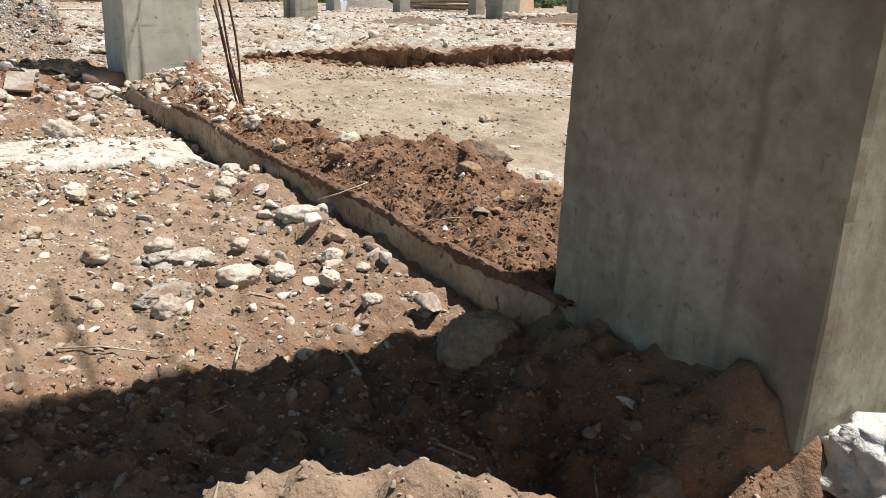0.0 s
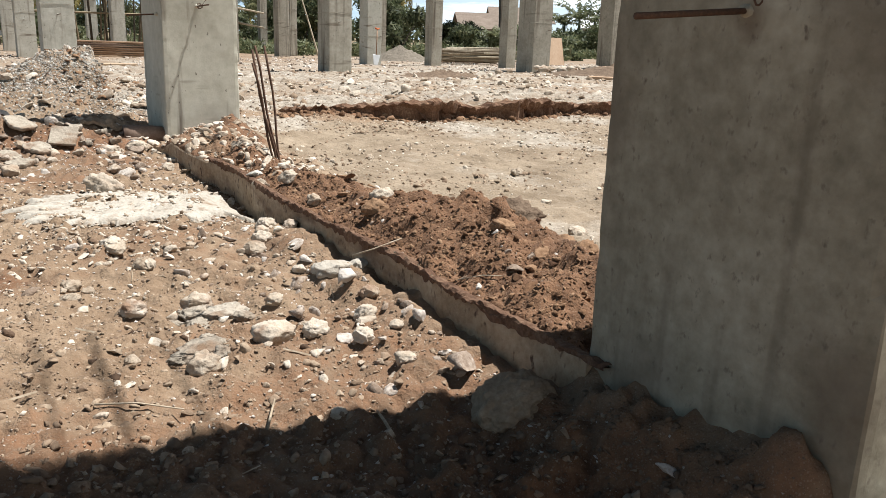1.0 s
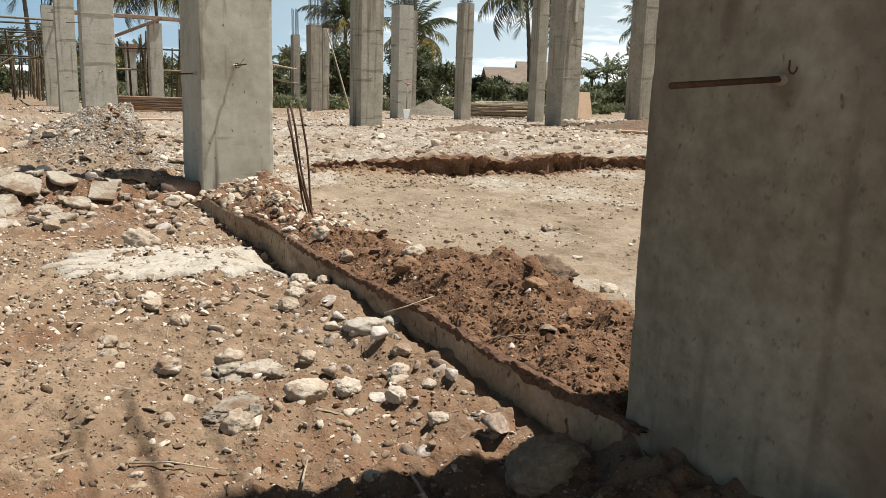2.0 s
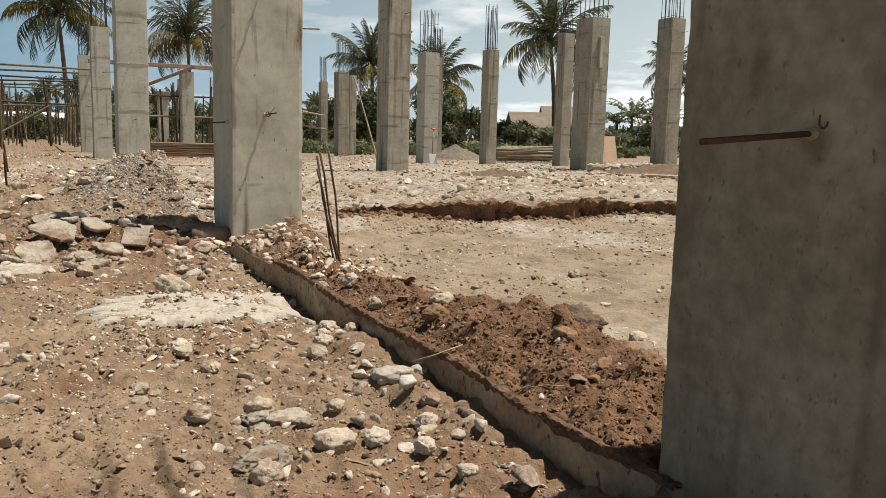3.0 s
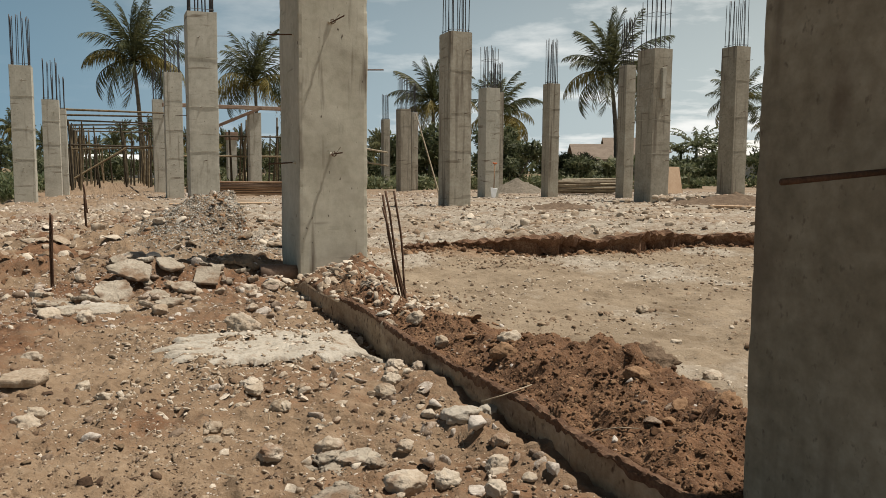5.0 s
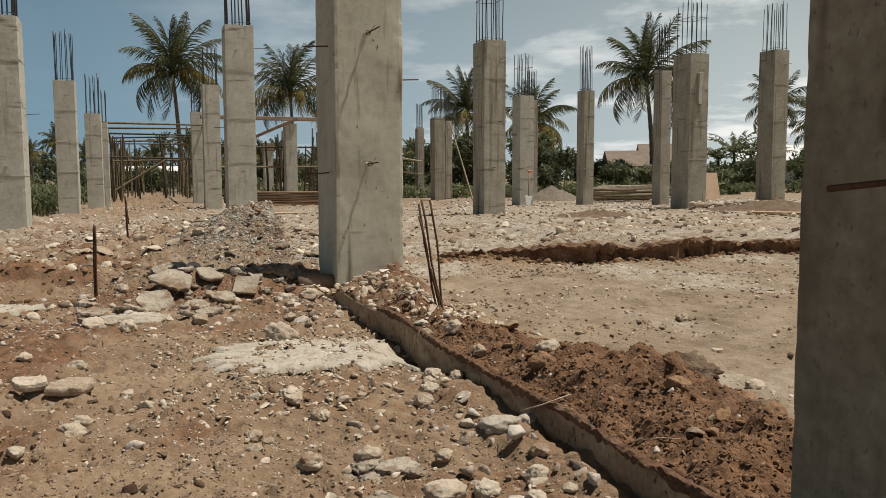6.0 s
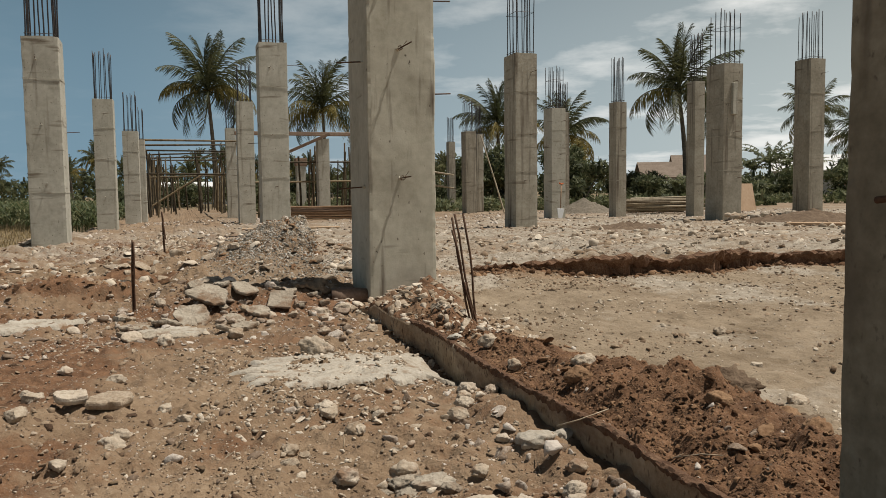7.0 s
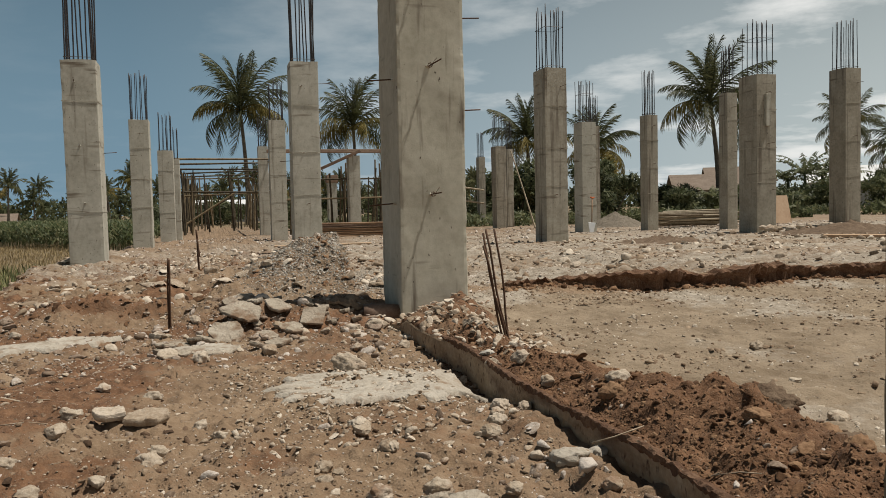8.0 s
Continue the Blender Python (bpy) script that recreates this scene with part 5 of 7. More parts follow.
scatter("mortar_crumbs", pl, sizes_for(len(pl[0]), 0.008, 0.035, 2.2, R), CHIP, "crumbs of broken mortar round the spill", 1, 54, sink=0.15)
pl = in_plan(6500, 0.8, 5.4, -3.0, 1.05, R, lambda a, b: np.clip(2.4 * fbm(a, b, 0.5, 3, 77) + 0.12, 0.02, 1))
scatter("brown_clods", pl, sizes_for(len(pl[0]), 0.010, 0.045, 2.4, R), CLOD_DRY, "brown broken clods on the low floor", 1, 55, sink=0.26, category="soil")
pl = in_plan(9500, 5.9, 13, -2.5, 2.2, R, patchy(0.5, 131, 0.0))
scatter("left_clods", pl, sizes_for(len(pl[0]), 0.015, 0.085, 2.8, R), CLOD, "brown earth clods among the rubble", 1, 59, sink=0.3, category="soil")
pl = in_plan(34000, 6.75, 9.2, -0.2, 2.0, R, lambda a, b: np.exp(-((a - 7.75) / 0.75) ** 2 - ((b - 1.05) / 0.75) ** 4))
scatter("grey_fines", pl, sizes_for(len(pl[0]), 0.008, 0.024, 1.6, R), GREY_CHIP, "fine grey grit tipped beside the tall column", 0, 62, sink=0.15)
pl = in_plan(9000, 6.9, 9.0, 0.0, 2.0, R, lambda a, b: np.exp(-((a - 7.75) / 0.8) ** 2 - ((b - 1.05) / 0.75) ** 4))
scatter("grey_gravel", pl, sizes_for(len(pl[0]), 0.012, 0.036, 2.2, R), GREY_CHIP, "grey broken gravel tipped beside the tall column", 1, 56, sink=0.2)
pl = in_plan(4500, 1.2, 4.6, 1.175, 1.42, R)
scatter("kerb_crumbs", pl, sizes_for(len(pl[0]), 0.004, 0.022, 2.2, R), CLOD, "red-brown crumbs along the top of the beam", 1, 57, sink=0.2, category="soil")
pl = in_plan(170, 1.25, 4.3, 1.26, 2.0, R, lambda a, b: np.clip(soil_heap(a, b) / 0.1, 0.05, 1))
scatter("heap_lumps", pl, sizes_for(len(pl[0]), 0.016, 0.06, 2.4, R), CLOD, "larger clods of red-brown earth on the spoil heap", 3, 58, sink=0.25, category="soil")
pl = in_plan(170, 1.4, 5.6, 0.78, 1.09, R)
scatter("beam_side_stones", pl, sizes_for(len(pl[0]), 0.018, 0.07, 1.8, R), PEBBLE, "broken pale stones lying along the beam", 2, 3)
pl = in_plan(13000, 1.3, 7.0, 1.7, 8.0, R, lambda a, b: np.clip(1.8 * fbm(a, b, 0.7, 3, 92) + 0.22, 0.04, 1))
scatter("floor_pebbles", pl, sizes_for(len(pl[0]), 0.008, 0.040, 2.4, R), CHIP, "sparse pale chips on the swept dirt floor", 1, 4, sink=0.22)
pl = in_plan(17000, 1.3, 7.0, 1.7, 7.0, R, lambda a, b: np.clip(2.2 * fbm(a, b, 0.6, 3, 99) + 0.15, 0.03, 1))
scatter("floor_crumbs", pl, sizes_for(len(pl[0]), 0.008, 0.045, 2.0, R), CLOD_DRY, "brown soil crumbs on the swept dirt floor", 1, 24, sink=0.25, category="soil")
pl = in_plan(19000, 1.3, 4.2, 1.18, 2.15, R, lambda a, b: np.clip(soil_heap(a, b) / 0.08, 0.03, 1) * (1 - 0.6 * np.exp(-((a - 1.58) / 0.32) ** 2 - ((b - 1.76) / 0.24) ** 2)))
scatter("heap_clods", pl, sizes_for(len(pl[0]), 0.003, 0.019, 2.4, R), CLOD, "crumbly red-brown clods on the spoil heap", 1, 5, sink=0.25, category="soil")
# darker clods for the heap's dark patch
HEAP_DARK_CLOD = material("dark_heap_clod", [(0.036, 0.018, 0.010), (0.085, 0.044, 0.024), (0.155, 0.088, 0.051)], 14, 0.95, 0.8, 0.012, 6, island=0.35)
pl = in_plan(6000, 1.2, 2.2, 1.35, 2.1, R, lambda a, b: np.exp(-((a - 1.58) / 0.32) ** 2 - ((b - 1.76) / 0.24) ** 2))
scatter("damp_clods", pl, sizes_for(len(pl[0]), 0.004, 0.030, 2.4, R), HEAP_DARK_CLOD, "dark clods deep in the spoil heap", 1, 66, sink=0.2, category="soil")
pl = in_plan(260, 1.3, 4.2, 1.18, 2.1, R)
scatter("heap_stones", pl, sizes_for(len(pl[0]), 0.008, 0.04, 2.2, R), PEBBLE, "pale stones in the spoil heap", 2, 6)
pl = in_plan(900, 3.7, 5.9, 1.13, 1.9, R, lambda a, b: np.clip(1.5 - 1.6 * (b - 1.2), 0.05, 1))
scatter("rubble_stones", pl, sizes_for(len(pl[0]), 0.012, 0.075, 2.2, R), CHIP, "pale rubble heaped beside the leaning bars", 2, 7)
pl = in_plan(3000, 4.6, 6.9, -3.4, 1.13, R, patchy(0.5, 93, 0.1))
scatter("bank_rubble", pl, sizes_for(len(pl[0]), 0.010, 0.09, 3.4, R), PEBBLE, "broken pale rubble along the old edge", 2, 8, sink=0.25)
pl = in_plan(16000, 6.2, 14, -2.3, 2.6, R, lambda a, b: patchy(0.9, 94, 0.15)(a, b) * (0.35 + 0.65 * np.maximum(step(-0.4, 0.6, b), step(8.5, 11, a))))
scatter("left_gravel", pl, sizes_for(len(pl[0]), 0.010, 0.060, 3.4, R), PEBBLE, "loose pale gravel and rubble between the columns", 0, 9, sink=0.25)
pl = in_plan(19000, 7.0, 15, 1.8, 12, R, lambda a, b: (a > lip_line(b) + 0.0) * np.clip(0.5 + fbm(a, b, 1.2, 2, 95), 0, 1))
scatter("right_gravel", pl, sizes_for(len(pl[0]), 0.010, 0.065, 3.0, R), PEBBLE, "loose pale gravel spread beyond the bank", 0, 10, sink=0.25)
pl = in_plan(9000, 6.6, 16, 1.9, 13, R, lambda a, b: (a > lip_line(b) + 0.02) * np.clip(0.15 + 1.6 * fbm(a, b, 0.9, 3, 140), 0, 1))
scatter("right_clods", pl, sizes_for(len(pl[0]), 0.02, 0.13, 2.8, R), CLOD_DRY, "brown earth clods among the gravel", 1, 60, sink=0.28, category="soil")
pl = in_plan(900, 3.3, 4.25, 0.30, 1.08, R, lambda a, b: np.exp(-((a - 3.75) / 0.4) ** 4 - ((b - 0.72) / 0.36) ** 4))
scatter("spill_grit", pl, sizes_for(len(pl[0]), 0.010, 0.032, 2.4, R), CHIP, "loose pale grit lying on the spilled mortar", 1, 69, sink=-0.5)
pl = in_plan(2600, 6.8, 16, 1.9, 13, R, lambda a, b: (a > lip_line(b) + 0.05) * np.clip(0.2 + 1.6 * fbm(a, b, 1.1, 3, 141), 0, 1))
scatter("right_rubble", pl, sizes_for(len(pl[0]), 0.05, 0.16, 2.2, R), CHIP, "larger pale rubble among the gravel", 2, 61, sink=0.25)
pl = in_plan(14000, 15, 32, -2.0, 22, R, patchy(2.5, 96, 0.05))
scatter("far_gravel", pl, sizes_for(len(pl[0]), 0.03, 0.14, 2.6, R), PEBBLE, "rubble strewn about the far columns", 0, 11)
pl = in_plan(9000, 0.3, 1.4, 0.35, 1.14, R, lambda a, b: np.exp(-((a - 0.85) / 0.4) ** 2 - ((b - 1.0) / 0.3) ** 2))
scatter("mound_clods", pl, sizes_for(len(pl[0]), 0.003, 0.022, 3.0, R), SPOIL, "loose earth crumbs banked by the column", 1, 13, category="soil")


pl = in_plan(20000, 0.3, 2.8, -1.2, 1.10, R, patchy(0.3, 101))
scatter("fine_crumbs", pl, sizes_for(len(pl[0]), 0.004, 0.016, 1.6, R), CLOD_DRY, "fine loose crumbs of brown earth", 0, 31, category="soil")
pl = in_plan(20000, 6.0, 12, -2.3, 2.6, R, lambda a, b: patchy(0.6, 102, 0.2)(a, b) * (0.4 + 0.6 * np.maximum(step(-0.4, 0.6, b), step(8.5, 11, a))))
scatter("left_fines", pl, sizes_for(len(pl[0]), 0.008, 0.026, 1.6, R), PEBBLE, "small broken grit among the rubble", 0, 32)
pl = in_plan(20000, 7.0, 12, 1.8, 9, R, lambda a, b: (a > lip_line(b) + 0.1) * np.clip(0.5 + fbm(a, b, 0.8, 2, 103), 0, 1))
scatter("right_fines", pl, sizes_for(len(pl[0]), 0.008, 0.026, 1.6, R), PEBBLE, "small broken grit among the gravel", 0, 33)
pl = in_plan(14000, 4.8, 6.6, -3.2, 1.1, R, patchy(0.4, 104, 0.2))
scatter("bank_fines", pl, sizes_for(len(pl[0]), 0.006, 0.022, 1.6, R), PEBBLE, "small broken grit along the old edge", 0, 34)
pl = in_plan(12000, 1.4, 6.8, 1.7, 7.5, R, patchy(0.6, 105, 0.1))
scatter("floor_grit", pl, sizes_for(len(pl[0]), 0.004, 0.016, 1.8, R), PEBBLE, "fine grit on the swept dirt floor", 0, 35)


pl = in_plan(5200, 6.2, 15, -2.5, 2.0, R, lambda a, b: np.clip(0.12 + 1.8 * fbm(a, b, 0.8, 3, 160), 0.0, 1))
scatter("left_rubble", pl, sizes_for(len(pl[0]), 0.03, 0.14, 2.6, R), CHIP, "pale broken rubble between the columns", 2, 63, sink=0.25)
pl = in_plan(420, 9.0, 20, -3.2, -2.3, R)
scatter("edge_clods", pl, sizes_for(len(pl[0]), 0.04, 0.18, 2.2, R), CLOD_DRY, "earth clods and stones heaped along the site's edge", 2, 64, sink=0.3, category="soil")
bb_ = R.uniform(2.5, 9.5, 3800)
aa_ = lip_line(bb_) + R.normal(-0.02, 0.07, 3800)
pl = (-GS * aa_ + GC * bb_, GC * aa_ + GS * bb_)
scatter("bank_clods", pl, sizes_for(3800, 0.010, 0.09, 3.0, R), CLOD, "red-brown clods fallen from the cut bank", 1, 65, sink=0.2, category="soil")
pl = in_plan(2000, 0.7, 2.0, -0.7, 1.06, R, patchy(0.3, 170, 0.1))
scatter("shade_clods", pl, sizes_for(len(pl[0]), 0.008, 0.030, 2.2, R), CLOD_DRY, "rounded brown clods on the trodden soil", 2, 67, sink=0.2, category="soil")
DARK_CLOD = material("dark_crumb", [(0.052, 0.031, 0.019), (0.10, 0.062, 0.039), (0.165, 0.108, 0.069)], 14, 0.97, 0.8, 0.012, 6, island=0.35)
pl = in_plan(6500, 1.2, 6.2, -3.2, 1.05, R, lambda a, b: np.clip(2.2 * fbm(a, b, 0.4, 3, 171) + 0.15, 0.02, 1))
scatter("dark_clods", pl, sizes_for(len(pl[0]), 0.010, 0.042, 2.2, R), DARK_CLOD, "dark brown clods strewn on the low floor", 1, 68, sink=0.22, category="soil")
LITTER = material("dry_litter", [(0.05, 0.034, 0.022), (0.09, 0.062, 0.04), (0.15, 0.105, 0.065)], 20, 0.95, 0.5, 0.01, 4, island=0.4)
pl = in_plan(6500, 1.6, 6.7, 2.0, 7.5, R, lambda a, b: np.clip(2.2 * fbm(a, b, 0.55, 2, 110) - 0.35, 0.01, 1))
scatter("dry_litter", pl, sizes_for(len(pl[0]), 0.012, 0.06, 2.0, R), LITTER, "dark dry leaf litter on the swept floor", 1, 41, squash=0.22, category="litter")
pl = in_plan(900, 0.6, 5.6, -3.0, 1.0, R, lambda a, b: np.clip(2.2 * fbm(a, b, 0.5, 2, 111) - 0.3, 0.02, 1))
scatter("dark_litter", pl, sizes_for(len(pl[0]), 0.008, 0.04, 2.4, R), LITTER, "dark crumbs and litter on the low floor", 1, 42, squash=0.3, category="litter")


def twig(points, r, label="dry broken twig lying on the soil", mat=STRAW, group="twigs and stems"):
    r = r * 0.5
    pts = [Vector((x, y, gz(points[0][0], points[0][1]) + z)) for x, y, z in points]
    tagged(part("twig", tube_mesh("twig", pts, [r * (1 - 0.5 * i / len(pts)) for i in range(len(pts))], 6), mat), label, "twig", group)


twig([(-0.37, 2.50, 0.06), (-0.30, 2.50, 0.085), (-0.21, 2.52, 0.12)], 0.006, "pale dry twig resting across a stone")
twig([(-0.40, 1.55, 0.012), (-0.41, 1.62, 0.014), (-0.42, 1.69, 0.012)], 0.007)
twig([(-0.13, 1.53, 0.014), (-0.16, 1.60, 0.016), (-0.18, 1.65, 0.01)], 0.009, "thick pale stick end lying in shade")
twig([(-0.80, 1.61, 0.01), (-0.71, 1.62, 0.014), (-0.60, 1.61, 0.01)], 0.005)
twig([(-0.01, 2.18, 0.01), (0.05, 2.16, 0.03), (0.10, 2.13, 0.04)], 0.004, "tuft of dry root on the heap")
twig([(-0.02, 2.18, 0.01), (0.03, 2.20, 0.03), (0.06, 2.24, 0.05)], 0.004, "tuft of dry root on the heap")
twig([(-2.85, 2.55, 0.01), (-2.75, 2.62, 0.016), (-2.6, 2.63, 0.01)], 0.006)
twig([(-4.3, 4.9, 0.02), (-4.1, 5.1, 0.02), (-3.9, 5.25, 0.03)], 0.012, "pale splinter of timber on the bank")


def straw_bits():
    rng = random.Random(8)
    pieces = []
    for _ in range(170):
        p = ab(rng.uniform(0.4, 5.5), rng.uniform(-2.8, 1.1))
        t, ln, r = rng.uniform(0, 6.28), rng.uniform(0.02, 0.09), rng.uniform(0.0012, 0.0028)
        d = Vector((math.cos(t), math.sin(t), 0))
        z0, z1 = gz(p.x, p.y) + r, gz(p.x + d.x * ln, p.y + d.y * ln) + r + rng.uniform(0, 0.012)
        s = Vector((-d.y, d.x, 0)) * r
        q = p + d * ln
        v = [(p.x - s.x, p.y - s.y, z0), (p.x + s.x, p.y + s.y, z0), (p.x, p.y, z0 + 1.6 * r), (q.x - s.x, q.y - s.y, z1), (q.x + s.x, q.y + s.y, z1), (q.x, q.y, z1 + 1.6 * r)]
        pieces.append((v, [(0, 1, 4, 3), (1, 2, 5, 4), (2, 0, 3, 5), (0, 2, 1), (3, 4, 5)]))
    me = merge("straw", pieces)
    tagged(part("straw", me, STRAW), "dry straw and root bits on the soil", "straw", kind="stuff")


straw_bits()


# ---- steel in the ground ----
def steel_bundle(base, tips, r, label, name="steel_bars"):
    root = anchor(name, Matrix.Translation(base), label, "steel bars")
    for i, (foot, tip) in enumerate(tips):
        f, t = Vector(foot), Vector(tip)
        sway = 0.0015 if name == "steel_stake" else 0.006
        pts = [f.lerp(t, k / 6) + Vector((sway * math.sin(k * 1.3 + i), sway * math.cos(k + i), 0)) for k in range(7)]
        part("bar", tube_mesh("bar", pts, [r] * 7, 6), RUST, root)


gb = gz(-1.08, 4.41)
steel_bundle((-1.08, 4.41, gb), [((0, 0, -0.08), (-0.135, -0.03, 0.62)), ((0.012, 0.012, -0.08), (-0.125, 0.0, 0.64)), ((-0.012, 0.006, -0.08), (-0.12, -0.05, 0.55)), ((0.01, 0.03, -0.08), (-0.075, 0.05, 0.64)), ((0.0, -0.015, -0.08), (-0.05, -0.03, 0.25))], 0.0065,
             "bundle of rusty starter bars leaning out of the beam")
for sx, sy, ht, ln, rr in ((-3.69, 4.82, 0.52, (0.015, 0.0), 0.0062), (-5.82, 8.25, 0.42, (-0.03, 0.02), 0.0065), (-7.3, 10.4, 0.45, (-0.06, 0.0), 0.008), (-4.9, 9.0, 0.3, (0.01, 0), 0.007)):
    g = gz(sx, sy)
    steel_bundle((sx, sy, g), [((0, 0, -0.1), (ln[0], ln[1], ht)), ((0.016, 0.004, -0.1), (ln[0] + 0.012, ln[1], ht * 0.98))], rr, "thin steel stake driven upright into the rubble", "steel_stake")


# ---- timber, bamboo and piles ----
def bamboo(p, q, r=0.04, name="bamboo_pole", parent=None, label="", group="bamboo poles", mat=None):
    p, q = Vector(p), Vector(q)
    n = 9
    pts, radii = [], []
    for i in range(n):
        f = i / (n - 1)
        bend = 0.02 * math.sin(math.pi * f) * (p - q).length * 0.15
        for e, k in ((-0.012, 1.0), (0.0, 1.14), (0.012, 0.98)):
            g = min(1, max(0, f + e))
            pts.append(p.lerp(q, g) + Vector((bend, 0, 0)))
            radii.append(r * k * (1 - 0.25 * f))
    ob = part(name, tube_mesh("bamboo", pts[1:-1], radii[1:-1], 7), mat or BAMBOO, parent)
    if not parent:
        tagged(ob, label or "weathered bamboo pole", "bamboo pole", group)
    return ob


def scaffold():
    rng = random.Random(21)
    # props along the outer row
    root = anchor("bamboo_scaffold", Matrix.Translation(ab(42, -1.4, -0.4)), "rows of bamboo props and rails carrying formwork", "scaffold")
    o = root.matrix_basis.translation

    def pole(p, q, r=0.045):
        bamboo(p - o, q - o, r, "pole", root)

    for row, a0, a1, n in ((-1.5, 34.5, 62, 34), (2.4, 38, 60, 20), (-0.9, 40, 60, 9)):
        for i in range(n):
            a = a0 + (a1 - a0) * i / n + rng.uniform(-0.3, 0.3)
            p = ab(a, row + rng.uniform(-0.25, 0.25))
            z = gz(p.x, p.y)
            q = ab(a + rng.uniform(-0.2, 0.2), row + rng.uniform(-0.14, 0.14))
            pole(Vector((p.x, p.y, z - 0.1)), Vector((q.x, q.y, z + rng.uniform(2.7, 3.5))), rng.uniform(0.032, 0.055))
    for i in range(15):
        a, b = rng.uniform(44, 62), rng.uniform(-1.3, 2.3)
        p, q = ab(a, b), ab(a + rng.uniform(-0.4, 0.4), b + rng.uniform(-0.3, 0.3))
        z = gz(p.x, p.y)
        pole(Vector((p.x, p.y, z - 0.1)), Vector((q.x, q.y, z + rng.uniform(2.2, 3.4))), rng.uniform(0.04, 0.075))
    for i, a in enumerate((36.5, 41, 45, 49, 53, 58)):
        for h in (3.15,) + ((1.75,) if i in (1, 2) else ()):
            p, q = ab(a, -1.9), ab(a + rng.uniform(-0.3, 0.3), 2.9)
            pole(Vector((p.x, p.y, h + rng.uniform(-0.1, 0.1))), Vector((q.x, q.y, h + rng.uniform(-0.1, 0.1))), 0.05)
    for a, h0, h1 in ((42, 0.2, 1.8), (46, 0.3, 1.7)):
        p, q = ab(a, -1.3), ab(a, 1.2)
        pole(Vector((p.x, p.y, h0)), Vector((q.x, q.y, h1)), 0.045)
    for b in (-1.7, 2.5):
        p, q = ab(35, b), ab(60, b)
        pole(Vector((p.x, p.y, 3.0)), Vector((q.x, q.y, 3.1)), 0.05)
    # the second bay, seen between the two tall columns
    r2 = anchor("bamboo_scaffold", Matrix.Translation(ab(33.5, 6.5, -0.3)), "dense bamboo props under a timber beam form", "scaffold")
    o2 = r2.matrix_basis.translation
    for i in range(34):
        b = 2.6 + 7.2 * i / 34 + rng.uniform(-0.1, 0.1)
        a = rng.choice((33.0, 33.6, 36.0, 38.0)) + rng.uniform(-0.2, 0.2)
        p, q = ab(a, b), ab(a + rng.uniform(-0.2, 0.2), b + rng.uniform(-0.25, 0.25))
        z = gz(p.x, p.y)
        bamboo(Vector((p.x, p.y, z - 0.1)) - o2, Vector((q.x, q.y, z + rng.uniform(2.5, 3.2))) - o2, rng.uniform(0.04, 0.06), "pole", r2)
    bm = bmesh.new()
    box(bm, (7.6, 0.35, 0.14), pose(0, 0, 0, 0, 0, RZ), 0.01)
    bmesh.ops.translate(bm, vec=ab(33.2, 6.0, 3.2) - o2, verts=bm.verts)
    part("beam_form", bm, WOOD_RED, r2, "reddish timber beam form")
    bm = bmesh.new()
    box(bm, (2.2, 0.3, 0.12), pose(0, 0, 0, 0, -24, RZ), 0.01)
    bmesh.ops.translate(bm, vec=ab(32.4, 4.9, 2.7) - o2, verts=bm.verts)
    part("sloping_form", bm, WOOD_RED, r2, "sloping reddish form board")
    for h in (2.0, 1.2):
        p, q = ab(33.0, 2.5, h), ab(33.0, 9.8, h + 0.05)
        bamboo(p - o2, q - o2, 0.04, "rail", r2)


scaffold()


def plank_stack(x, y, length, rows, layers, rz, label, mats=(WOOD_RED, WOOD), jitter=0.06):
    rng = random.Random(int(x * 10) + layers)
    root = anchor("plank_stack", pose(x, y, gz(x, y), 0, 0, rz), label, "timber stack")
    for k in range(layers):
        for i in range(rows):
            bm = bmesh.new()
            box(bm, (length * rng.uniform(0.85, 1.05), 0.24, 0.045), None, 0.004)
            part("plank", bm, rng.choice(mats), root, m=pose(rng.uniform(-1, 1) * jitter * 3, (i - rows / 2) * 0.27, 0.03 + k * 0.062, rng.uniform(-1, 1), rng.uniform(-0.6, 0.6), rng.uniform(-2, 2)))


plank_stack(-11.8, 26.3, 3.6, 4, 8, 22, "stack of reddish formwork planks lying on the ground")
plank_stack(-8.6, 17.4, 2.6, 1, 1, 25, "single pale plank lying on the gravel", (WOOD,))
plank_stack(3.3, 15.8, 3.2, 2, 1, -8, "long pale boards lying on the gravel", (WOOD,), 0.2)

# bamboo heap by the thin columns
rngb = random.Random(12)
heap = anchor("bamboo_heap", pose(-0.2, 27.6, gz(-0.2, 27.6), 0, 0, 0), "heap of bamboo poles stacked flat on the ground", "bamboo heap")
for i in range(46):
    zz = 0.04 + 0.52 * (i / 46) * rngb.uniform(0.7, 1)
    yy, ang, ln = rngb.uniform(-0.8, 1.6), radians(rngb.uniform(-9, 12)), rngb.uniform(0.8, 1.35)
    c = Vector((rngb.uniform(-0.5, 0.5), yy, zz))
    d = Vector((math.cos(ang), math.sin(ang), rngb.uniform(-0.02, 0.04))) * ln
    bamboo(c - d, c + d, rngb.uniform(0.03, 0.045), "pole", heap, mat=BAMBOO_PALE)


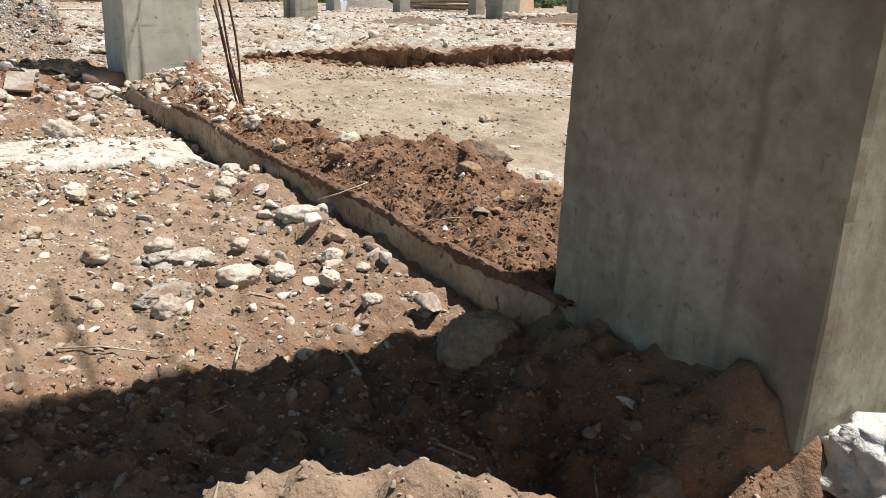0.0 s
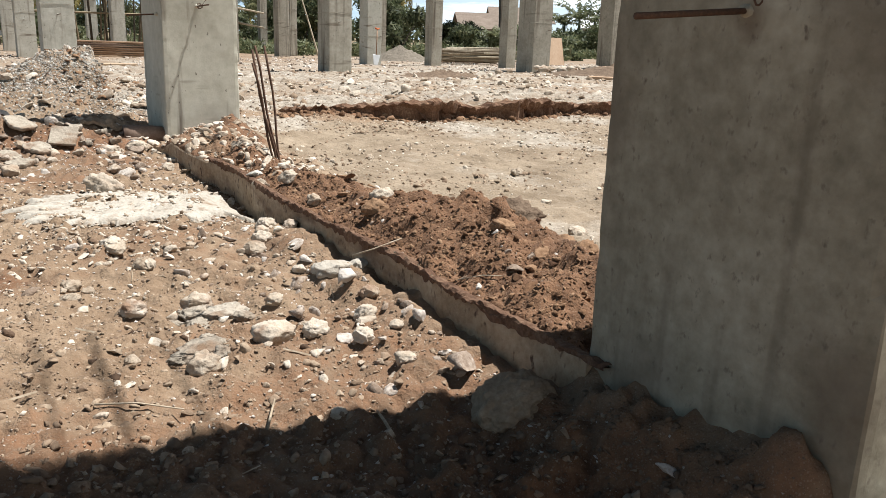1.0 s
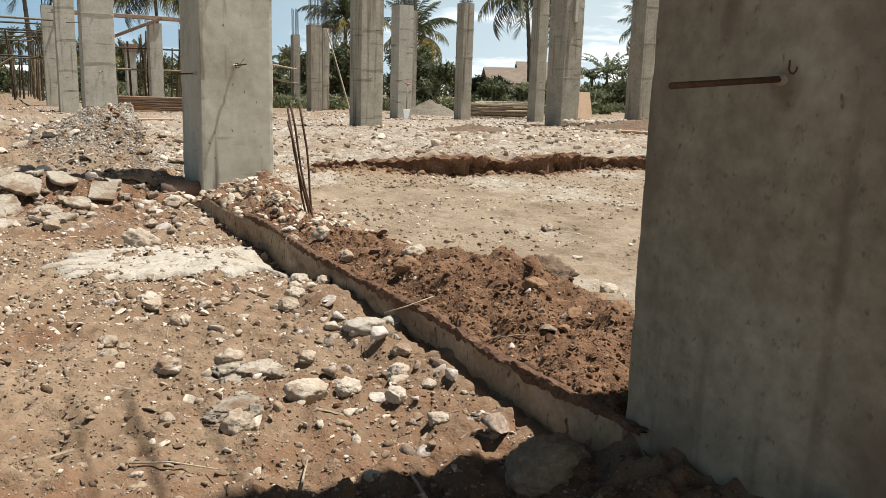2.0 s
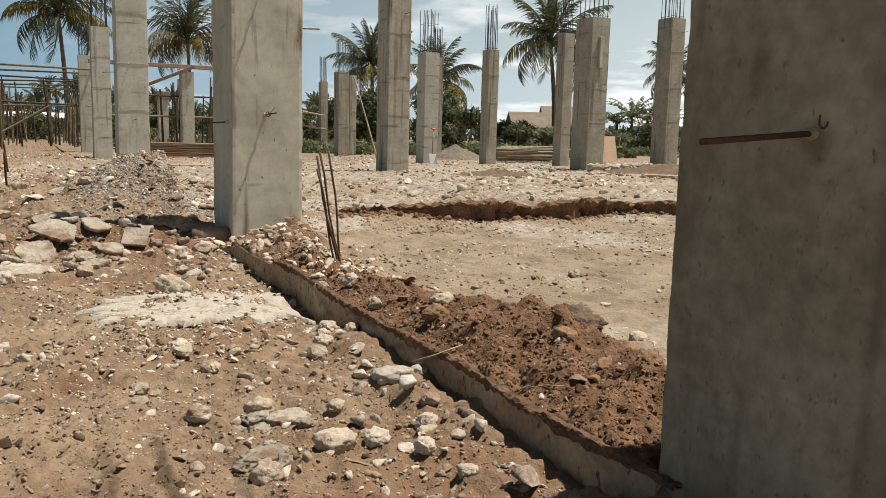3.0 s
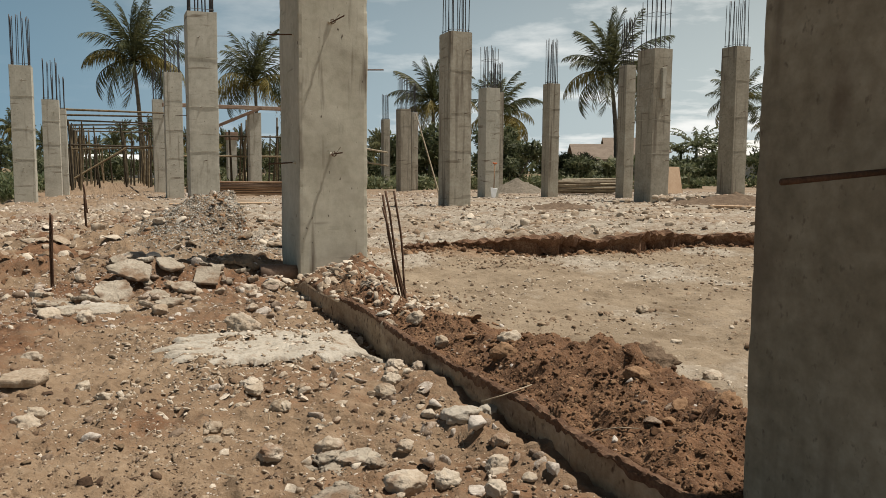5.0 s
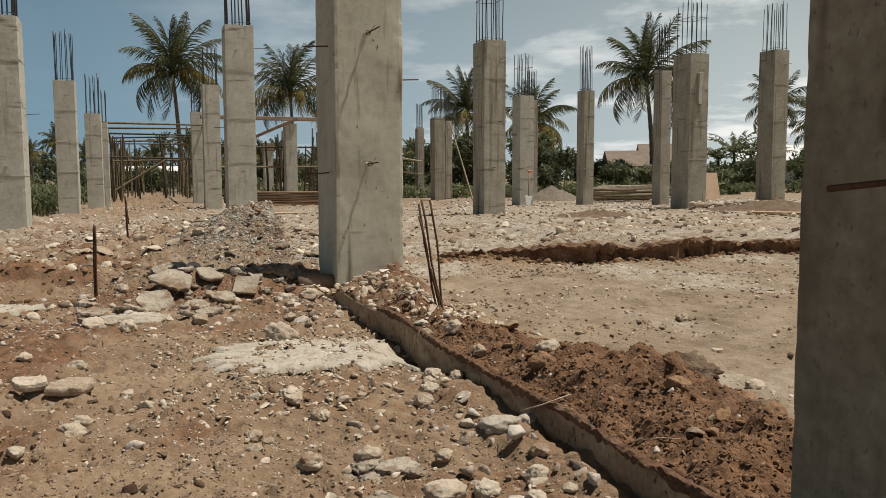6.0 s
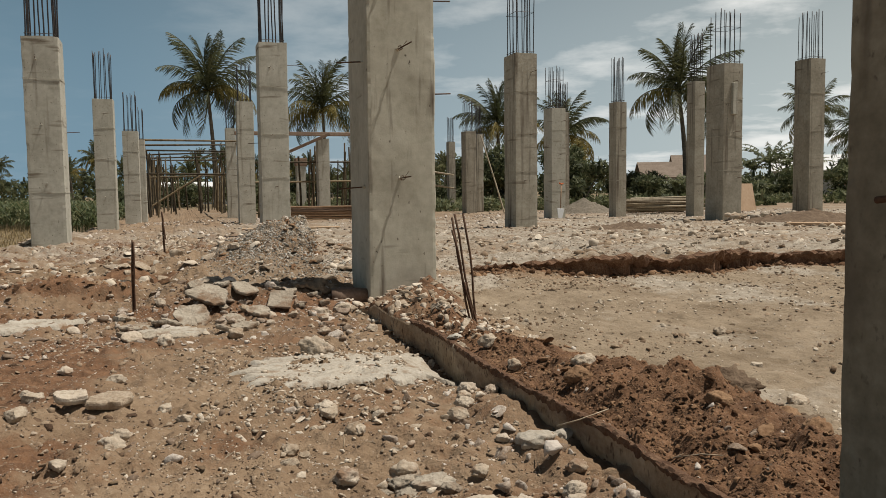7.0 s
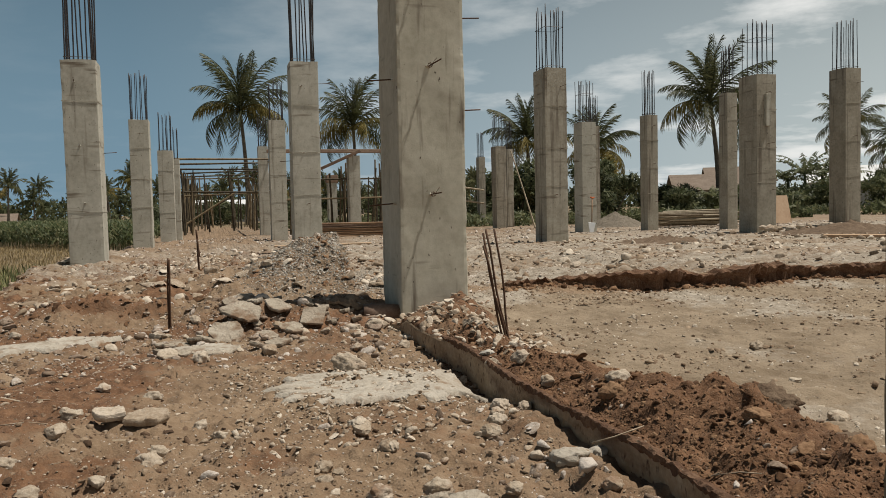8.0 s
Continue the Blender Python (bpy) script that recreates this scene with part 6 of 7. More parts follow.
def pile(x, y, radius, height, mat, label, name, seed):
    n, m_ = 40, 14
    verts, faces = [], []
    for i in range(m_ + 1):
        f = i / m_
        for j in range(n):
            t = 2 * math.pi * j / n
            rr = radius * f * (1 + 0.2 * noise.noise(Vector((math.cos(t) * 1.5, math.sin(t) * 1.5, seed))))
            px, py = x + rr * math.cos(t), y + rr * math.sin(t)
            h = height * (1 - f) ** 1.15 * (1 + 0.25 * noise.noise(Vector((px * 2, py * 2, seed)))) - 0.05 * f
            verts.append((px, py, float(ground(px, py, False)) + h + 0.07 * noise.noise(Vector((px * 7, py * 7, seed))) + 0.05 * noise.noise(Vector((px * 19, py * 19, seed)))))
    for i in range(m_):
        for j in range(n):
            faces.append((i * n + j, (i + 1) * n + j, (i + 1) * n + (j + 1) % n, i * n + (j + 1) % n))
    tagged(part(name, mesh_from(name, verts, faces, True), mat), label, name.replace("_", " "))


GREY_GRIT = material("grey_grit", [(0.085, 0.070, 0.052), (0.155, 0.130, 0.10), (0.25, 0.215, 0.17)], 9, 0.95, 0.9, 0.04, 9)
pile(-2.9, 30.2, 1.4, 0.55, GREY_GRIT, "low grey heap of sand and grit", "grit_mound", 3)
pile(3.0, 18.6, 1.5, 0.22, SPOIL, "low heap of brown soil and stones", "soil_mound", 7)
pile(5.0, 20.5, 1.6, 0.30, SPOIL, "low heap of brown soil and stones", "soil_mound", 9)
pile(-0.6, 15.5, 1.3, 0.10, SPOIL, "thin spread of red-brown soil", "soil_mound", 13)
for i in range(26):
    rr = random.Random(i + 300)
    px, py = 2.5 + rr.uniform(-1.3, 1.6), 19.8 + rr.uniform(-0.8, 0.9)
    rock(px, py, rr.uniform(0.1, 0.3), label="pale building stone in a loose heap", group="heaped building stones", level=3, z=gz(px, py) + rr.uniform(0, 0.12))

# shovel against a column
sh = anchor("shovel", pose(-3.02, 24.0, gz(-3.02, 24.0), -10, 6, 30), "shovel with orange grip leaning on a column", "shovel")
part("handle", tube_mesh("handle", [(0, 0, 0.3), (0, 0, 1.05)], [0.017, 0.016], 8), WOOD, sh)
part("grip", tube_mesh("grip", [(-0.07, 0, 1.08), (0, 0, 1.06), (0.07, 0, 1.08)], [0.02, 0.03, 0.02], 8), PLASTIC_RED, sh, "orange grip")
bm = bmesh.new()
box(bm, (0.24, 0.02, 0.30), Matrix.Translation((0, 0, 0.15)), 0.008)
for v in bm.verts:
    v.co.y += 0.9 * v.co.x ** 2 - 0.06 * v.co.z
    if v.co.z < 0.05:
        v.co.x *= 0.55
part("blade", bm, TIN, sh, "worn pale steel blade")

# leaning plywood sheet behind the far columns
bm = bmesh.new()
box(bm, (1.0, 0.03, 1.05), Matrix.Translation((0, 0, 0.5)), 0.004)
tagged(part("plywood_sheet", bm, PANEL, m=pose(2.85, 29.9, gz(2.85, 29.9) - 0.02, -12, 0, 45)), "tan plywood sheet standing on edge", "plywood")
# bamboo strut leaning on the far pair, and small rails
p = Vector((-6.2, 31.5, gz(-6.2, 31.5)))
bamboo(p, p + Vector((-1.1, 0.6, 3.2)), 0.035, label="pale bamboo strut leaning on a column", mat=BAMBOO_PALE)
for h in (0.95, 1.35):
    q = ab(23.0, 7.2, h)
    bamboo(q, q + Vector((0.75, 0.1, -0.12)), 0.03, label="short bamboo rail sticking out from a column", mat=BAMBOO_PALE)


# ---- palms, bananas, bushes, fields and houses beyond the site ----
def frond_mesh(length, droop, rng, pairs=58, broad=1.0, age=0.5):
    """One feather leaf: an arched midrib with two rows of leaflets, held forward when young and hanging when old. It grows along +x and droops down."""
    verts, faces = [], []
    mid = []
    x = z = 0.0
    for i in range(pairs + 1):
        f = i / pairs
        pitch = 0.55 - droop * f ** 1.5
        mid.append(Vector((x, 0.05 * math.sin(f * 3), z)))
        x += math.cos(pitch) * length / pairs
        z += math.sin(pitch) * length / pairs
    for i in range(pairs):
        r = 0.055 * (1 - i / pairs) + 0.010
        k = len(verts)
        a, b = mid[i], mid[i + 1]
        verts += [a + Vector((0, -r, 0)), a + Vector((0, r, 0)), b + Vector((0, r, 0)), b + Vector((0, -r, 0)), a + Vector((0, 0, -r * 1.4)), b + Vector((0, 0, -r * 1.4))]
        faces += [(k, k + 1, k + 2, k + 3), (k, k + 3, k + 5, k + 4), (k + 1, k + 4, k + 5, k + 2)]
    for i in range(int(pairs * 0.13), pairs + 1):
        f = i / pairs
        ln = length * 0.25 * math.sin(math.pi * min(1, 0.16 + 0.80 * f)) ** 0.6 * rng.uniform(0.7, 1.15)
        d = (mid[i] - mid[i - 1]).normalized()
        for s in (-1, 1):
            if rng.random() < 0.06 + 0.10 * age:
                continue
            out = Vector((0, s, 0)) * rng.uniform(0.35, 0.6 + 0.2 * age) + d * rng.uniform(0.55, 1.1 - 0.4 * age) + Vector((0, 0, -1)) * rng.uniform(0.05 + 0.3 * age, 0.35 + 1.3 * age)
            out.normalize()
            w = d * 0.024 * broad
            k = len(verts)
            m0 = mid[i]
            m1 = m0 + out * ln * 0.5 + Vector((0, 0, -0.05 * ln))
            m2 = m0 + out * ln * 0.9 + Vector((0, 0, -(0.18 + 0.4 * age) * ln))
            verts += [m0 - w * 0.7, m0 + w * 0.7, m1 + w * 1.25, m1 - w * 1.25, m2]
            faces += [(k, k + 1, k + 2, k + 3), (k + 3, k + 2, k + 4)]
    return mesh_from("frond", verts, faces)


FRONDS = FRONDS_FAR = None


def palm(x, y, z, height, reach, seed, lean=(0, 0), dry=0.2, count=34, near=True, label=""):
    global FRONDS, FRONDS_FAR
    if FRONDS is None:
        fr = random.Random(77)
        kinds = ((0.55, 0.0), (0.95, 0.3), (1.35, 0.55), (1.7, 0.8), (2.0, 1.0))
        FRONDS = [frond_mesh(4.0, d, fr, age=g) for d, g in kinds]
        FRONDS_FAR = [frond_mesh(4.0, d, fr, 20, 3.4, g) for d, g in kinds]
    rng = random.Random(seed)
    root = anchor("coconut_palm", pose(x, y, z, 0, 0, rng.uniform(0, 360)), label or "tall coconut palm with arching feathery fronds", "palm tree", "coconut palms")
    inv = root.matrix_basis.to_3x3().inverted()
    tip = inv @ Vector((lean[0], lean[1], 0)) + Vector((0, 0, height))
    n = 26
    pts, radii = [], []
    for i in range(n + 1):
        f = i / n
        p = Vector((tip.x * f ** 1.6, tip.y * f ** 1.6, height * f))
        pts.append(p)
        radii.append((0.20 * (1 - f) ** 3 + 0.175 - 0.045 * f) * (1.05 if i % 2 else 0.95))
    part("trunk", tube_mesh("trunk", pts, radii, 9), BARK, root)
    bm = bmesh.new()
    for i in range(7):
        t = i * 0.9
        g = bmesh.ops.create_icosphere(bm, subdivisions=2, radius=0.13)
        bmesh.ops.translate(bm, verts=g["verts"], vec=tip + Vector((0.26 * math.cos(t), 0.26 * math.sin(t), -0.25 + 0.05 * (i % 3))))
    part("coconuts", bm, LEAF, root, "cluster of green-brown nuts")
    for i in range(count):
        f = (i + 0.5) / count
        t = i * 2.39996 + rng.uniform(-0.25, 0.25)
        k = min(4, int(f * 4.6))
        # upright young leaves first, hanging old ones last
        up = -74 + 124 * f ** 1.2 + rng.uniform(-10, 10)
        me = FRONDS[k] if near else FRONDS_FAR[k]
        sc = reach / 3.3 * rng.uniform(0.82, 1.1) * (0.9 if f < 0.2 else 1.0)
        m = Matrix.Translation(tip) @ pose(0, 0, 0, 0, 0, math.degrees(t)) @ pose(0, 0, 0, 0, up, 0) @ pose(0, 0, 0, rng.uniform(-22, 22), 0, rng.uniform(-12, 12)) @ Matrix.Diagonal((sc, sc, sc, 1))
        ob = new("frond", me)
        ob.parent = root
        ob.matrix_basis = m
        if not me.materials:
            me.materials.append(FROND)
        if f > 0.62 and rng.random() < dry * 3:
            ob.material_slots[0].link = "OBJECT"
            ob.material_slots[0].material = FROND_DRY
    return root


PALMS = [(-36.0, 58.8, 9.9, 4.5, 1, (-0.6, 0)), (-30.3, 68.5, 9.1, 4.1, 2, (-0.3, 0)), (-13.0, 64.5, 6.5, 3.5, 3, (-0.2, 0)), (-8.3, 69.8, 6.0, 3.3, 4, (0, 0)),
         (1.7, 59.5, 8.1, 3.9, 5, (-0.7, 0)), (12.2, 72.0, 7.0, 2.6, 6, (-0.2, 0)), (17.0, 79.0, 5.2, 3.0, 7, (0.2, 0))]
for px, py, ht, rc, sd, ln in PALMS:
    palm(px, py, gz(px, py) - 0.2, ht, rc, sd, ln, 0.35 if sd in (4,) else 0.15)
for i in range(56):
    rr = random.Random(500 + i)
    t = radians(-56 + 44 * i / 55 + rr.uniform(-1, 1))
    d = rr.uniform(170, 240)
    px, py = math.sin(t) * d, math.cos(t) * d
    palm(px, py, -1.0, rr.uniform(4.5, 10.0), 3.4, 600 + i, (rr.uniform(-1, 1), 0), 0.1, 20, False, label="distant coconut palm on the skyline beyond the fields")


def leaf_cloud(name, blobs, n, size, mat, label, seed, category="bush", kind="", long=1.6):
    """Many small leaf blades in uneven clumps. blobs: (x, y, z, rx, ry, rz)."""
    rng = np.random.RandomState(seed)
    bl = np.array(blobs, float)
    vol = bl[:, 3] * bl[:, 4] * bl[:, 5]
    pick = rng.choice(len(bl), n, p=vol / vol.sum())
    d = rng.normal(size=(n, 3))
    d /= np.linalg.norm(d, axis=1)[:, None]
    r = rng.uniform(0.35, 1.0, n) ** 0.5 * (1 + 0.25 * np.sin(d[:, 0] * 7 + pick) * np.cos(d[:, 1] * 9))
    c = bl[pick, :3] + d * r[:, None] * bl[pick, 3:]
    u = rng.normal(size=(n, 3))
    u /= np.linalg.norm(u, axis=1)[:, None]
    w = np.cross(u, d + 0.3 * rng.normal(size=(n, 3)))
    w /= np.linalg.norm(w, axis=1)[:, None] + 1e-6
    s = size * rng.uniform(0.6, 1.3, n)[:, None]
    v = np.stack([c - u * s * long / 2, c + w * s * 0.35, c + u * s * long / 2, c - w * s * 0.35], 1).reshape(-1, 3)
    f = (np.arange(n) * 4)[:, None] + np.array([[0, 1, 2, 3]])
    me = bpy.data.meshes.new(name)
    me.vertices.add(len(v))
    me.vertices.foreach_set("co", v.astype(np.float32).ravel())
    me.loops.add(f.size)
    me.loops.foreach_set("vertex_index", f.astype(np.int32).ravel())
    me.polygons.add(n)
    me.polygons.foreach_set("loop_start", (np.arange(n) * 4).astype(np.int32))
    me.update(calc_edges=True)
    me.materials.append(mat)
    return tagged(new(name, me), label, category, kind=kind)


def bush(x, y, w, h, n, mat, seed, label, name="bush", leaf=0.2):
    h = h * 1.25
    rng = random.Random(seed)
    g = gz(x, y)
    root = anchor(name, pose(x, y, g), label, "bush", "bushes behind the site")
    blobs = []
    for i in range(9):
        bx, bz = rng.uniform(-0.5, 0.5) * w, rng.uniform(0.15, 0.75) * h
        blobs.append((bx, rng.uniform(-0.3, 0.3) * w, bz, w * rng.uniform(0.14, 0.26), w * 0.2, h * rng.uniform(0.16, 0.28)))
    cloud = leaf_cloud("foliage", blobs, int(n * 1.5), leaf * 0.9, mat, "", seed, long=2.4)
    del cloud["category"]
    cloud.parent = root
    for i in range(4):
        bx, by, bz = blobs[i][:3]
        st = part("stem", tube_mesh("stem", [(bx * 0.2, by * 0.2, -0.1), (bx * 0.6, by * 0.6, bz * 0.5), (bx, by, bz)], [0.06, 0.045, 0.02], 6), BARK, root)
    return root


def banana(x, y, h, seed):
    rng = random.Random(seed)
    g = gz(x, y)
    root = anchor("banana_plant", pose(x, y, g, 0, 0, rng.uniform(0, 360)), "banana plant with broad torn leaves", "banana plant", "banana plants behind the site")
    part("stem", tube_mesh("stem", [(0, 0, -0.1), (0.03, 0, h * 0.3), (0, 0.02, h * 0.55)], [0.13, 0.11, 0.08], 9), LEAF, root)
    for i in range(15):
        t = i * 2.4 + rng.uniform(-0.3, 0.3)
        ln, up = h * rng.uniform(0.45, 0.68), rng.uniform(0.35, 1.35)
        verts, faces = [], []
        n = 16
        rib = []
        for k in range(n + 1):
            f = k / n
            rib.append(Vector((ln * f * math.cos(up * 0.75), 0, h * 0.5 + ln * (math.sin(up) * f - 0.5 * f * f))))
        for k in range(n):
            f = (k + 0.5) / n
            d = rib[k + 1] - rib[k]
            for s in (-1, 1):
                if rng.random() < 0.18:
                    continue
                wd = 0.30 * math.sin(math.pi * min(1, 0.10 + 0.88 * f)) ** 0.6 * rng.uniform(0.55, 1.1)
                hang = Vector((0.35 * wd, s * wd * 0.8, -wd * rng.uniform(0.25, 0.85)))
                j = len(verts)
                verts += [rib[k] + d * 0.05, rib[k + 1] - d * 0.02, rib[k + 1] - d * 0.25 + hang, rib[k] + d * 0.15 + hang * rng.uniform(0.8, 1.0)]
                faces.append((j, j + 1, j + 2, j + 3))
        part("leaf", mesh_from("leaf", verts, faces), LEAF, root, m=pose(0, 0, 0, 0, 0, math.degrees(t)))


for bx, by, bw, bh, bn, bm_, sd in ((-15.5, 52, 5, 2.6, 2600, LEAF_DARK, 1), (-11.5, 50, 4, 2.8, 2600, LEAF, 2), (-7.5, 50, 5, 3.4, 3600, LEAF, 3), (-5.0, 47, 3.4, 2.6, 2400, LEAF_DARK, 4), (-21, 55, 6, 2.6, 2600, LEAF_DARK, 5),
                                   (-6.6, 56, 3.0, 4.4, 1800, FROND_DRY, 6), (0.6, 56, 5.5, 1.9, 2600, LEAF, 7), (4.0, 58, 4, 1.6, 2000, LEAF, 8), (8.6, 58, 7, 1.9, 3200, LEAF, 9), (13.5, 58, 6, 2.2, 2600, LEAF_DARK, 10), (18.5, 60, 6, 2.4, 2600, LEAF, 11), (-2.2, 60, 3.5, 2.4, 1800, LEAF_DARK, 12),
                                   (-46, 60, 7, 2.6, 2600, LEAF_DARK, 13), (-41, 64, 7, 2.2, 2600, LEAF, 14), (-36, 67, 7, 2.4, 2600, LEAF_DARK, 15), (-51, 56, 7, 2.2, 2400, LEAF, 16), (-28, 66, 7, 2.6, 2600, LEAF_DARK, 17), (-33, 62, 5, 1.8, 1800, LEAF, 18)):
    bush(bx, by, bw, bh, bn, bm_, sd, "dense green bush at the edge of the site" if bm_ is not FROND_DRY else "yellowing bush beneath a palm")
for bx, by, ht, sd in ((7.2, 59.6, 4.3, 1), (8.4, 60.5, 4.0, 2), (6.3, 61, 3.6, 3), (9.3, 59.0, 3.5, 4), (-1.0, 57, 2.2, 5), (0.8, 54.5, 2.0, 6), (2.2, 55, 2.1, 7), (15.3, 60, 3.2, 8), (-10.2, 49, 2.4, 9)):
    banana(bx, by, ht * 1.2, sd)


def weeds():
    """Low rank growth at the back of the site."""
    rng = random.Random(63)
    blobs = []
    for i in range(150):
        x, y = rng.uniform(-26, 24), rng.uniform(37, 58)
        blobs.append((x, y, gz(x, y) + 0.15, rng.uniform(0.6, 1.6), rng.uniform(0.5, 1.2), rng.uniform(0.2, 0.6)))
    leaf_cloud("weeds", blobs, 26000, 0.16, LEAF, "low green and brown weeds behind the site", 21, "weeds", "stuff", 2.4)


weeds()


def tree_belt():
    """Woods on the horizon, as one mass of leaves."""
    rng = random.Random(31)
    blobs = []
    for i in range(130):
        t = radians(-70 + 120 * i / 129)
        d = rng.uniform(215, 290)
        blobs.append((math.sin(t) * d, math.cos(t) * d, rng.uniform(0.5, 4.0), rng.uniform(6, 12), 6, rng.uniform(2.5, 5.0)))
    leaf_cloud("far_woods", blobs, 40000, 1.1, LEAF_DARK, "dark belt of distant trees on the horizon", 9, "woods", "stuff", 1.3)


tree_belt()


def maize_field():
    """Rows of maize on the lower field."""
    rng = np.random.RandomState(17)
    verts, faces = [], []
    k = 0
    for row in range(16):
        y0 = 30 + row * 0.85
        for i in range(300):
            x = -60 + i * 0.2 + rng.uniform(-0.05, 0.05)
            y = y0 + (-x - 20) * 0.42 + rng.uniform(-0.1, 0.1)
            if (GC * x + GS * y) > -4.0:
                continue
            z = float(ground(x, y, False))
            h = 1.35 + rng.uniform(-0.2, 0.25)
            for j in range(5):
                t = rng.uniform(0, 6.283)
                b0 = h * (0.25 + 0.15 * j)
                ln = rng.uniform(0.4, 0.65)
                dx, dy = math.cos(t), math.sin(t)
                wx, wy = -dy * 0.045, dx * 0.045
                verts += [(x - wx, y - wy, z + b0), (x + wx, y + wy, z + b0), (x + dx * ln * 0.5 + wx, y + dy * ln * 0.5 + wy, z + b0 + 0.28), (x + dx * ln * 0.5 - wx, y + dy * ln * 0.5 - wy, z + b0 + 0.28), (x + dx * ln, y + dy * ln, z + b0 + 0.05)]
                faces += [(k, k + 1, k + 2, k + 3), (k + 3, k + 2, k + 4)]
                k += 5
            verts += [(x - 0.015, y, z - 0.05), (x + 0.015, y, z - 0.05), (x, y, z + h * 1.15)]
            faces.append((k, k + 1, k + 2))
            k += 3
    tagged(part("maize", mesh_from("maize", verts, faces), CORN), "field of green maize below the building site", "maize", kind="stuff")


maize_field()


def house(x, y, rz, w, d, h, rise, roof_mat, wall_mat, label, windows=()):
    g = gz(x, y)
    root = anchor("house", pose(x, y, g, 0, 0, rz), label, "house", "houses beyond the site")
    bm = bmesh.new()
    t = 0.15
    for sx, sy, lx, ly in ((0, -d / 2, w, t), (0, d / 2, w, t), (-w / 2, 0, t, d - t), (w / 2, 0, t, d - t)):
        box(bm, (lx, ly, h + 0.4), Matrix.Translation((sx, sy, h / 2 - 0.2)))
    # gable triangles
    for s in (-1, 1):
        vs = [bm.verts.new((s * (w / 2 - 0.02), -d / 2, h)), bm.verts.new((s * (w / 2 - 0.02), d / 2, h)), bm.verts.new((s * (w / 2 - 0.02), 0, h + rise - 0.05))]
        bm.faces.new(vs)
    part("wall", bm, wall_mat, root)
    over = 0.5
    for s in (-1, 1):
        ln = math.hypot(d / 2 + over, rise * (d / 2 + over) / (d / 2))
        ang = math.degrees(math.atan2(rise, d / 2))
        plane = Matrix.Translation((0, s * (d / 4 + over / 2), h + rise / 2 - rise * over / d + 0.06)) @ pose(0, 0, 0, -s * ang if s > 0 else ang)
        bm = bmesh.new()
        box(bm, (w + 2 * over, ln, 0.04))
        roof = part("roof", bm, roof_mat, root, m=plane)
        nrow = 9
        for i in range(nrow):
            bm = bmesh.new()
            box(bm, (w + 2 * over, ln / nrow + 0.03, 0.04), pose(0, -ln / 2 + (i + 0.5) * ln / nrow, 0.045, 2.5))
            part("tile_course", bm, roof_mat, roof)
    for wx, wz, ww, wh in windows:
        bm = bmesh.new()
        for ox, oz, bw, bh in ((0, wh / 2, ww + 0.1, 0.08), (0, -wh / 2, ww + 0.1, 0.08), (-ww / 2, 0, 0.08, wh), (ww / 2, 0, 0.08, wh)):
            box(bm, (bw, 0.1, bh), Matrix.Translation((wx + ox, -d / 2 - t / 2 - 0.03, wz + oz)))
        wf = part("window", bm, WOOD, root)
        bm = bmesh.new()
        box(bm, (ww, 0.03, wh), Matrix.Translation((wx, -d / 2 - t / 2 - 0.02, wz)))
        part("pane", bm, GLASS, wf)


GLASS = material("window_glass", [(0.03, 0.035, 0.04), (0.05, 0.055, 0.06)], 1, 0.12, 0.02, 0.1)
house(0.6, 84, 8, 5.4, 7.0, 2.1, 1.4, TILE, PLASTER, "low house with a faded tile roof and grey walls", ((-1.6, 1.5, 1.0, 1.1), (1.4, 1.5, 1.0, 1.1)))
house(4.6, 98, 4, 6.5, 8.0, 3.1, 1.6, TILE, PLASTER, "house with a reddish tile roof behind the bushes", ((0, 1.6, 1.1, 1.2),))
house(16.0, 92, -10, 8.5, 8.0, 2.5, 1.5, TIN, PLASTER, "low house with a white sheet-metal roof", ((-2, 1.4, 1.0, 1.0), (2, 1.4, 1.0, 1.0)))
house(-54, 82, 34, 10, 7.0, 1.9, 0.5, TIN, PLASTER, "low pale house seen beyond the bamboo props")
house(-150, 138, 40, 9, 7.0, 1.2, 1.5, TILE, PLASTER, "distant house with a tile roof across the fields")


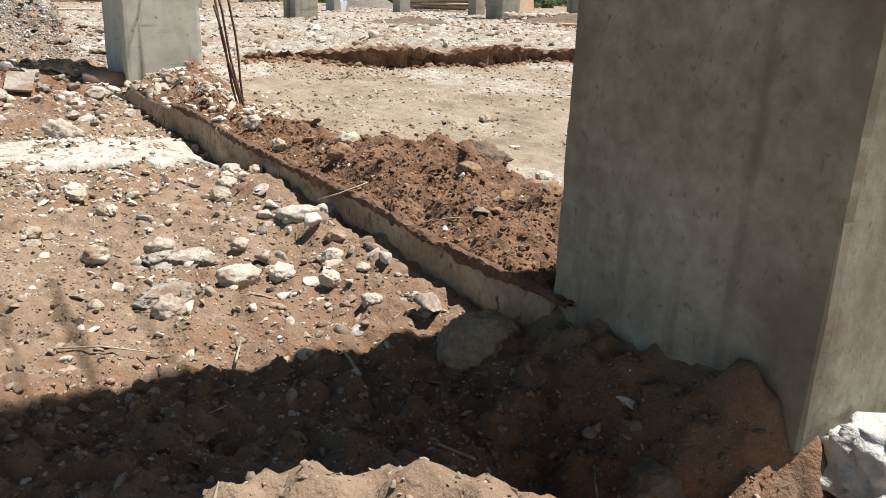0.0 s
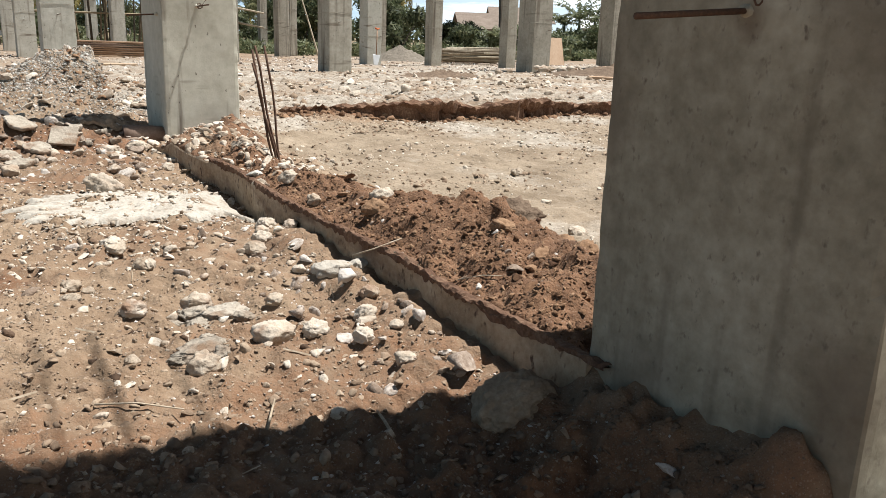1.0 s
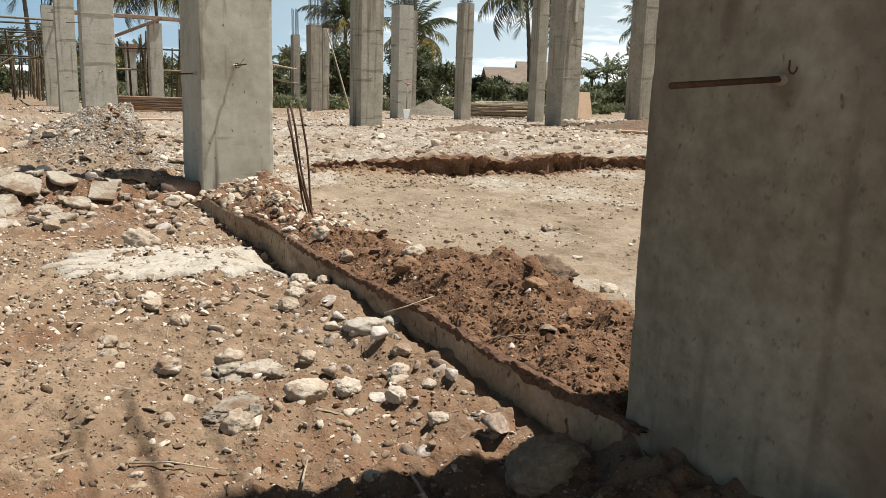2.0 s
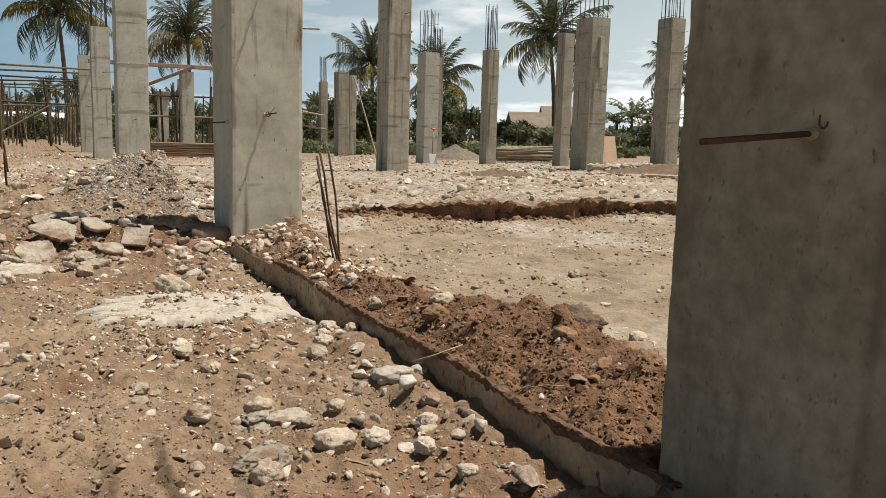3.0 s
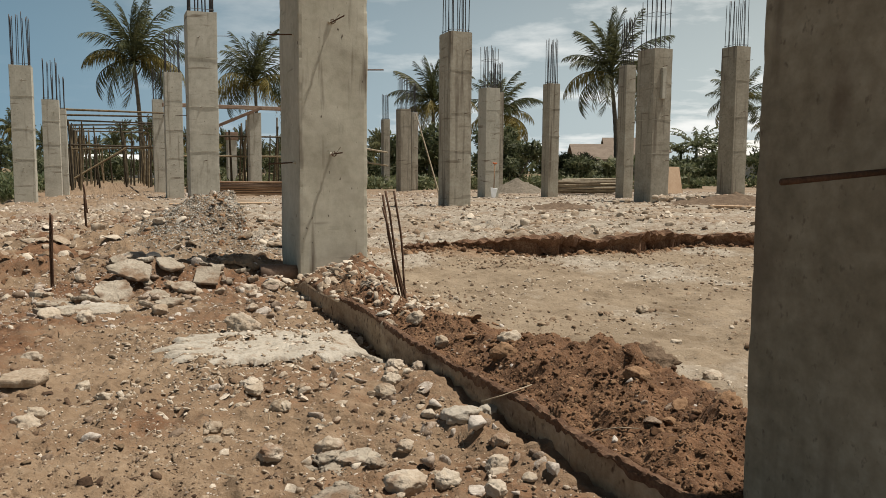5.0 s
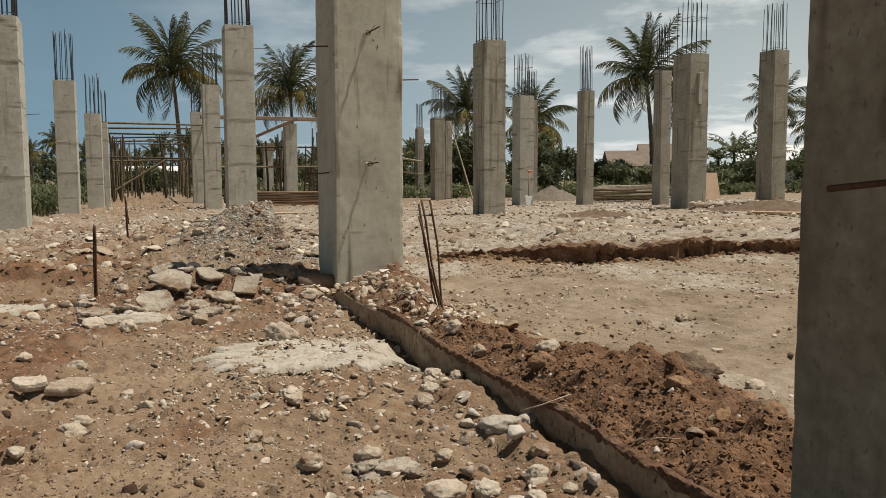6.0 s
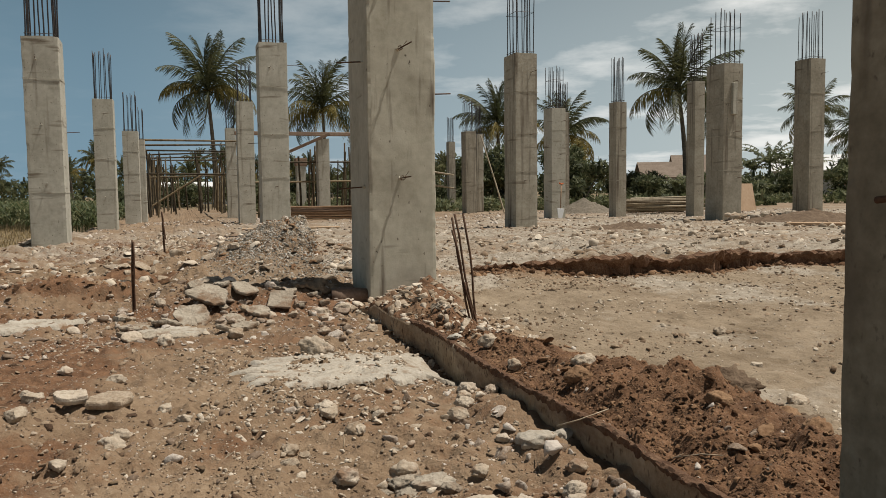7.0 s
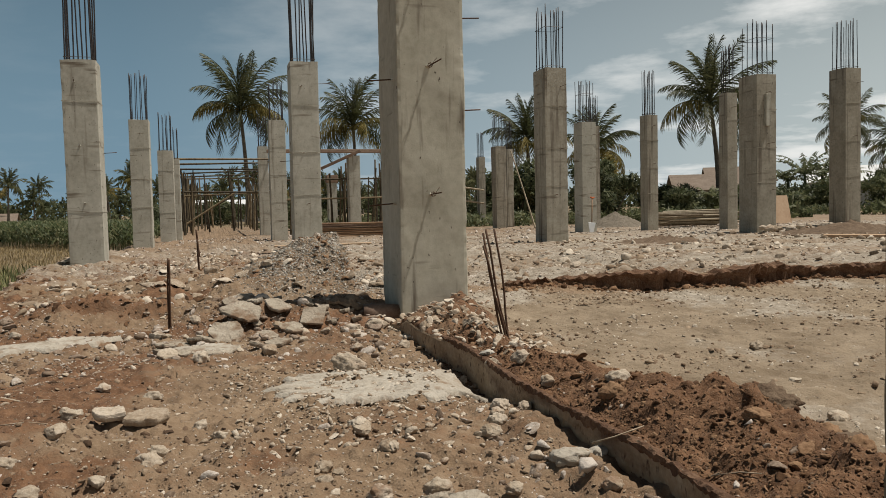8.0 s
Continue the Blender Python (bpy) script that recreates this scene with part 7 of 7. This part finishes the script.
# ---- grass of the lower fields ----
STUBBLE = material("dry_field_grass", [(0.15, 0.112, 0.055), (0.27, 0.20, 0.10), (0.38, 0.29, 0.155)], 0.5, 0.8, 0.1, 0.05, 8, island=0.5)
VERGE = material("green_verge_grass", [(0.05, 0.062, 0.022), (0.10, 0.115, 0.045), (0.19, 0.185, 0.08)], 0.8, 0.7, 0.1, 0.05, 8, island=0.5)


def grass_blades(name, places, heights, mat, label, seed):
    """Bent blades, two faces each, as one mass."""
    rng = np.random.RandomState(seed)
    x, y = places
    n = len(x)
    z = on_sheet(x, y)
    t = rng.uniform(0, 6.283, n)
    dx, dy = np.cos(t), np.sin(t)
    w = heights * rng.uniform(0.03, 0.06, n)
    lean = heights * rng.uniform(0.1, 0.6, n)
    base = np.stack([x, y, z - 0.03], -1)
    wide = np.stack([-dy * w, dx * w, w * 0], -1)
    mid = base + np.stack([dx * lean * 0.35, dy * lean * 0.35, heights * 0.6], -1)
    tip = base + np.stack([dx * lean, dy * lean, heights], -1)
    v = np.stack([base - wide, base + wide, mid + wide * 0.8, mid - wide * 0.8, tip], 1).reshape(-1, 3)
    k = np.arange(n)[:, None] * 5
    faces = [tuple(q) for q in (k + np.array([[0, 1, 2, 3]]))] + [tuple(q) for q in (k + np.array([[3, 2, 4]]))]
    tagged(part(name, mesh_from(name, v, faces), mat), label, "grass", kind="stuff")


RF = np.random.RandomState(71)
pl = in_plan(40000, 20, 56, -24, -3.9, RF, lambda a, b: step(5.2, 6.4, -b + 0.8 * fbm(a, b, 3.0, 2, 151)) * (b > -0.36 * a))
grass_blades("field_grass", pl, RF.uniform(0.10, 0.24, len(pl[0])), STUBBLE, "dry yellow grass on the field below the site", 1)
pl = in_plan(9000, 9, 30, -8.0, -2.9, RF, lambda a, b: np.clip(0.5 + 1.5 * fbm(a, b, 1.2, 2, 152), 0.05, 1) * step(3.1, 3.8, -b))
grass_blades("verge_grass", pl, RF.uniform(0.12, 0.40, len(pl[0])), VERGE, "rank green grass on the verge below the bank", 2)
g = gz(-12.14, 11.9)
tagged(part("wooden_peg", tube_mesh("wooden_peg", [(-12.14, 11.9, g - 0.1), (-12.13, 11.9, g + 0.17), (-12.12, 11.9, g + 0.34)], [0.045, 0.045, 0.035], 7), WOOD), "short pale wooden peg at the site's edge", "peg")
